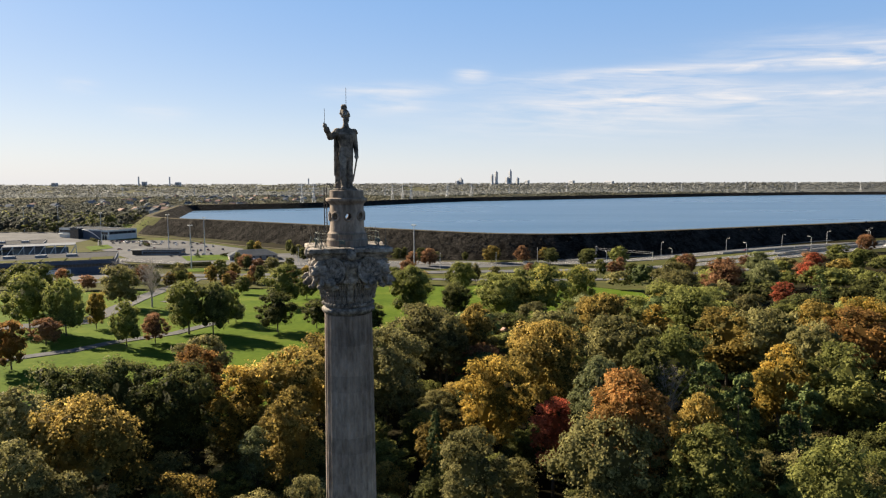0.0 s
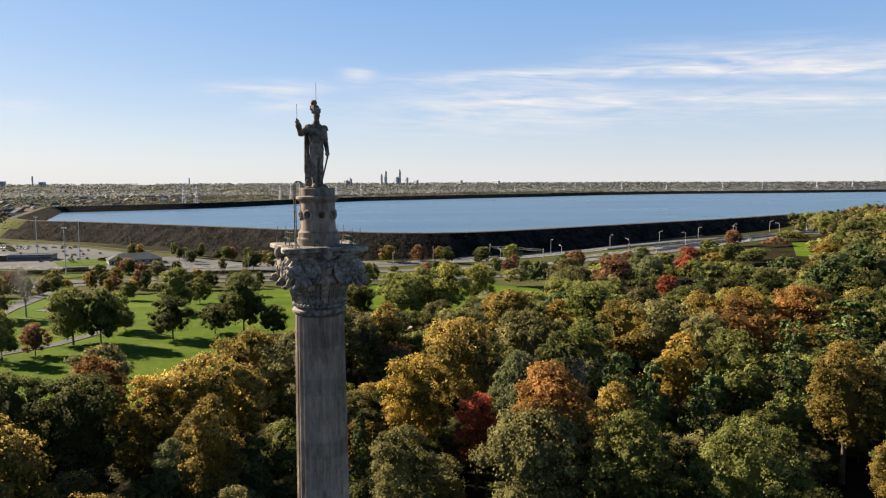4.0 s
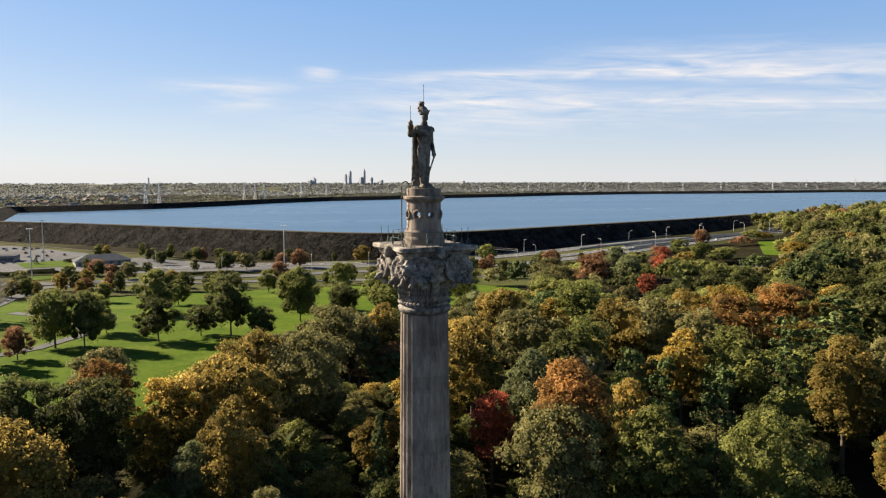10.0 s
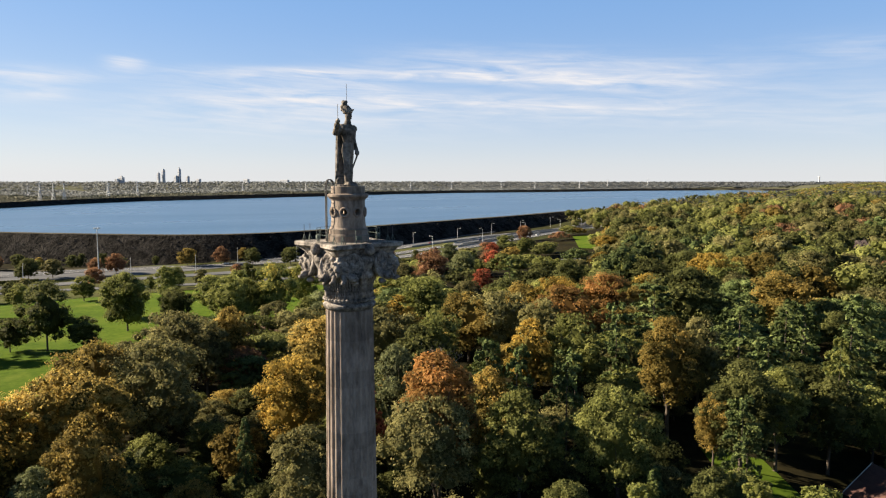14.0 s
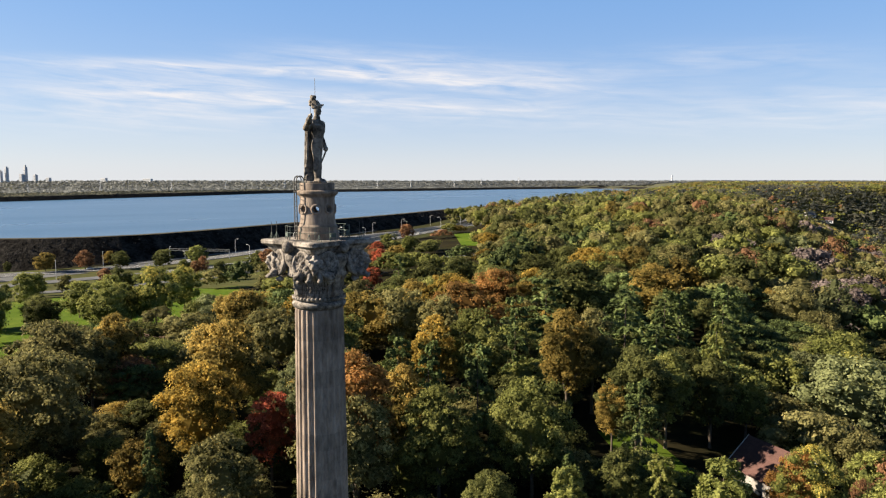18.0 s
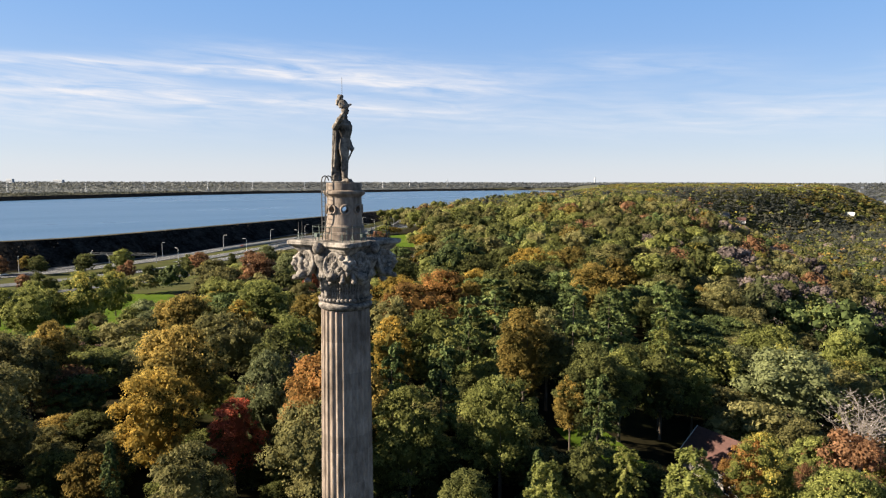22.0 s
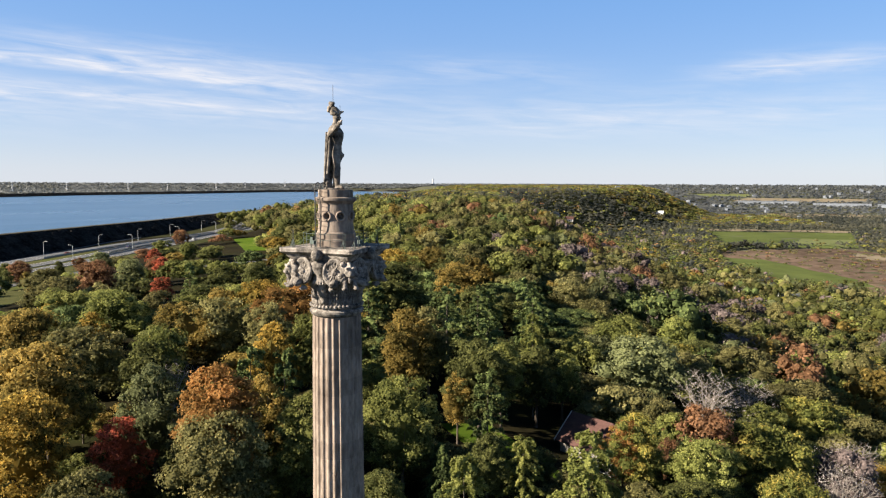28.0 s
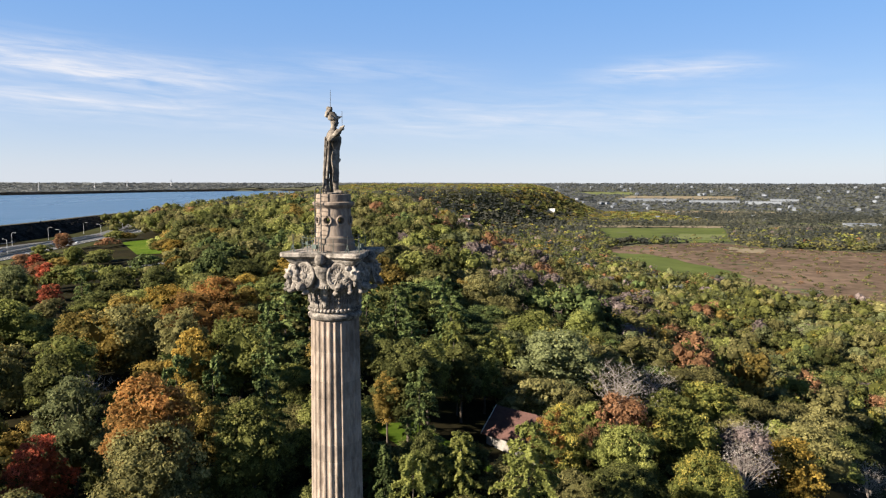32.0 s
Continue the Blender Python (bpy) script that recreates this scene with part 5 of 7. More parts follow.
plant("green", -62.1, 217.6, 15, 4.4)
plant("green", -46.3, 356.8, 11.5, 5.8)
plant("green", -27.9, 319.9, 11.9, 6.0)
plant("green", 42.3, 260.5, 15.2, 7.6)
plant("twigs", -108, 268, 19, 9)
plant("turning", 79.3, 248.7, 18.5, 7.5)
plant("green", 59.1, 281.0, 14.8, 7.4)
plant("limepine", 40, 13, 20.5, 6.8)
plant("limepine", 63.8, 15.5, 15.5, 6.2)
plant("limepine", 56, 2.2, 23.0, 8.5)
plant("orange", 86, 6.0, 15.7, 1.8)
plant("turning", 86.5, 4.4, 17.5, 5)
plant("lime", 176, 31.5, 21, 10)
plant("pine", 140, 47, 27, 8)
plant("amber", 112, 34.5, 13, 4)
plant("green", 125.5, 19.5, 10, 4.5)
plant("twigs", 114.9, -27.9, 16, 7)
plant("gold", 133.7, -38.6, 17, 8)
plant("turning", 171, -18.8, 18, 9)
plant("pine", 173, 63, 26, 7.5)
plant("red", 239.4, 339.7, 15, 5)
plant("red", 203.8, 284.9, 15, 5.5)
plant("red", 156.0, 222.1, 13, 4.5)
plant("lime", 274.1, 350.8, 15, 5.5)
plant("grey", 172.3, 267.1, 18, 7)
plant("pine", 173.4, 226.8, 18, 5)
plant("orange", 145.7, 131.1, 20, 9)
plant("gold", 132.5, 143.0, 19, 8)
plant("green", 119, 30, 17, 5)
plant("russet", 103, 1.5, 10, 3.2)


MIXES = {
    "park": [("dark", 6), ("green", 6), ("pine", 3), ("lime", 1.2), ("grey", 1), ("olive", 7), ("russet", 0.8), ("amber", 3.2), ("gold", 0.4), ("orange", 0.5)],
    "ridge": [("dark", 9), ("green", 7), ("pine", 1), ("olive", 9), ("lime", 0.6), ("russet", 0.9), ("amber", 1.6)],
    "slope": [("dark", 7), ("green", 4.5), ("pine", 1.5), ("grey", 3.5), ("olive", 9), ("lime", 1.4), ("amber", 2.2), ("turning", 3.0), ("mauve", 1.8), ("russet", 1.4)],
    "grove": [("green", 4), ("olive", 5), ("lime", 2), ("grey", 2), ("amber", 3), ("russet", 2.2), ("red", 0.15), ("dark", 3)],
    "scrub": [("olive", 4), ("grey", 3), ("green", 2), ("russet", 0.5)],
    "plain": [("olive", 8), ("green", 5), ("dark", 5), ("grey", 4), ("turning", 1.2), ("lime", 0.6), ("russet", 0.8), ("mauve", 0.6)],
}


def pick_tone(zone, x, y, rng):
    names, weights = zip(*MIXES[zone])
    drift = noise.noise((x / 90, y / 90, 3)) * 1.1
    w = np.array(weights) * np.exp(drift * np.linspace(-1, 1, len(weights)))
    return names[rng.choice(len(names), p=w / w.sum())]


def crowded(x, y, radius):
    return any(math.hypot(px - x, py - y) < pr * 0.66 + radius * 0.45 for px, py, pr in PLANTED)


def fill_park():
    """More single trees between those named above, nearest the column."""
    rng = np.random.default_rng(11)
    spots = []
    for i in range(-20, 21):
        for j in range(-20, 21):
            x, y = (i + rng.uniform(-0.4, 0.4)) * 9.0, (j + rng.uniform(-0.4, 0.4)) * 9.0
            r, bearing = math.hypot(x, y), math.degrees(math.atan2(x, y))
            if r < 175 and -48 < bearing < 118:
                spots.append((r, x, y, bearing))
    for r, x, y, bearing in sorted(spots):
        if len(PLANTED) >= 400:
            break
        zone = wood_zone(x, y, r, bearing, rng)
        radius = rng.uniform(4.0, 6.8)
        if zone in ("park", "slope") and not crowded(x, y, radius):
            # past bearing 52 mostly dark tones, the shade there put into leaf colour
            tone = ("olive", "green", "olive", "amber", "green", "dark")[rng.integers(6)] if zone == "park" and bearing < 52 else ("dark", "green", "olive", "dark", "pine", "dark")[rng.integers(6)] if zone == "park" else pick_tone(zone, x, y, rng)
            plant("olive" if tone == "russet" else tone, round(x, 1), round(y, 1), rng.uniform(6.5, 10.5), min(radius, 5.0))
    # undergrowth in the gaps that are left nearest the column, mostly dark to stand for their shade
    for i in range(-16, 17):
        for j in range(-16, 17):
            x, y = (i + rng.uniform(-0.4, 0.4)) * 7.5, (j + rng.uniform(-0.4, 0.4)) * 7.5
            r, bearing = math.hypot(x, y), math.degrees(math.atan2(x, y))
            if not 26 < r < 118 or not -50 < bearing < 110 or wood_zone(x, y, r, bearing, rng) is None:
                continue
            if any(math.hypot(px - x, py - y) < pr * 0.55 + 1.6 for px, py, pr in PLANTED):
                continue
            if rng.uniform() < 0.35:
                continue
            plant(("dark", "green", "dark", "olive")[rng.integers(4)], round(x, 1), round(y, 1), rng.uniform(3.0, 6.5), rng.uniform(2.4, 3.6))


THICKET = [(368, 152), (386, 118), (345, 90), (302, 60), (375, 50), (485, 44)]


def near_line(x, y, line, reach):
    for (xa, ya), (xb, yb) in zip(line, line[1:]):
        dx, dy = xb - xa, yb - ya
        u = min(1, max(0, ((x - xa) * dx + (y - ya) * dy) / (dx * dx + dy * dy)))
        if math.hypot(x - xa - u * dx, y - ya - u * dy) < reach:
            return True
    return False


def build_woods():
    """The woods beyond the single trees, species by species, in haze-paled colours far off, coarser with distance."""
    rng = np.random.default_rng(5)
    spec = [(90, 250, 11.5, 3400, 0.50, 7.2, 18), (250, 620, 15.0, 900, 0.98, 9.6, 18), (620, 1000, 16.0, 170, 1.60, 10.0, 16), (1000, 1600, 18.0, 44, 2.9, 11.0, 15), (1600, 2900, 19, 20, 4.0, 10.5, 16), (2900, 4880, 46, 4, 12.0, 27.0, 8)]
    water_line = offset_loop(CREST_LINE, 46)
    heap = {}
    for r0, r1, step, cards, size, radius, height in spec:
        forms = [broad_crown(rng, cards, radius / height, 36 if r1 < 300 else 24 if r1 < 700 else 12 if r1 < 1700 else 4, 0.32 if r1 < 700 else 0.15, cores=20 if r1 < 300 else 12 if r1 < 700 else 4 if r1 < 1700 else 3) for _ in range(5)]
        n = int(r1 / step) + 1
        for i in range(-n, n + 1):
            for j in range(-n, n + 1):
                x, y = (i + rng.uniform(-0.42, 0.42)) * step, (j + 0.5 * (i % 2) + rng.uniform(-0.42, 0.42)) * step
                r = math.hypot(x, y)
                if not r0 <= r < r1:
                    continue
                bearing = math.degrees(math.atan2(x, y))
                if not -36 < bearing < 106:
                    continue
                zone = wood_zone(x, y, r, bearing, rng)
                if not zone or inside(x, y, water_line):
                    continue
                if r < 620 and crowded(x, y, radius):
                    continue
                grove = 150 < x < 570 and 290 < y < 600 and bearing < 43.5
                tone = pick_tone("grove" if grove else zone, x, y, rng)
                if grove and rng.uniform() < 0.7:
                    continue
                open_wood = not grove and 115 < x < 345 and 175 < y < 400 and bearing < 47
                if open_wood and rng.uniform() < 0.45:
                    continue
                if r < 620 and rng.uniform() < 0.65 and near_line(x, y, THICKET, 24):
                    tone = "mauve"
                # dark conifers here, and their deep shade put into the leaf tones
                if r < 240 and 56 < bearing < 75:
                    tone = ("pine", "dark", "pine", "dark")[rng.integers(4)]
                if zone == "slope" and r < 620 and rng.uniform() < 0.14:
                    continue
                # leaves shift to the haze-coloured tones more and more with distance
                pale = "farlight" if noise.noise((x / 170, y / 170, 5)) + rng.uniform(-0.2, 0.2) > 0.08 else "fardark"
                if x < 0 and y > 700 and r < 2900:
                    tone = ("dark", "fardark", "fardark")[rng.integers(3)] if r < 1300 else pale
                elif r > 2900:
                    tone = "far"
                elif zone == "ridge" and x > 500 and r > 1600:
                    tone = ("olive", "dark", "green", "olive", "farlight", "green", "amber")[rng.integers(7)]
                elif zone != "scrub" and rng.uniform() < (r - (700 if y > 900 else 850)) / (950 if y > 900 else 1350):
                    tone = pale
                c, nrm, core, hue = forms[rng.integers(5)]
                k = rng.uniform(0.75, 1.25) * (0.72 if grove else 1)
                h = height * rng.uniform(0.7, 1.25) * (0.48 if grove else 0.6 if r < 190 and bearing < 66 else 0.72 if r < 250 else 1)
                if zone == "slope" and r < 620:
                    k, h = k * rng.uniform(0.85, 1.2), h * rng.uniform(0.75, 1.3)
                if open_wood:
                    k, h = k * 0.8, h * 0.62
                if zone == "scrub" and rng.uniform() > 0.10:
                    k, h = k * 0.4, h * 0.22
                if r0 == 1600 and x < 1500:
                    h = h * 0.68
                if zone == "ridge" and r > 1600 and x > 500:
                    k, h = k * 1.05, h * 0.62
                turn = rng.uniform(0, 6.28)
                ct, st = math.cos(turn), math.sin(turn)
                spin = np.array([[ct, -st, 0], [st, ct, 0], [0, 0, 1]])
                stretch, foot = np.array([radius * k, radius * k, h]), np.array([x, y, ground_z(x, y)])
                way = nrm @ spin.T
                if r > 620:
                    way = way * 0.8 + np.array([0, 0, 0.5])
                made = leaf_cards(rng, (c * stretch) @ spin.T + foot, way, size * (0.5 if zone == "scrub" else 1), 0.26 if r < 620 else 0.22)
                own = rng.uniform(-0.75, 0.45) if r < 1000 else rng.uniform(-0.6, 0.4) if r < 1600 else rng.uniform(-0.12, 0.12)
                if y > 900 and r < 1600:
                    own = own * 0.4 - 0.1
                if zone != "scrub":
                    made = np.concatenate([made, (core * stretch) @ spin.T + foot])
                else:
                    hue = hue[:len(made)]
                if zone == "ridge" and r > 1600:
                    shifts = [(0, 0)] + [(rng.uniform(-15, 15), rng.uniform(-15, 15)) for _ in range(2)]
                    made = np.concatenate([made + np.array([dx, dy, ground_z(x + dx, y + dy) - foot[2]]) for dx, dy in shifts])
                    hue = np.tile(hue, 3)
                elif r0 == 1600 and x < 1500:
                    dx, dy = rng.uniform(-15, 15, 2)
                    made = np.concatenate([made, made + np.array([dx, dy, ground_z(x + dx, y + dy) - foot[2]])])
                    hue = np.tile(hue, 2)
                heap.setdefault((tone, r0), []).append((made, np.full(len(made), own), hue))
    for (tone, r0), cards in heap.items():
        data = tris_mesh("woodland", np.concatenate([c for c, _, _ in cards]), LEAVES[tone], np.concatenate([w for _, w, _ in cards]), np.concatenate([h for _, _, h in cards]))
        far = {90: "park woodland", 250: "wooded hill", 620: "distant woods", 1000: "hazy distant woods", 1600: "woods on the plain", 2900: "haze-tinted woods on the horizon"}[r0]
        words = {"far": "grey-green", "farlight": "haze-paled olive", "fardark": "haze-greyed green"}.get(tone, tone)
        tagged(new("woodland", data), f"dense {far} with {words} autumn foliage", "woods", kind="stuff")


def wood_zone(x, y, r, bearing, rng):
    """Which wood grows here, or none on lawns, roads and fields."""
    if any(inside(x, y, p) for p in CLEARINGS):
        return None
    s = 0.454 * x - 0.891 * y
    if r < 28 or (r < 800 and near_road(x, y)) or math.hypot(x - 102, y - 15) < 11:
        return None
    along = 0.891 * x + 0.454 * y
    if along > 2150 and 0 < s < 1100:
        return "ridge"
    if s - 620 * ease(1500, 2800, along) > 330:
        for p in FIELDS:
            if inside(x, y, p):
                return "scrub" if p is SCRUB and rng.uniform() < 0.45 else None
        return "plain" if noise.noise((x / 260, y / 260, 1)) > (-0.5 if r < 1500 else -0.8) else None
    if s > 40 and x > 60:
        return "slope"
    if y > 330 and x < 220:
        if r > 900:
            return None if r > 1400 and noise.noise((x / 200, y / 200, 7)) < -0.25 else "ridge" if r < 1600 else "plain"
        return None
    if x > 260 and bearing > 30:
        return "ridge"
    if r > 1500:
        return "plain"
    return "park"


# ---- roads, lots and fields ----
HIGHWAY_NORTH = [(-420, 640), (-300, 572), (-220, 535), (-150, 502), (-60, 496), (0, 500), (70, 486), (128, 484), (200, 494), (260, 508), (329, 524), (407, 545), (515, 592), (636, 668)]
HIGHWAY_MIDDLE = [(205, 462), (300, 484), (360, 499), (440, 522), (520, 567), (640, 650)]
HIGHWAY_SOUTH = [(-190, 440), (-125, 427), (-60, 430), (0, 432), (63, 434), (125, 434), (202, 440), (287, 455), (351, 470), (431, 495), (507, 545), (620, 625)]
PARK_ROAD = [(-260, 380), (-160, 400), (-130, 408), (-60, 405), (0, 395), (45, 381), (74, 371), (141, 372), (190, 388), (240, 400)]
SIDE_ROAD = [(-150, 212), (-119, 224), (-120, 249), (-126, 297), (-130, 352), (-128, 380), (-130, 404)]
FOOT_PATH = [(-150, 150), (-114, 161), (-98, 173), (-91, 184), (-76, 198), (-66, 222), (-80, 262), (-110, 290)]
GROVE_ROAD = [(250, 345), (292, 306), (315, 296), (346, 293), (400, 300)]
DYKE_TRACK = [(-335, 835), (-238, 748), (-151, 655), (-60, 582), (10, 520), (70, 488)]
DYKE_ROAD = [(100, 488), (150, 503), (200, 521), (258, 546), (330, 574), (420, 608)]

ribbon("road", HIGHWAY_NORTH, 17, ASPHALT, 0.5, "wide grey asphalt highway carriageway with white lane lines", "road")
ribbon("road", HIGHWAY_MIDDLE, 12, ASPHALT, 0.5, "grey asphalt highway carriageway on the rise", "road")
ribbon("road", HIGHWAY_SOUTH, 13, ASPHALT, 0.5, "grey asphalt slip road beside the highway", "road")
ribbon("road", PARK_ROAD, 8, ASPHALT, 0.45, "narrow asphalt park road crossing the grass", "road")
ribbon("road", SIDE_ROAD, 9, ASPHALT, 0.42, "curving asphalt park drive between trees", "road")
ribbon("path", FOOT_PATH, 4.6, ASPHALT, 0.4, "grey asphalt footpath across the park lawn", "path")
ribbon("road", GROVE_ROAD, 7, ASPHALT, 0.4, "grey park road glimpsed among trees", "road")
ribbon("path", DYKE_TRACK, 5, CREST, 0.5, "dusty gravel track along the foot of the embankment", "path")
ribbon("road", DYKE_ROAD, 8, ASPHALT, 0.8, "service road in the shade of the embankment", "road")

VERGE = [(-420, 420), (-330, 345), (-150, 345), (10, 352), (100, 347), (128, 300), (200, 350), (290, 430), (330, 480), (300, 520), (180, 508), (60, 520), (-60, 585), (-160, 670), (-320, 830), (-520, 760)]
LOT = [(-335, 745), (-290, 640), (-225, 548), (-150, 512), (-112, 520), (-151, 632), (-240, 735)]
STAFF_LOT = [(-345, 420), (-300, 388), (-178, 416), (-190, 480), (-225, 530), (-330, 560)]
PLAZA = [(-150, 505), (-60, 462), (40, 458), (95, 470), (60, 505), (0, 530), (-95, 590), (-140, 560)]
FAR_LOT = [(-640, 905), (-437, 885), (-350, 790), (-345, 700), (-440, 690), (-640, 760)]
GLADE = [(338, 338), (332, 360), (392, 438), (408, 424), (386, 382)]
HILL_LAWN = [(-34, -12), (-26, 26), (-8, 40), (26, 34), (40, 8), (26, -20)]
EAST_GLADE = [(82, 32), (92, 48), (100, 40), (92, 24), (86, 14)]
draped("verge", VERGE, DRY_GRASS, 0.12, "short olive grass verge between the roads", "grass", 12)
draped("verge", [(-440, 1060), (-395, 1040), (-352, 925), (-366, 880), (-400, 900)], GRASS, 0.3, "bright green grass strip at the end of the embankment", "grass", 12)
draped("car_park", LOT, ASPHALT, 0.35, "large worn asphalt car park", "car park", 12)
draped("car_park", STAFF_LOT, ASPHALT, 0.3, "asphalt forecourt beside the low building", "car park", 12)
draped("car_park", PLAZA, ASPHALT, 0.3, "broad paved coach park beside the highway", "car park", 12)
draped("car_park", FAR_LOT, ASPHALT, 0.3, "open paved lot behind the offices", "car park", 14)
draped("verge", [(-187, 562), (-159, 573), (-111, 569), (-109, 533), (-171, 526)], GRASS, 0.62, "green grass island in the car park", "grass", 8)
draped("verge", [(-157, 473), (-131, 474), (-126, 454), (-149, 453)], GRASS, 0.62, "mown grass strip beside the paved lot", "grass", 8)
draped("verge", [(-312, 662), (-300, 686), (-278, 647), (-288, 620)], GRASS, 0.62, "small grass island by the office hall", "grass", 8)
draped("lawn", GLADE, GRASS, 0.2, "small green lawn among the trees", "lawn")
draped("lawn", HILL_LAWN, GRASS, 0.1, "shaded lawn round the column base", "lawn", 5)

draped("lawn", EAST_GLADE, GRASS, 0.1, "small shaded grass glade in the woods", "lawn", 4)

FIELD_FAR = [(2016, 330), (2180, -23), (1670, -40), (1530, 215)]
FIELD_NEAR = [(1330, 210), (1310, 108), (1110, -33), (1010, -62), (930, 40), (1010, 75)]
SCRUB = [(1448, 190), (1626, 12), (1533, -130), (1500, -420), (1000, -420), (790, -240), (830, -75), (960, -35), (1110, -32), (1310, 108), (1320, 190)]
STRIP = [(2220, -25), (2330, -380), (2240, -372), (2140, -25)]
VINEYARD = [(900, 392), (1000, 432), (1160, 500), (1215, 470), (1040, 392), (940, 352)]
HOUSE_YARD = [(1480, 515), (1610, 600), (1650, 575), (1630, 545), (1510, 470)]
STUBBLE = [(2130, 440), (2250, 25), (2409, -479), (2300, -462), (2165, 22), (2050, 420)]
FALLOW = [(3023, 434), (3084, -63), (2948, -62), (2855, 386)]
BARE_PATCH = [(1529, -35), (1494, -108), (1407, -94), (1416, -34)]
MOWN_FIELD = [(1895, 80), (1898, -30), (1689, -17), (1694, 88)]
FIELDS = [FIELD_FAR, FIELD_NEAR, SCRUB, STRIP, STUBBLE, FALLOW]
draped("field", FIELD_FAR, FIELD, 0.6, "wide dark green crop field on the plain", "field", 40)
draped("field", FIELD_NEAR, FIELD, 0.6, "mown green hayfield on the plain", "field", 25)
draped("field", SCRUB, BROWN, 0.5, "brown scrubland with dry weeds on the plain", "field", 40)
draped("field", STRIP, FIELD, 0.6, "long pale green field strip", "field", 40)
draped("field", STUBBLE, TAN, 0.9, "long pale tan stubble strip across the plain", "field", 40)
draped("field", FALLOW, BROWN, 0.6, "brown fallow field between tree belts", "field", 40)
for bearing, r, wide, deep, mat, words in ((83, 2700, 190, 60, PALE_FIELD, "pale green pasture among tree belts"), (90, 3000, 260, 60, TAN, "tan harvested field on the far plain"), (77, 3250, 200, 70, PALE_FIELD, "light green field on the far plain"),
                                          (95, 2500, 160, 45, PALE_FIELD, "pale mown meadow on the plain"), (87, 3700, 300, 90, TAN, "wide tan field near the horizon"), (80, 3900, 260, 90, PALE_FIELD, "hazy green field near the horizon")):
    b = radians(bearing)
    way, across = Vector((math.sin(b), math.cos(b))), Vector((math.cos(b), -math.sin(b)))
    quad = [tuple(way * (r + u * deep) + across * v * wide) for u, v in ((-1, -1), (-0.8, 0.9), (1, 1), (0.9, -0.8))]
    FIELDS.append(quad)
    draped("field", quad, mat, 0.9, words, "field", 45)
draped("field", BARE_PATCH, TAN, 0.9, "bare sandy patch in the scrubland", "field", 20)
draped("field", MOWN_FIELD, PALE_FIELD, 0.9, "paler mown end of the crop field", "field", 20)
draped("field", VINEYARD, FIELD, 0.6, "green vineyard clearing on the wooded bench", "field", 30)
BANK = [(292, 432), (360, 446), (440, 474), (520, 524), (640, 606), (665, 690), (520, 604), (400, 552), (330, 528), (304, 520), (332, 482)]
draped("verge", BANK, ROADSIDE, 0.14, "dry grass bank beside the rising highway", "grass", 12)
DYKE_FOOT = [(60, 520), (200, 500), (330, 535), (520, 605), (660, 690), (700, 770), (560, 720), (350, 625), (150, 545)]
SHADE_GLADE = [(76, 16), (82, 46), (104, 60), (122, 50), (112, 28), (96, 19)]
CLEARINGS = [SHADE_GLADE, DYKE_FOOT, LAWN, LOT, STAFF_LOT, FAR_LOT, GLADE, VINEYARD, HOUSE_YARD, HILL_LAWN, EAST_GLADE, VERGE]
ROADS = [(HIGHWAY_NORTH, 22), (HIGHWAY_MIDDLE, 22), (HIGHWAY_SOUTH, 30), (PARK_ROAD, 11), (GROVE_ROAD, 12), (DYKE_ROAD, 12)]


def near_road(x, y):
    return any(near_line(x, y, line, reach) for line, reach in ROADS)


def roadside_trees():
    """Small trees dotted over the verges and between the roads, and four tall ones added to shade the park hall."""
    rng = np.random.default_rng(21)
    made = 0
    while made < 95:
        x, y = rng.uniform(-330, 320), rng.uniform(350, 600)
        if not inside(x, y, VERGE) or inside(x, y, DYKE_FOOT) or near_road(x, y) or crowded(x, y, 3) or any(inside(x, y, p) for p in (LOT, STAFF_LOT, FAR_LOT)) or (inside(x, y, PLAZA) and rng.uniform() < 0.6):
            continue
        if x < -150 and y > 420 and rng.uniform() < 0.6:
            continue
        tone = ("dark", "russet", "olive", "green", "amber", "dark")[rng.integers(6)]
        plant(tone, round(x, 1), round(y, 1), rng.uniform(7.5, 13.0), rng.uniform(2.8, 5.2))
        made += 1
    # extra tall trees, added to cast shade over the park hall
    for x, y, h, r, tone in ((88, 36, 22, 6, "dark"), (98, 36, 20, 5, "green"), (80, 30, 20, 5, "pine"), (108, 32, 19, 5, "dark")):
        plant(tone, x, y, h, r)


roadside_trees()
for x, y in ((-535, 943), (-516, 930), (-498, 917), (-481, 904), (-468, 892), (-299, 667), (-170, 552)):
    plant("spruce", x, y, 8.0, 2.6)
fill_park()
build_woods()


# ---- buildings, lamps and other things ----
def box(bm, x0, x1, y0, y1, z0, z1):
    bmesh.ops.create_cube(bm, size=1, matrix=pose((x0 + x1) / 2, (y0 + y1) / 2, (z0 + z1) / 2) @ Matrix.Diagonal((x1 - x0, y1 - y0, z1 - z0, 1)))


def box_part(name, parent, mat, dims, label=""):
    bm = bmesh.new()
    box(bm, *dims)
    return part(name, bm, mat, parent, label)


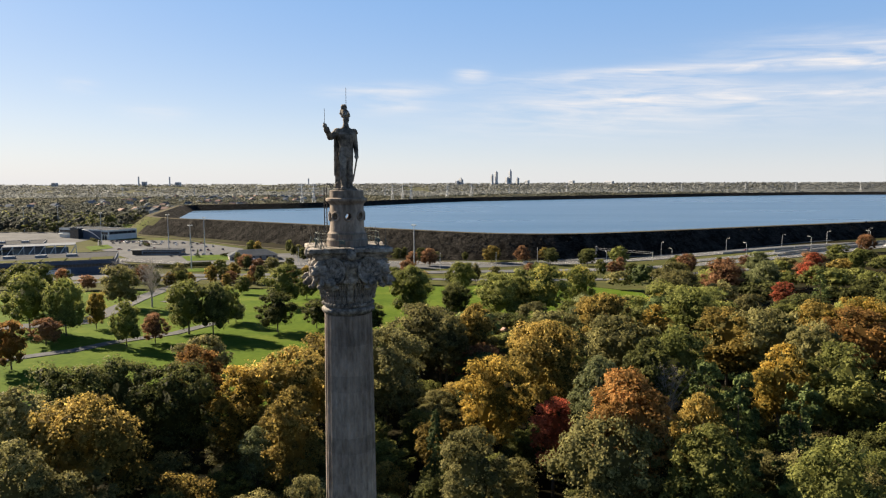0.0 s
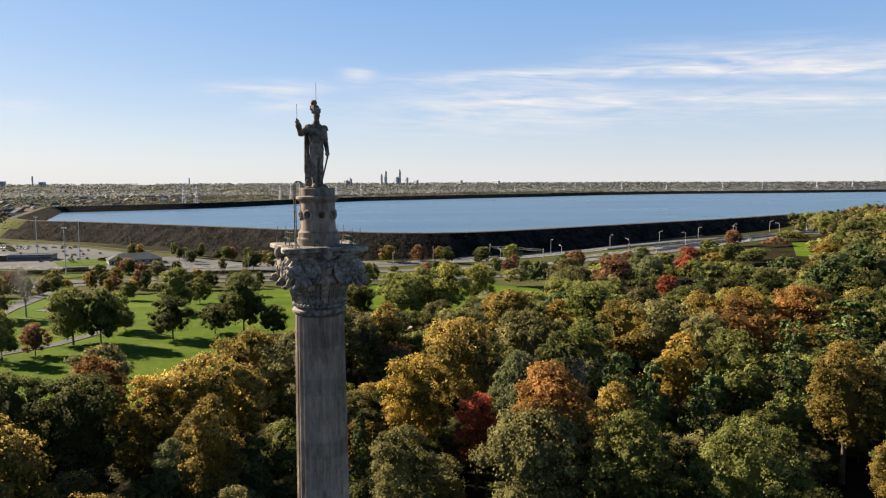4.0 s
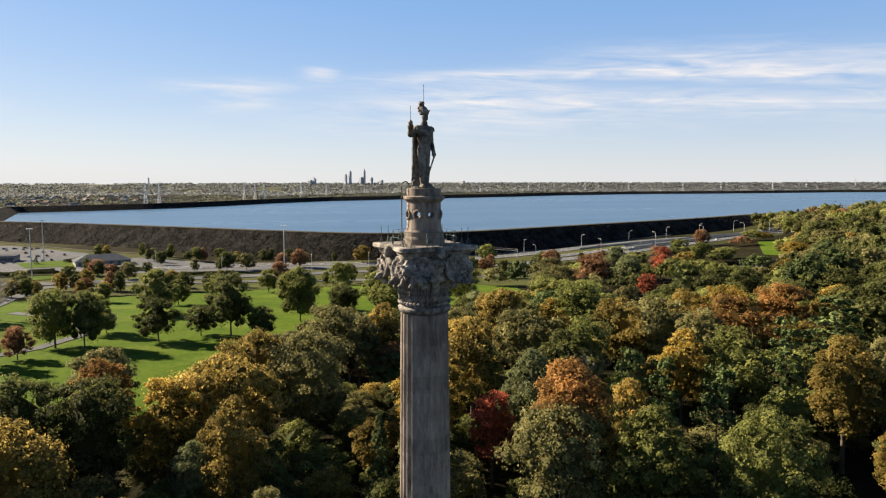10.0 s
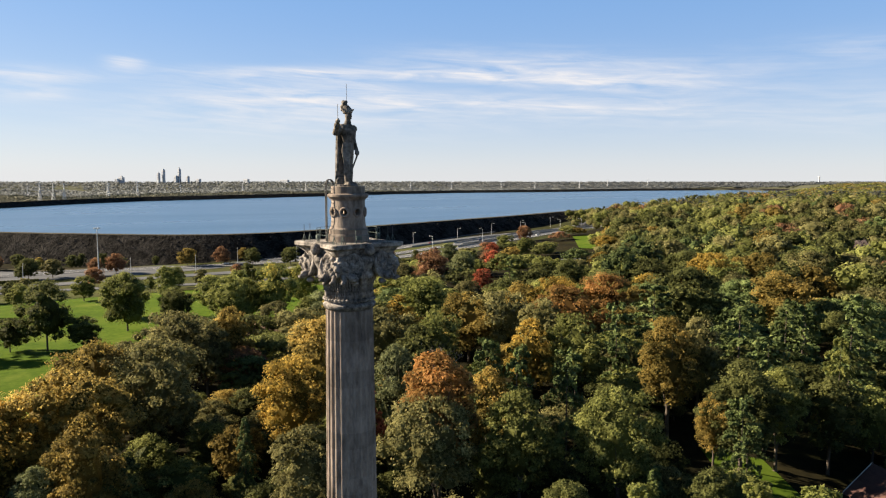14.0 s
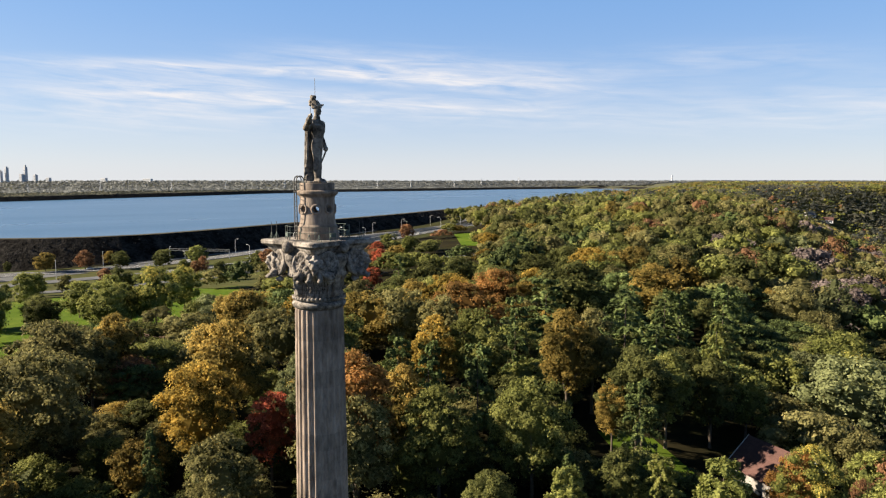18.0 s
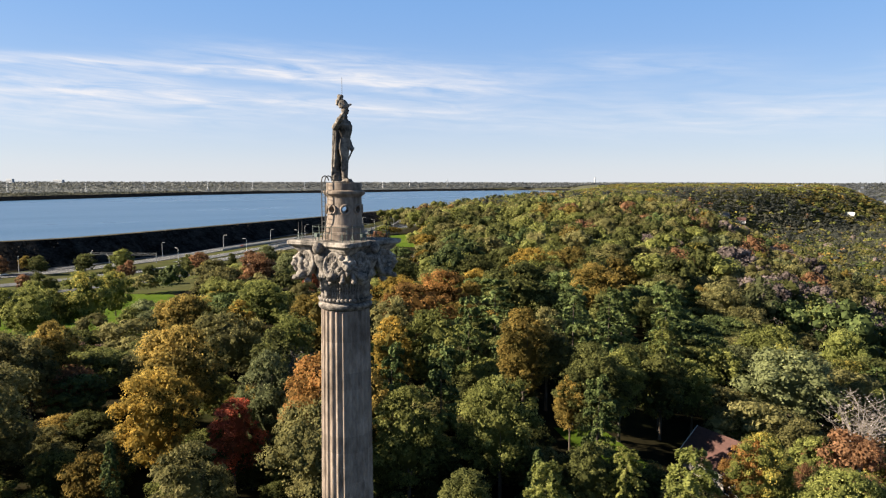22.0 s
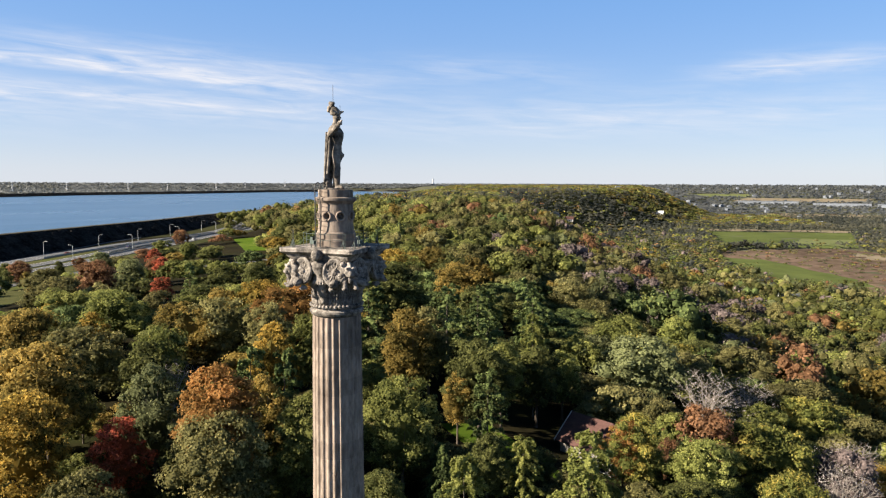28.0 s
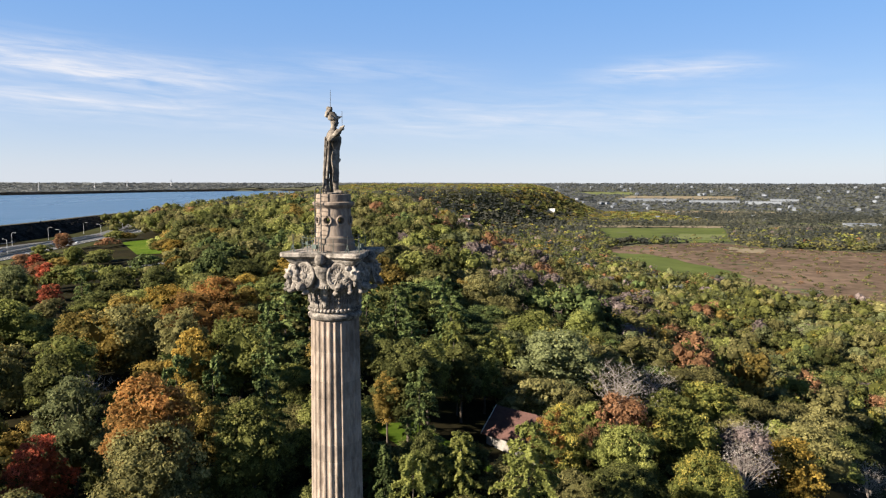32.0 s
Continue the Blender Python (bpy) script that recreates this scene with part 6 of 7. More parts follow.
def prism_part(name, parent, mat, outline, y0, y1, label=""):
    """A shape in the x-z plane pushed from y0 to y1."""
    n = len(outline)
    verts = [(x, y0, z) for x, z in outline] + [(x, y1, z) for x, z in outline]
    faces = [tuple(range(n)), tuple(reversed(range(n, 2 * n)))] + [(k, k + n, (k + 1) % n + n, (k + 1) % n) for k in range(n)]
    bm = bmesh.new()
    vs = [bm.verts.new(v) for v in verts]
    for f in faces:
        bm.faces.new([vs[i] for i in f])
    bmesh.ops.recalc_face_normals(bm, faces=bm.faces)
    return part(name, bm, mat, parent, label)


def rods(name, parent, mat, pairs, radius, label="", sides=6):
    verts, faces = [], []
    for a, b in pairs:
        stick(verts, faces, a, b, radius, radius, sides)
    return part_mesh(name, mesh_of(name, verts, faces, mat), parent, label)


STEEL = material("galvanised_steel", (0.26, 0.27, 0.28), (0.38, 0.39, 0.40), 0.5, 4.0, 0.1, metal=0.6)
POLE = material("pale_galvanised_pole", (0.42, 0.43, 0.44), (0.55, 0.56, 0.57), 0.55, 2.0, 0.05)
DARK_METAL = material("dark_metal", (0.05, 0.05, 0.05), (0.10, 0.10, 0.10), 0.55, 6.0, 0.1, metal=0.5)
GREEN_METAL = material("copper_green_metal", (0.055, 0.075, 0.068), (0.12, 0.15, 0.138), 0.7, 6.0, 0.2, metal=0.3)
WHITE = material("white_paint", (0.50, 0.50, 0.49), (0.66, 0.66, 0.65), 0.6, 2.0, 0.05)
BLUE_WALL = material("blue_grey_cladding", (0.040, 0.055, 0.085), (0.075, 0.095, 0.14), 0.6, 0.8, 0.1)
PALE_WALL = material("pale_cladding", (0.14, 0.16, 0.19), (0.22, 0.24, 0.275), 0.9, 0.6, 0.1, spec=0.04)
DARK_GLASS = material("tinted_glazing", (0.012, 0.016, 0.022), (0.03, 0.036, 0.045), 0.12, 0.5, 0.0, spec=0.6)
GREY_ROOF = material("flat_roof_felt", (0.045, 0.05, 0.058), (0.085, 0.09, 0.10), 0.95, 0.5, 0.2, spec=0.02)
GREEN_ROOF = material("planted_roof", (0.045, 0.058, 0.018), (0.095, 0.090, 0.032), 0.95, 0.8, 0.6, spec=0.02)
SHINGLE = material("brown_shingles", (0.060, 0.031, 0.027), (0.112, 0.058, 0.050), 0.9, 3.0, 0.5, stretch=(1, 1, 3))
PINK_SHINGLE = material("faded_red_shingles", (0.20, 0.125, 0.10), (0.31, 0.20, 0.165), 0.9, 2.0, 0.4)
SLATE = material("grey_blue_roof", (0.08, 0.092, 0.105), (0.14, 0.152, 0.165), 0.9, 1.0, 0.2, spec=0.03)
BRICK = material("grey_masonry", (0.20, 0.185, 0.17), (0.33, 0.31, 0.29), 0.9, 2.0, 0.4)
TYRE = material("tyre_rubber", (0.012, 0.012, 0.012), (0.025, 0.025, 0.025), 0.9, 4.0, 0.0)
# blue-grey tint puts the haze of distance into the concrete colour
HAZE_WALL = material("hazed_tower_concrete", (0.38, 0.40, 0.44), (0.48, 0.50, 0.53), 0.9, 0.02, 0.0)


# fittings on the column head
def build_fittings():
    rail = tagged(new("railing"), "thin green metal railing round the top of the capital", "railing")
    rail.location = (0, 0, 47.4)
    posts = 14
    ring = [bearing_xy(ABACUS_TURN + 360 / posts * k, 1.95) for k in range(posts)]
    for k, (x, y) in enumerate(ring):
        rods("post", rail, GREEN_METAL, [((x, y, 0), (x, y, 0.82))], 0.017)
    for h in (0.45, 0.82):
        for k in range(posts):
            rods("bar", rail, GREEN_METAL, [((*ring[k], h), (*ring[(k + 1) % posts], h))], 0.012)
    ladder = tagged(new("ladder"), "dark steel ladder with a hooped top against the pedestal", "ladder")
    b = 282
    side = Vector((math.cos(radians(b)), -math.sin(radians(b)), 0))
    out = Vector((*bearing_xy(b, 1.0), 0))
    for s in (-0.24, 0.24):
        foot, head = out * 1.36 + side * s + Vector((0, 0, 47.4)), out * 1.36 + side * s + Vector((0, 0, 50.95))
        arch = [head + out * (-0.16 * (1 - math.cos(t))) * 1.4 + Vector((0, 0, 0.26 * math.sin(t))) for t in [math.pi * i / 6 for i in range(7)]]
        path = [foot, head] + arch[1:]
        rods("rail", ladder, DARK_METAL, list(zip(path, path[1:])), 0.035)
    for k in range(12):
        p = out * 1.36 + Vector((0, 0, 47.65 + 0.29 * k))
        rods("rung", ladder, DARK_METAL, [(p - side * 0.24, p + side * 0.24)], 0.018)
    # thin lightning rods
    for x, y, z0, z1, words in ((0.05, 0.16, 55.75, 57.05, "thin lightning rod above the statue's plume"), (*bearing_xy(220.3, 1.72), 54.72, 55.62, "thin lightning rod on the raised stone fist")):
        rod = tagged(new("lightning_rod"), words, "rod")
        rods("needle", rod, DARK_METAL, [((x, y, z0), (x, y, z1))], 0.014)
    for k in range(4):
        for d in (-16, 16):
            b = ABACUS_TURN + 90 * k + d * 0.4
            x, y = bearing_xy(b, 2.75 if d < 0 else 2.55)
            spike = tagged(new("air_terminal"), "small braced lightning spike standing on the abacus", "rod", "spikes on the abacus")
            rods("needle", spike, DARK_METAL, [((x, y, 47.4), (x, y, 48.45))], 0.016)
            rods("brace", spike, GREEN_METAL, [((x + 0.16 * math.cos(t), y + 0.16 * math.sin(t), 47.4), (x, y, 47.85)) for t in (0, 2.1, 4.2)], 0.018)
    for k in range(4):
        b = ABACUS_TURN + 45 + 90 * k + 14
        x, y = bearing_xy(b, 1.95)
        flood = tagged(new("floodlight"), "small green metal floodlight standing behind the railing", "floodlight", "floodlights on the capital")
        flood.matrix_world = pose(x, y, 47.4, rz=-b)
        rods("stand", flood, GREEN_METAL, [((-0.15, 0, 0), (-0.15, 0, 0.32))], 0.025)
        rods("stand", flood, GREEN_METAL, [((0.15, 0, 0), (0.15, 0, 0.32))], 0.025)
        head = box_part("lamp_head", flood, GREEN_METAL, (-0.16, 0.16, -0.1, 0.1, 0.22, 0.44))
        box_part("lens", head, DARK_GLASS, (-0.13, 0.13, -0.115, -0.1, 0.25, 0.41))


build_fittings()


def flat_block(words, origin, turn, width, depth, height, wall, roof, bands, category="building", parapet=0.5):
    """A flat-roofed block: walls, roof slab, parapets and bands of windows on its front (y = 0) and sides."""
    root = tagged(new("building"), words, category)
    z = min(ground_z(*origin), ground_z(origin[0] + width * math.cos(radians(turn)), origin[1] + width * math.sin(radians(turn)))) - 0.3
    root.matrix_world = pose(origin[0], origin[1], z, rz=turn)
    box_part("wall", root, wall, (0, width, 0, depth, 0, height))
    box_part("roof", root, roof, (0.3, width - 0.3, 0.3, depth - 0.3, height, height + 0.15))
    for dims in ((0, width, -0.15, 0.25), (0, width, depth - 0.25, depth + 0.15), (-0.15, 0.25, 0, depth), (width - 0.25, width + 0.15, 0, depth)):
        box_part("parapet", root, wall, (*dims, height, height + parapet))
    for z0, z1, count in bands:
        step = (width - 2) / count
        for k in range(count):
            x0, x1 = 1 + k * step + 0.15, 1 + (k + 1) * step - 0.15
            pane = box_part("window", root, DARK_GLASS, (x0, x1, -0.08, 0.05, z0, z1))
            box_part("sill", pane, PALE_WALL, (x0 - 0.1, x1 + 0.1, -0.22, 0.05, z0 - 0.16, z0 - 0.01))
            box_part("mullion", pane, PALE_WALL, ((x0 + x1) / 2 - 0.06, (x0 + x1) / 2 + 0.06, -0.14, 0.04, z0, z1))
        side = max(2, int(count * depth / width * 0.8))
        step = (depth - 2) / side
        for k in range(side):
            box_part("window", root, DARK_GLASS, (width - 0.05, width + 0.08, 1 + k * step + 0.15, 1 + (k + 1) * step - 0.15, z0, z1))
    return root


def build_west_buildings():
    front = flat_block("long low blue-grey building with a planted roof", (-318, 418), 19.5, 124, 62, 9.5, BLUE_WALL, GREY_ROOF, [(5.2, 7.2, 26)])
    for k in range(8):
        box_part("planting", front, GREEN_ROOF, (1 + 15.3 * k, 15.5 + 15.3 * k, 1.0, 17 + 3 * (k % 3), 9.66, 10.0 + 0.1 * (k % 2)))
    box_part("base_panel", front, WHITE, (52, 96, -0.45, -0.1, 0.4, 3.9), "pale panelled lower wall")
    for k in range(5):
        box_part("roof_unit", front, PALE_WALL, (10 + 20 * k, 17 + 20 * k, 34, 41, 9.66, 11.4))
    back = flat_block("low blue-grey office building with a window band", (-402, 575), 22, 84, 46, 9, BLUE_WALL, GREY_ROOF, [(2.2, 4.6, 12), (6.0, 7.8, 18)])
    for k in range(4):
        box_part("roof_unit", back, PALE_WALL, (8 + 19 * k, 14 + 19 * k, 18, 25, 9.16, 10.8))
    frame = tagged(new("canopy"), "white steel canopy frame with slanted posts", "canopy")
    frame.matrix_world = pose(-338, 566, ground_z(-330, 570), rz=25)
    box_part("canopy_roof", frame, PALE_WALL, (0, 56, 0, 26, 8.6, 9.2))
    box_part("screen", frame, PALE_WALL, (8, 50, 12, 13, 0, 6.5))
    for k in range(8):
        rods("post", frame, WHITE, [((k * 8, 0, 0), (k * 8, 0, 8.6))], 0.32)
        rods("strut", frame, WHITE, [((k * 8 - 6, -12, 0), (k * 8, 0, 8.8))], 0.35)
    hall = flat_block("white and blue office hall with arched window bays", (-402, 800), -33, 92, 36, 11, WHITE, GREY_ROOF, [(6.5, 9.5, 22)])
    for k in range(9):
        x = 54 + 4.1 * k
        arch = [(x - 1.6, 0.2), (x + 1.6, 0.2)] + [(x + 1.6 * math.cos(t), 4.2 + 1.6 * math.sin(t)) for t in [math.pi * i / 8 for i in range(9)]]
        prism_part("arch_window", hall, DARK_GLASS, arch, -0.12, 0.05)
    box_part("facade_panel", hall, BLUE_WALL, (46, 80, -0.35, 0, 0.3, 10.2), "blue glazed facade panel")
    for k in range(4):
        box_part("awning", hall, WHITE, (2 + 7 * k, 8 + 7 * k, -3.5, -0.1, 4.6, 5.0))
    box_part("entrance", hall, DARK_GLASS, (30, 46, -6, 0.1, 0, 12.5))
    box_part("sign_panel", hall, DARK_METAL, (32, 44, -6.4, -6, 11.0, 13.5))
    verts, faces = [], []
    pts = [Vector((48 + 32 * u, -3, 11 - 9 * u * u)) for u in [i / 10 for i in range(11)]]
    for a, b in zip(pts, pts[1:]):
        stick(verts, faces, a, b, 0.4, 0.4, 6)
    part_mesh("arched_brace", mesh_of("arched_brace", verts, faces, WHITE), hall)
    kiosk = flat_block("small dark bus shelter building in the car park", (-226, 578), -2, 34, 12, 5, PALE_WALL, GREY_ROOF, [(1.6, 3.4, 8)], parapet=0.3)
    box_part("glazed_end", kiosk, DARK_GLASS, (-9, 0, 2, 10, 0, 4.4))
    box_part("roof_edge", kiosk, DARK_METAL, (-10, 34.4, -0.6, 12.6, 4.6, 5.0))
    hip_house("visitor building with a wide grey-blue hipped roof", (-122, 541), 18, 38, 20, 4, 4.4, BRICK, SLATE)
    hip_house("park pavilion with a faded red hipped roof", (43, 172), -20, 17, 13, 4.0, 4.0, BRICK, PINK_SHINGLE)


def hip_house(words, at, turn, width, depth, wall_h, roof_h, wall, roof, over=1.0):
    root = tagged(new("house"), words, "building")
    root.matrix_world = pose(at[0], at[1], ground_z(*at) - 0.3, rz=turn)
    w, d = width / 2, depth / 2
    box_part("wall", root, wall, (-w, w, -d, d, 0, wall_h))
    ridge = max(0.5, w - d * 0.85)
    verts = [(-w - over, -d - over, 0), (w + over, -d - over, 0), (w + over, d + over, 0), (-w - over, d + over, 0), (-ridge, 0, roof_h), (ridge, 0, roof_h)]
    verts = [(x, y, z + wall_h) for x, y, z in verts]
    part_mesh("roof", mesh_of("roof", verts, [(0, 1, 5, 4), (1, 2, 5), (2, 3, 4, 5), (3, 0, 4), (3, 2, 1, 0)], roof), root)
    for k in range(max(2, int(width // 5))):
        x = -w + (k + 0.5) * width / max(2, int(width // 5))
        for y in (-d, d):
            pane = box_part("window", root, DARK_GLASS, (x - 0.9, x + 0.9, y - 0.06, y + 0.06, 1.0, wall_h - 0.7))
            box_part("sill", pane, WHITE, (x - 1.0, x + 1.0, y - 0.14, y + 0.14, 0.86, 0.99))
    box_part("door", root, WHITE, (-0.6, 0.6, -d - 0.08, -d + 0.02, 0, 2.1))
    return root


def gable_house(words, at, turn, width, length, wall_h, roof_h, wall, roof, trim=None, z=None, over=0.8):
    """A house with its ridge along y."""
    root = tagged(new("house"), words, "house")
    root.matrix_world = pose(at[0], at[1], ground_z(*at) - 0.3 if z is None else z, rz=turn)
    w, d = width / 2, length / 2
    prism_part("wall", root, wall, [(-w, 0), (w, 0), (w, wall_h), (0, wall_h + roof_h - 0.15), (-w, wall_h)], -d, d)
    slope = roof_h / w
    for s in (-1, 1):
        outline = [(0, wall_h + roof_h), (s * (w + over), wall_h - over * slope), (s * (w + over), wall_h - over * slope + 0.25), (0, wall_h + roof_h + 0.28)]
        prism_part("roof", root, roof, outline, -d - over, d + over)
        if trim:
            outline = [(0, wall_h + roof_h - 0.1), (s * (w + over), wall_h - over * slope - 0.1), (s * (w + over), wall_h - over * slope + 0.3), (0, wall_h + roof_h + 0.34)]
            for y in (-d - over - 0.15, d + over):
                prism_part("barge_board", root, trim, outline, y, y + 0.15)
    for k in range(3):
        y = -d + (k + 0.5) * length / 3
        for x in (-w, w):
            pane = box_part("window", root, DARK_GLASS, (x - 0.06, x + 0.06, y - 0.7, y + 0.7, 1.0, min(2.4, wall_h - 0.3)))
            box_part("sill", pane, WHITE, (x - 0.14, x + 0.14, y - 0.8, y + 0.8, 0.86, 0.99))
    box_part("door", root, DARK_METAL, (-0.55, 0.55, -d - 0.06, -d + 0.02, 0, 2.1))
    return root


build_west_buildings()
gable_house("park hall with a large brown shingled roof and white gable trim", (102.4, 15.6), -17.5, 9.6, 12.6, 5.2, 4.0, BRICK, SHINGLE, WHITE, z=-6.5)
for x, y, turn, words, roof in ((1619, 588, 20, "large country house with a red-brown roof", SHINGLE), (2445, 708, 40, "white farmhouse among the trees", SLATE), (2257, 515, 10, "long white farm building", WHITE),
                                (2716, 521, 70, "white house near the woods", SLATE), (841, 32, 30, "white cottage among trees below the slope", SLATE), (637, 42, 55, "grey house below the wooded slope", SLATE),
                                (1590, 615, 70, "cream country cottage beside the vineyard", SLATE)):
    gable_house(words, (x, y), turn, 16, 24, 7, 6, WHITE, roof)


def hedge(a, b, height, words):
    """A clipped hedge between two points: a leafy ridge on a woody core."""
    rng = np.random.default_rng(int(abs(a[0])))
    a, b = np.array(a, float), np.array(b, float)
    n = int(math.dist(a, b) * 90)
    u, w = rng.uniform(0, 1, (n, 1)), rng.uniform(0, math.pi, n)
    side = np.array([-(b - a)[1], (b - a)[0]]) / math.dist(a, b)
    flat = a + (b - a) * u + side * (np.cos(w) * height * 0.55)[:, None]
    base = min(ground_z(*a), ground_z(*b))
    spots = np.column_stack([flat, base + height * (0.15 + 0.85 * np.sin(w) ** 0.5) * rng.uniform(0.85, 1.08, n)])
    out = np.column_stack([side[0] * np.cos(w), side[1] * np.cos(w), np.sin(w)])
    root = tagged(new("hedge"), words, "hedge", "hedges by the car park")
    part_mesh("foliage", tris_mesh("foliage", leaf_cards(rng, spots, out, 0.55), LEAVES["dark"]), root)
    rods("stem", root, BARK, [((*(a + (b - a) * k / 6), base - 0.2), (*(a + (b - a) * k / 6), base + height * 0.8)) for k in range(7)], 0.08, sides=5)


for a, b in (((-183, 482), (-164, 481)), ((-162, 485), (-138, 483)), ((-152, 558), (-134, 576)), ((-214, 474), (-192, 446)), ((-120, 500), (-84, 487)), ((-60, 448), (-22, 447)), ((-212, 488), (-186, 483)), ((-182, 482), (-156, 477)), ((-160, 494), (-144, 497)), ((-262, 682), (-250, 663)), ((-346, 754), (-330, 730))):
    hedge(a, b, 2.8, "dark green clipped hedge beside the paved lot")


def high_mast():
    root = tagged(new("light_mast"), "tall galvanised lighting mast with a ring of lamps", "light mast", "lighting masts by the highway")
    verts, faces = [], []
    limb(verts, faces, (0, 0, 0), (0, 0, 33), 0.42, 0.2, 8)
    part_mesh("pole", mesh_of("pole", verts, faces, POLE), root)
    for k in range(6):
        a = math.pi * k / 3
        x, y = 1.5 * math.cos(a), 1.5 * math.sin(a)
        arm = rods("arm", root, POLE, [((0, 0, 32.4), (x, y, 32.8))], 0.09)
        verts, faces = [], []
        tube(verts, faces, [(x, y, 32.4, 0.55, 0.55), (x, y, 32.8, 0.5, 0.5), (x, y, 33.0, 0.2, 0.2)], 8)
        head = part_mesh("lamp_head", mesh_of("lamp_head", verts, faces, WHITE), root)
        verts, faces = [], []
        tube(verts, faces, [(x, y, 32.3, 0.42, 0.42), (x, y, 32.42, 0.46, 0.46)], 8)
        part_mesh("lens", mesh_of("lens", verts, faces, DARK_GLASS), head, "dark glass lens")
    return root


def street_lamp():
    root = tagged(new("street_lamp"), "grey steel street lamp with a single curved arm", "street lamp", "street lamps along the highway")
    verts, faces = [], []
    limb(verts, faces, (0, 0, 0), (0, 0, 11.5), 0.2, 0.12, 6)
    part_mesh("pole", mesh_of("pole", verts, faces, POLE), root)
    rods("arm", root, POLE, [((0, 0, 11.4), (0.8, 0, 12.1)), ((0.8, 0, 12.1), (2.8, 0, 12.4))], 0.09)
    verts, faces = [], []
    ball(verts, faces, (3.3, 0, 12.35), 0.75, 0.26, 0.16, 6)
    head = part_mesh("lamp_head", mesh_of("lamp_head", verts, faces, POLE), root)
    box_part("lens", head, WHITE, (2.9, 3.8, -0.16, 0.16, 12.17, 12.24), "pale glass lens")
    box_part("base_plate", root, POLE, (-0.35, 0.35, -0.35, 0.35, 0, 0.15))
    return root


mast = high_mast()
mast.matrix_world = pose(11.5, 451, ground_z(11.5, 451))
for x, y in ((-151, 470), (-173, 584), (-224, 643), (-312, 701), (-474, 948), (-498, 906)):
    copy_thing(mast, pose(x, y, ground_z(x, y)))
post = street_lamp()
post.matrix_world = pose(70, 446, ground_z(70, 446), rz=80)
for x, y, turn in ((109, 493, -100), (156, 494, -95), (214, 508, -80), (279, 530, -75), (338, 548, -70), (393, 570, -68), (453, 600, -62), (200, 450, 100), (262, 462, 105), (322, 478, 108), (383, 497, 112),
                   (445, 520, 118), (510, 562, 125), (30, 448, 85), (-30, 446, 85), (520, 630, -60), (585, 662, -58), (150, 445, 90), (-80, 515, -90), (590, 612, 125)):
    copy_thing(post, pose(x, y, ground_z(x, y), rz=turn))


def build_gantry():
    root = tagged(new("sign_gantry"), "grey steel sign gantry spanning the highway", "gantry")
    z = ground_z(175, 500)
    for x, y in ((163, 516), (196, 478)):
        rods("post", root, STEEL, [((x, y, z), (x, y, z + 8.2))], 0.24)
    a, b = Vector((163, 516, z + 8)), Vector((196, 478, z + 8))
    rods("truss_chord", root, STEEL, [(a, b), (a - Vector((0, 0, 1.4)), b - Vector((0, 0, 1.4)))], 0.13)
    rods("truss_web", root, STEEL, [(a.lerp(b, k / 10) - Vector((0, 0, 1.4 * (k % 2))), a.lerp(b, (k + 1) / 10) - Vector((0, 0, 1.4 * ((k + 1) % 2)))) for k in range(10)], 0.07)


build_gantry()


def guard_rail(line, shift, words):
    """A steel guard rail on posts beside a road."""
    root = tagged(new("guard_rail"), words, "guard rail")
    pts = []
    for p, q in zip(line, line[1:]):
        n = max(1, int(math.dist(p, q) / 12))
        w = (Vector(q) - Vector(p)).normalized()
        side = Vector((w.y, -w.x)) * shift
        for i in range(n):
            c = Vector(p).lerp(Vector(q), i / n) + side
            pts.append(Vector((c.x, c.y, ground_z(c.x, c.y) + 1.2)))
    rods("rail", root, STEEL, list(zip(pts, pts[1:])), 0.16, sides=4)
    for p in pts:
        rods("post", root, STEEL, [(p - Vector((0, 0, 1.4)), p)], 0.1, sides=4)


guard_rail(HIGHWAY_NORTH[8:], -7.5, "galvanised guard rail on the far side of the highway")
guard_rail(HIGHWAY_MIDDLE, 7.0, "galvanised guard rail between the carriageways")
guard_rail(DYKE_ROAD, -4.6, "galvanised guard rail along the service road")


def concrete_barrier(line, width, shift, words):
    """A row of cast concrete barrier blocks along one edge of a road."""
    root = tagged(new("road_barrier"), words, "road barrier")
    for p, q in zip(line, line[1:]):
        n = max(1, int(math.dist(p, q) / 9))
        w = (Vector(q) - Vector(p)).normalized()
        side = Vector((w.y, -w.x))
        for i in range(n):
            ends = []
            for u in (i / n, (i + 0.985) / n):
                c = Vector(p).lerp(Vector(q), u)
                z = max(ground_z(*(c + s * side * width / 2)) for s in (-1, 0, 1)) + 0.4
                ends.append([(*(c + side * (shift + s)), z + h) for s, h in ((-0.4, 0), (0.4, 0), (0.28, 0.35), (0.14, 1.25), (-0.14, 1.25), (-0.28, 0.35))])
            verts = ends[0] + ends[1]
            faces = [tuple(range(5, -1, -1)), tuple(range(6, 12))] + [(k, (k + 1) % 6, 6 + (k + 1) % 6, 6 + k) for k in range(6)]
            part_mesh("block", mesh_of("block", verts, faces, CONCRETE), root)


for line, width, shift in ((HIGHWAY_NORTH[9:], 17, 8.0), (HIGHWAY_MIDDLE[1:], 12, -5.5), (HIGHWAY_MIDDLE[1:], 12, 5.5), (HIGHWAY_SOUTH[7:], 13, -6.0)):
    concrete_barrier(line, width, shift, "pale cast concrete barrier along the highway edge")


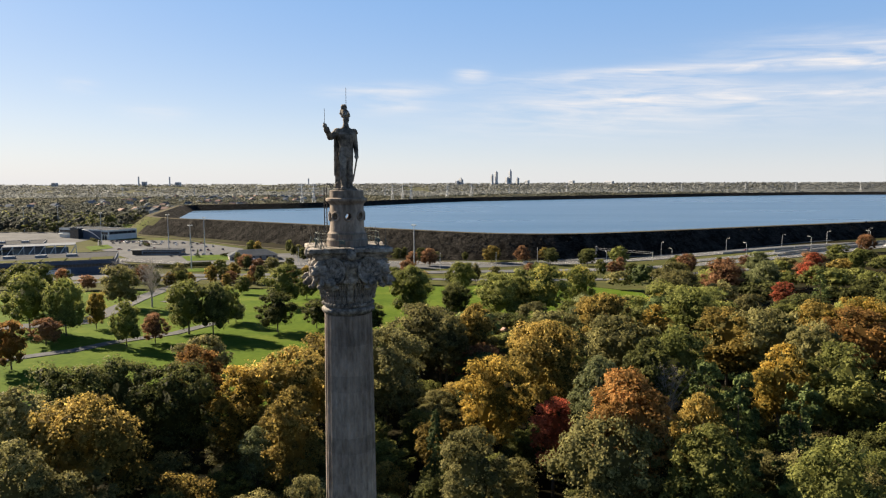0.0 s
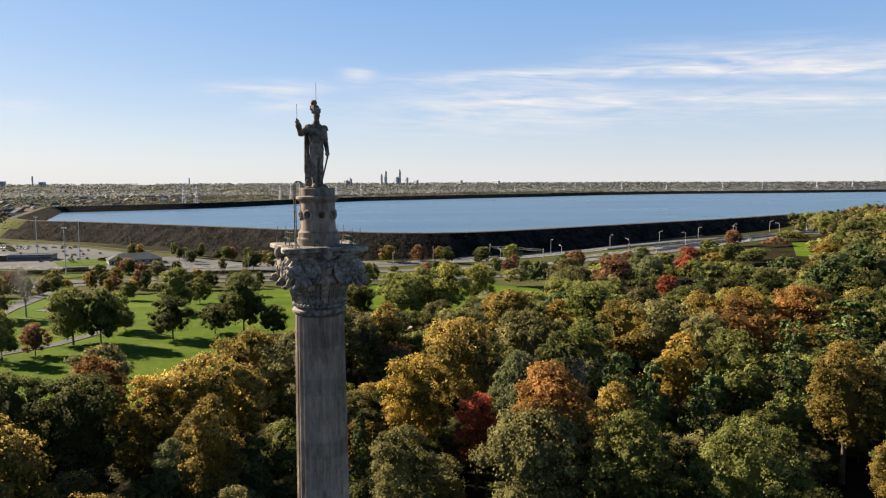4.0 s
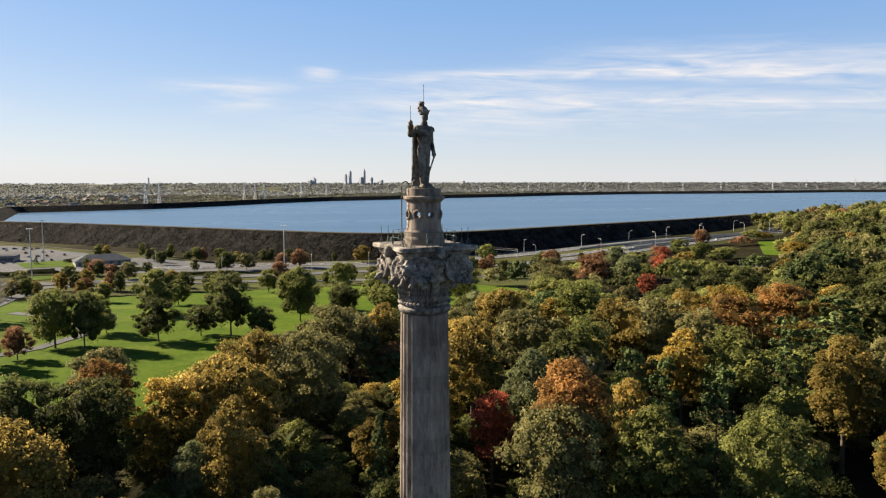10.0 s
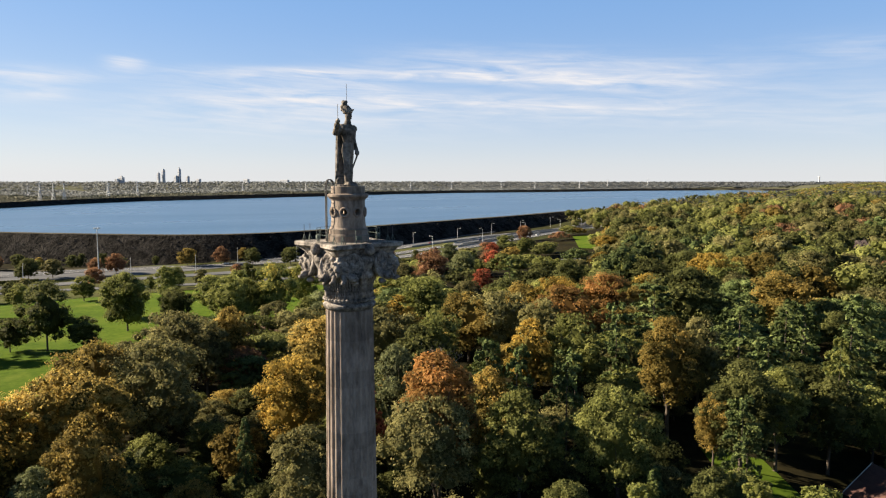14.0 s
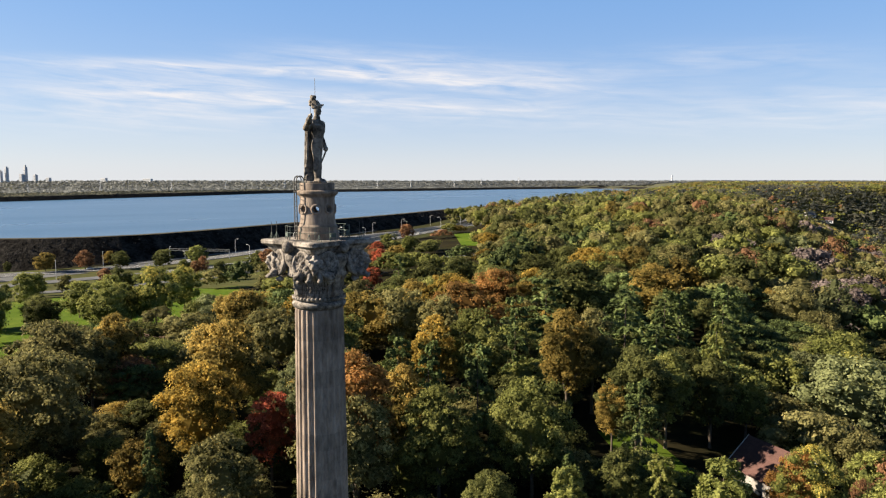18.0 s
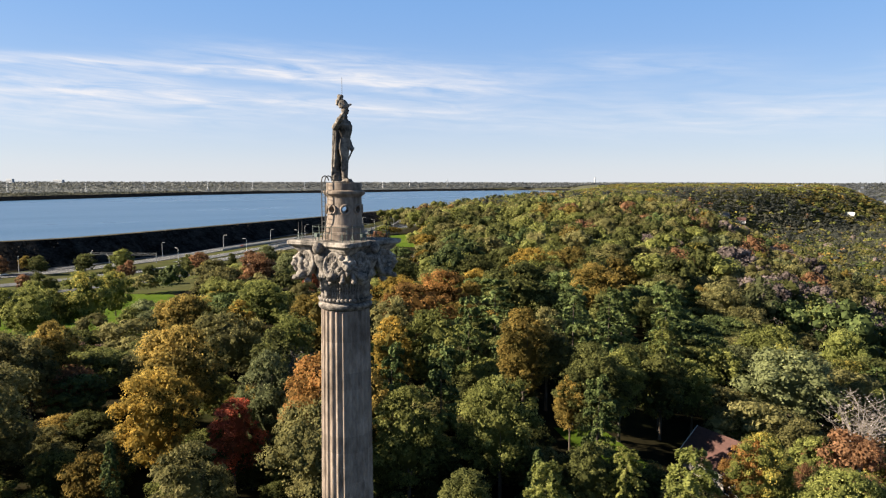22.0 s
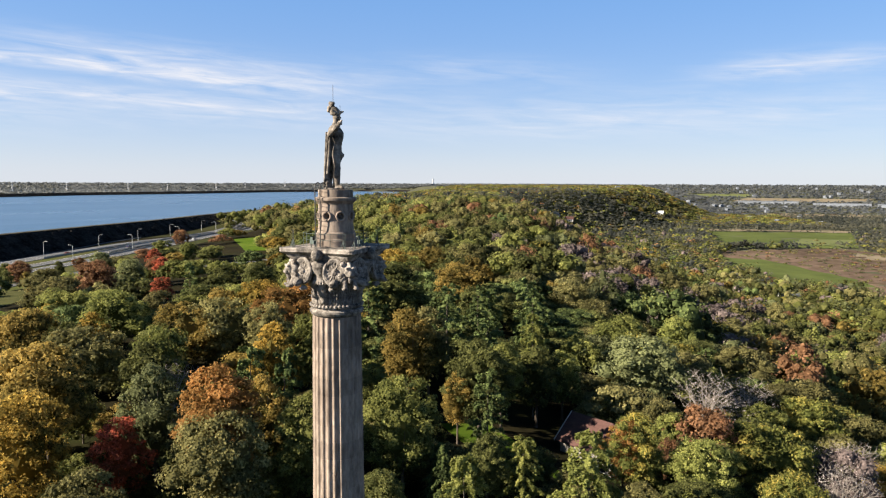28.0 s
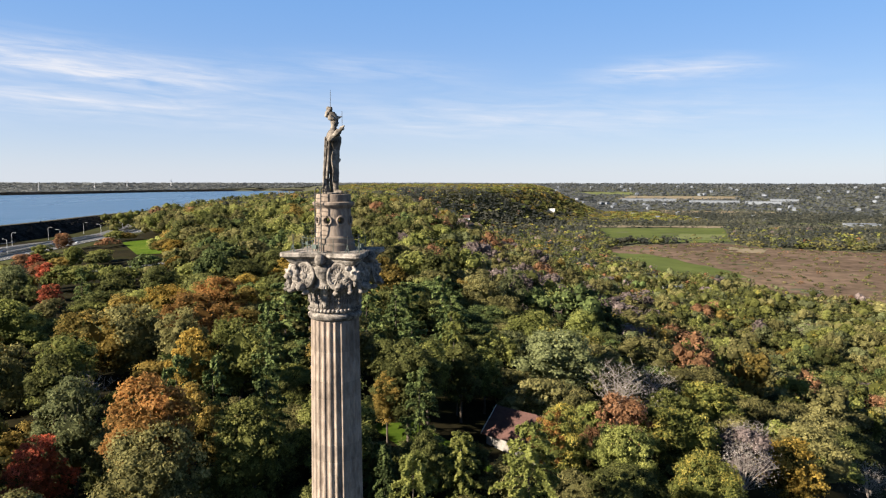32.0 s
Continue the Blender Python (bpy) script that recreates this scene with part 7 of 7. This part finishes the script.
def lane_lines(line, shifts, words):
    root = tagged(new("lane_marking"), words, "road marking", kind="structure")
    verts, faces = [], []
    for shift, dash in shifts:
        for p, q in zip(line, line[1:]):
            w = (Vector(q) - Vector(p)).normalized()
            side = Vector((w.y, -w.x))
            length = math.dist(p, q)
            d = 0.0
            while d < length:
                e = min(length, d + (4.0 if dash else 12.0))
                base = len(verts)
                for u in (d, e):
                    c = Vector(p) + w * u
                    z = max(ground_z(*(c + side * s)) for s in (-6.5, 0, 6.5)) + 0.56
                    for s in (-0.16, 0.16):
                        v = c + side * (shift + s)
                        verts.append((v.x, v.y, z))
                faces.append((base, base + 1, base + 3, base + 2))
                d += 10.0 if dash else 12.0
    part_mesh("line", mesh_of("line", verts, faces, WHITE), root)


lane_lines(HIGHWAY_MIDDLE, [(-4.6, False), (4.6, False), (0, True)], "white painted lane lines on the rising carriageway")
lane_lines(HIGHWAY_SOUTH[5:], [(-4.8, False), (4.8, False), (0, True)], "white painted lines on the slip road")
lane_lines(HIGHWAY_NORTH, [(-5.9, False), (5.9, False), (-2, True), (2, True)], "white painted lane lines on the highway")


CAR_PAINTS = [("white", (0.75, 0.75, 0.74)), ("black", (0.015, 0.015, 0.017)), ("silver", (0.40, 0.41, 0.42)), ("dark blue", (0.02, 0.04, 0.10)), ("dark red", (0.16, 0.015, 0.015)), ("grey", (0.14, 0.145, 0.15))]
CAR_STOCK = []
TAIL = material("tail_light_red", (0.20, 0.01, 0.01), (0.26, 0.015, 0.012), 0.3, 2.0, 0.0)


def build_car(tone, rgb):
    paint = material("car_paint_" + tone.replace(" ", "_"), rgb, tuple(min(1, c * 1.15) for c in rgb), 0.3, 1.0, 0.0, spec=0.5)
    root = tagged(new("car"), f"parked {tone} car on the asphalt", "car", "parked cars")
    prism_part("body", root, paint, [(-2.2, 0.35), (2.2, 0.35), (2.25, 0.8), (1.2, 0.95), (-2.0, 1.0), (-2.25, 0.8)], -0.88, 0.88)
    prism_part("cabin", root, DARK_GLASS, [(-1.75, 0.98), (1.05, 0.93), (0.45, 1.42), (-1.25, 1.45)], -0.78, 0.78)
    prism_part("roof", root, paint, [(-1.28, 1.44), (0.5, 1.42), (0.42, 1.5), (-1.2, 1.52)], -0.76, 0.76)
    for x in (-1.4, 1.4):
        for y in (-0.86, 0.68):
            bm = bmesh.new()
            bmesh.ops.create_cone(bm, cap_ends=True, segments=12, radius1=0.33, radius2=0.33, depth=0.2, matrix=pose(x, y + 0.09, 0.33, rx=90))
            wheel = part("wheel", bm, TYRE, root)
            bm = bmesh.new()
            bmesh.ops.create_cone(bm, cap_ends=True, segments=10, radius1=0.2, radius2=0.18, depth=0.22, matrix=pose(x, y + 0.09, 0.33, rx=90))
            part("rim", bm, STEEL, wheel, "grey alloy rim")
    for y in (-0.62, 0.62):
        box_part("headlight", root, WHITE, (2.18, 2.27, y - 0.18, y + 0.18, 0.6, 0.76))
        box_part("tail_light", root, TAIL, (-2.28, -2.2, y - 0.16, y + 0.16, 0.66, 0.82))
    box_part("bumper", root, DARK_METAL, (2.2, 2.3, -0.8, 0.8, 0.36, 0.52))
    return root


def park_cars():
    rng = random.Random(4)
    spots = []
    for row in range(5):
        a, b = Vector((-300 + 26 * row, 700 - 34 * row)), Vector((-232 + 24 * row, 712 - 30 * row))
        for k in range(11):
            if rng.random() < 0.55:
                spots.append((a.lerp(b, k / 10), 95 + rng.uniform(-3, 3)))
    for k in range(16):
        if rng.random() < 0.8:
            spots.append((Vector((-296 + 3.3 * k, 716 - 2.1 * k)), 60))
    for k in range(14):
        spots.append((Vector((-312 + 3.4 * k + rng.uniform(-0.6, 0.6), 726 - 0.6 * k + rng.uniform(-3, 3))), 75 + rng.uniform(-4, 4)))
    for x, y, turn in ((-265, 629, 10), (-251, 617, 12), (-233, 605, 8), (-234, 693, 5), (-225, 692, 5), (-218, 698, 5), (-205, 688, 5), (-262, 452, 20), (-236, 500, 110), (-288, 405, 20), (-275, 410, 20)):
        spots.append((Vector((x, y)), turn))
    for line, shift, at in ((HIGHWAY_NORTH, 2, (9.4, 10.3, 11.5)), (HIGHWAY_MIDDLE, -2, (1.5, 3.2)), (HIGHWAY_NORTH, -3, (3.3, 6.5)), (HIGHWAY_SOUTH, 2, (8.4,))):
        for u in at:
            p, q = Vector(line[int(u)]), Vector(line[int(u) + 1])
            w = (q - p).normalized()
            spots.append((p.lerp(q, u % 1) + Vector((w.y, -w.x)) * shift, math.degrees(math.atan2(w.y, w.x))))
    for k, (p, turn) in enumerate(spots):
        tone = CAR_PAINTS[rng.randrange(len(CAR_PAINTS))]
        lift = 0.62 if near_road(p.x, p.y) else 0.38
        at = pose(p.x, p.y, ground_z(p.x, p.y) + lift, rz=turn)
        stock = [c for n, c in CAR_STOCK if n == tone[0]]
        if stock:
            copy_thing(stock[0], at)
        else:
            car = build_car(*tone)
            car.matrix_world = at
            CAR_STOCK.append((tone[0], car))


park_cars()


def pylon():
    root = tagged(new("pylon"), "grey lattice power pylon beyond the reservoir", "pylon", "row of power pylons")
    legs, web = [], []
    for s in (-1, 1):
        for t in (-1, 1):
            legs.append(((4 * s, 4 * t, 0), (0.8 * s, 0.8 * t, 30)))
            legs.append(((0.8 * s, 0.8 * t, 30), (0.3 * s, 0.3 * t, 44)))
    for k in range(6):
        a, b = 4 - 0.55 * k, 4 - 0.55 * (k + 1)
        for s in (-1, 1):
            web.append(((-a, s * a, 5 * k), (b, s * b, 5 * k + 5)))
            web.append(((a, s * a, 5 * k), (-b, s * b, 5 * k + 5)))
    rods("leg", root, POLE, legs, 0.42, sides=4)
    rods("lattice", root, POLE, web, 0.25, sides=4)
    for z, w in ((30, 9), (36, 8), (42, 6)):
        rods("crossarm", root, POLE, [((-w, 0, z), (w, 0, z)), ((-w, 0, z), (0, 0, z + 2)), ((w, 0, z), (0, 0, z + 2))], 0.3, sides=4)
    return root


tower = pylon()
tower.matrix_world = pose(-1150, 2900, ground_z(-1150, 2900))
for k in range(1, 17):
    x, y = -1150 + 270 * k, 2900 + (12 * k if k < 9 else 110) + 60 * (k % 2)
    if not inside(x, y, CREST_LINE):
        copy_thing(tower, pose(x, y, ground_z(x, y), rz=8 * (k % 3)))
for x, y in ((-225, 1556), (-202, 1587), (-27, 2108), (5, 2158), (31, 2138), (171, 2552), (266, 2594)):
    copy_thing(tower, pose(x, y, ground_z(x, y), rz=20) @ Matrix.Scale(1.35, 4))


def far_tower(bearing, width, height, words, category="tower", r=4700, mat=None, top=0):
    x, y = bearing_xy(bearing, r)
    root = tagged(new("tower"), words, category)
    root.matrix_world = pose(x, y, ground_z(x, y) - 5, rz=-bearing - 55)
    mat = mat or HAZE_WALL
    deep = min(8, width / 2)
    box_part("shaft", root, mat, (-width / 2, width / 2, -deep, deep, 0, height))
    for k in range(3):
        box_part("window_band", root, PALE_WALL, (-width / 2 + 1, width / 2 - 1, -deep - 0.2, -deep, height * (0.45 + 0.16 * k), height * (0.45 + 0.16 * k) + 3))
    if top:
        box_part("crown", root, mat, (-width / 5, width / 5, -deep / 2, deep / 2, height, height + top))


def build_skyline():
    for b, w, h, top in ((7.5, 14, 70, 8), (7.85, 16, 92, 6), (9.0, 15, 96, 12), (8.75, 20, 55, 0), (9.6, 18, 50, 5), (4.9, 40, 44, 10), (4.6, 26, 34, 0), (10.4, 30, 34, 0)):
        far_tower(b, w, h, "distant grey hotel tower block on the skyline", "tower block", top=top)
    for b, h in ((-20.4, 66), (-18.2, 64), (-7.6, 52)):
        far_tower(b, 6, h, "distant tall industrial chimney", "chimney")
    for b, w, h in ((-20.0, 34, 34), (-17.6, 44, 30), (-26, 40, 28), (14, 46, 32), (17, 80, 27)):
        far_tower(b, w, h, "distant pale industrial building", "building")
    far_tower(58.55, 6, 46, "distant white slender water tower", "tower", mat=WHITE)
    far_tower(75.9, 12, 26, "white pillar tower on the plain", "tower", r=3000, mat=WHITE)
    for k, (x, y, turn, length) in enumerate(((3455, 440, -78, 190), (3480, 250, -84, 60), (3424, 130, -86, 220), (3410, -110, -95, 150), (3520, -220, -92, 120), (2291, -360, -80, 90))):
        root = tagged(new("warehouse"), "long low white warehouse on the plain", "warehouse", "warehouses on the plain")
        root.matrix_world = pose(x, y, ground_z(x, y) - 1, rz=turn)
        box_part("wall", root, PALE_WALL, (0, length, 0, 40, 0, 15))
        box_part("roof", root, PALE_WALL, (-1, length + 1, -1, 41, 15, 16))
        for i in range(int(length // 22)):
            box_part("dock_door", root, PALE_WALL, (6 + 22 * i, 12 + 22 * i, -0.3, 0.1, 0.5, 6))


build_skyline()


def build_suburb():
    """Small pale houses scattered among the trees beyond the car parks."""
    rng = random.Random(9)
    stock = []
    for wall, roof, tone in ((WHITE, SLATE, "white house with a grey roof"), (PALE_WALL, PINK_SHINGLE, "grey house with a faded red roof"), (WHITE, PALE_WALL, "pale bungalow with a light metal roof")):
        root = tagged(new("suburban_house"), "distant " + tone + " among trees", "house", "houses of the far suburb")
        box_part("wall", root, wall, (-8, 8, -6, 6, -2, 6.5))
        prism_part("roof", root, roof, [(-9, 6.2), (9, 6.2), (0, 11)], -7, 7)
        box_part("chimney", root, BRICK, (3, 4.2, 1, 2.2, 8, 12.5))
        stock.append(root)
    spots = []
    while len(spots) < 90:
        x, y = rng.uniform(-900, -60), rng.uniform(1480, 2700)
        if inside(x, y, offset_loop(CREST_LINE, 60)) or x > -420 + (y - 1480) * 0.25:
            continue
        spots.append((x, y))
    for x, y in [(-520 + 26 * i + rng.uniform(-5, 5), 1290 + 60 * j + rng.uniform(-8, 8)) for i in range(3) for j in range(4)] + spots:
        k = len(bpy.data.objects) % 3
        m = pose(x, y, ground_z(x, y) + 6, rz=rng.uniform(0, 180))
        if stock[k].location.length == 0:
            stock[k].matrix_world = m
        else:
            copy_thing(stock[k], m)


build_suburb()


def build_far_plain():
    """Pale sheds and roofs strewn over the plain."""
    rng = random.Random(12)
    shed = tagged(new("shed"), "small pale farm shed far off on the plain", "shed", "sheds on the plain")
    box_part("wall", shed, PALE_WALL, (-9, 9, -6, 6, -6, 5))
    prism_part("roof", shed, PALE_WALL, [(-10, 4.8), (10, 4.8), (0, 7.5)], -7, 7)
    box_part("door", shed, DARK_METAL, (-2, 2, -6.2, -5.9, -3, 2))
    first = True
    for k in range(60):
        b, r = rng.uniform(76, 101), rng.uniform(2500, 4400)
        x, y = bearing_xy(b, r)
        if 0.454 * x - 0.891 * y < 420 or any(inside(x, y, p) for p in FIELDS):
            continue
        m = pose(x, y, ground_z(x, y) + rng.uniform(5, 8), rz=rng.uniform(0, 180))
        if first:
            shed.matrix_world, first = m, False
        else:
            copy_thing(shed, m)


build_far_plain()
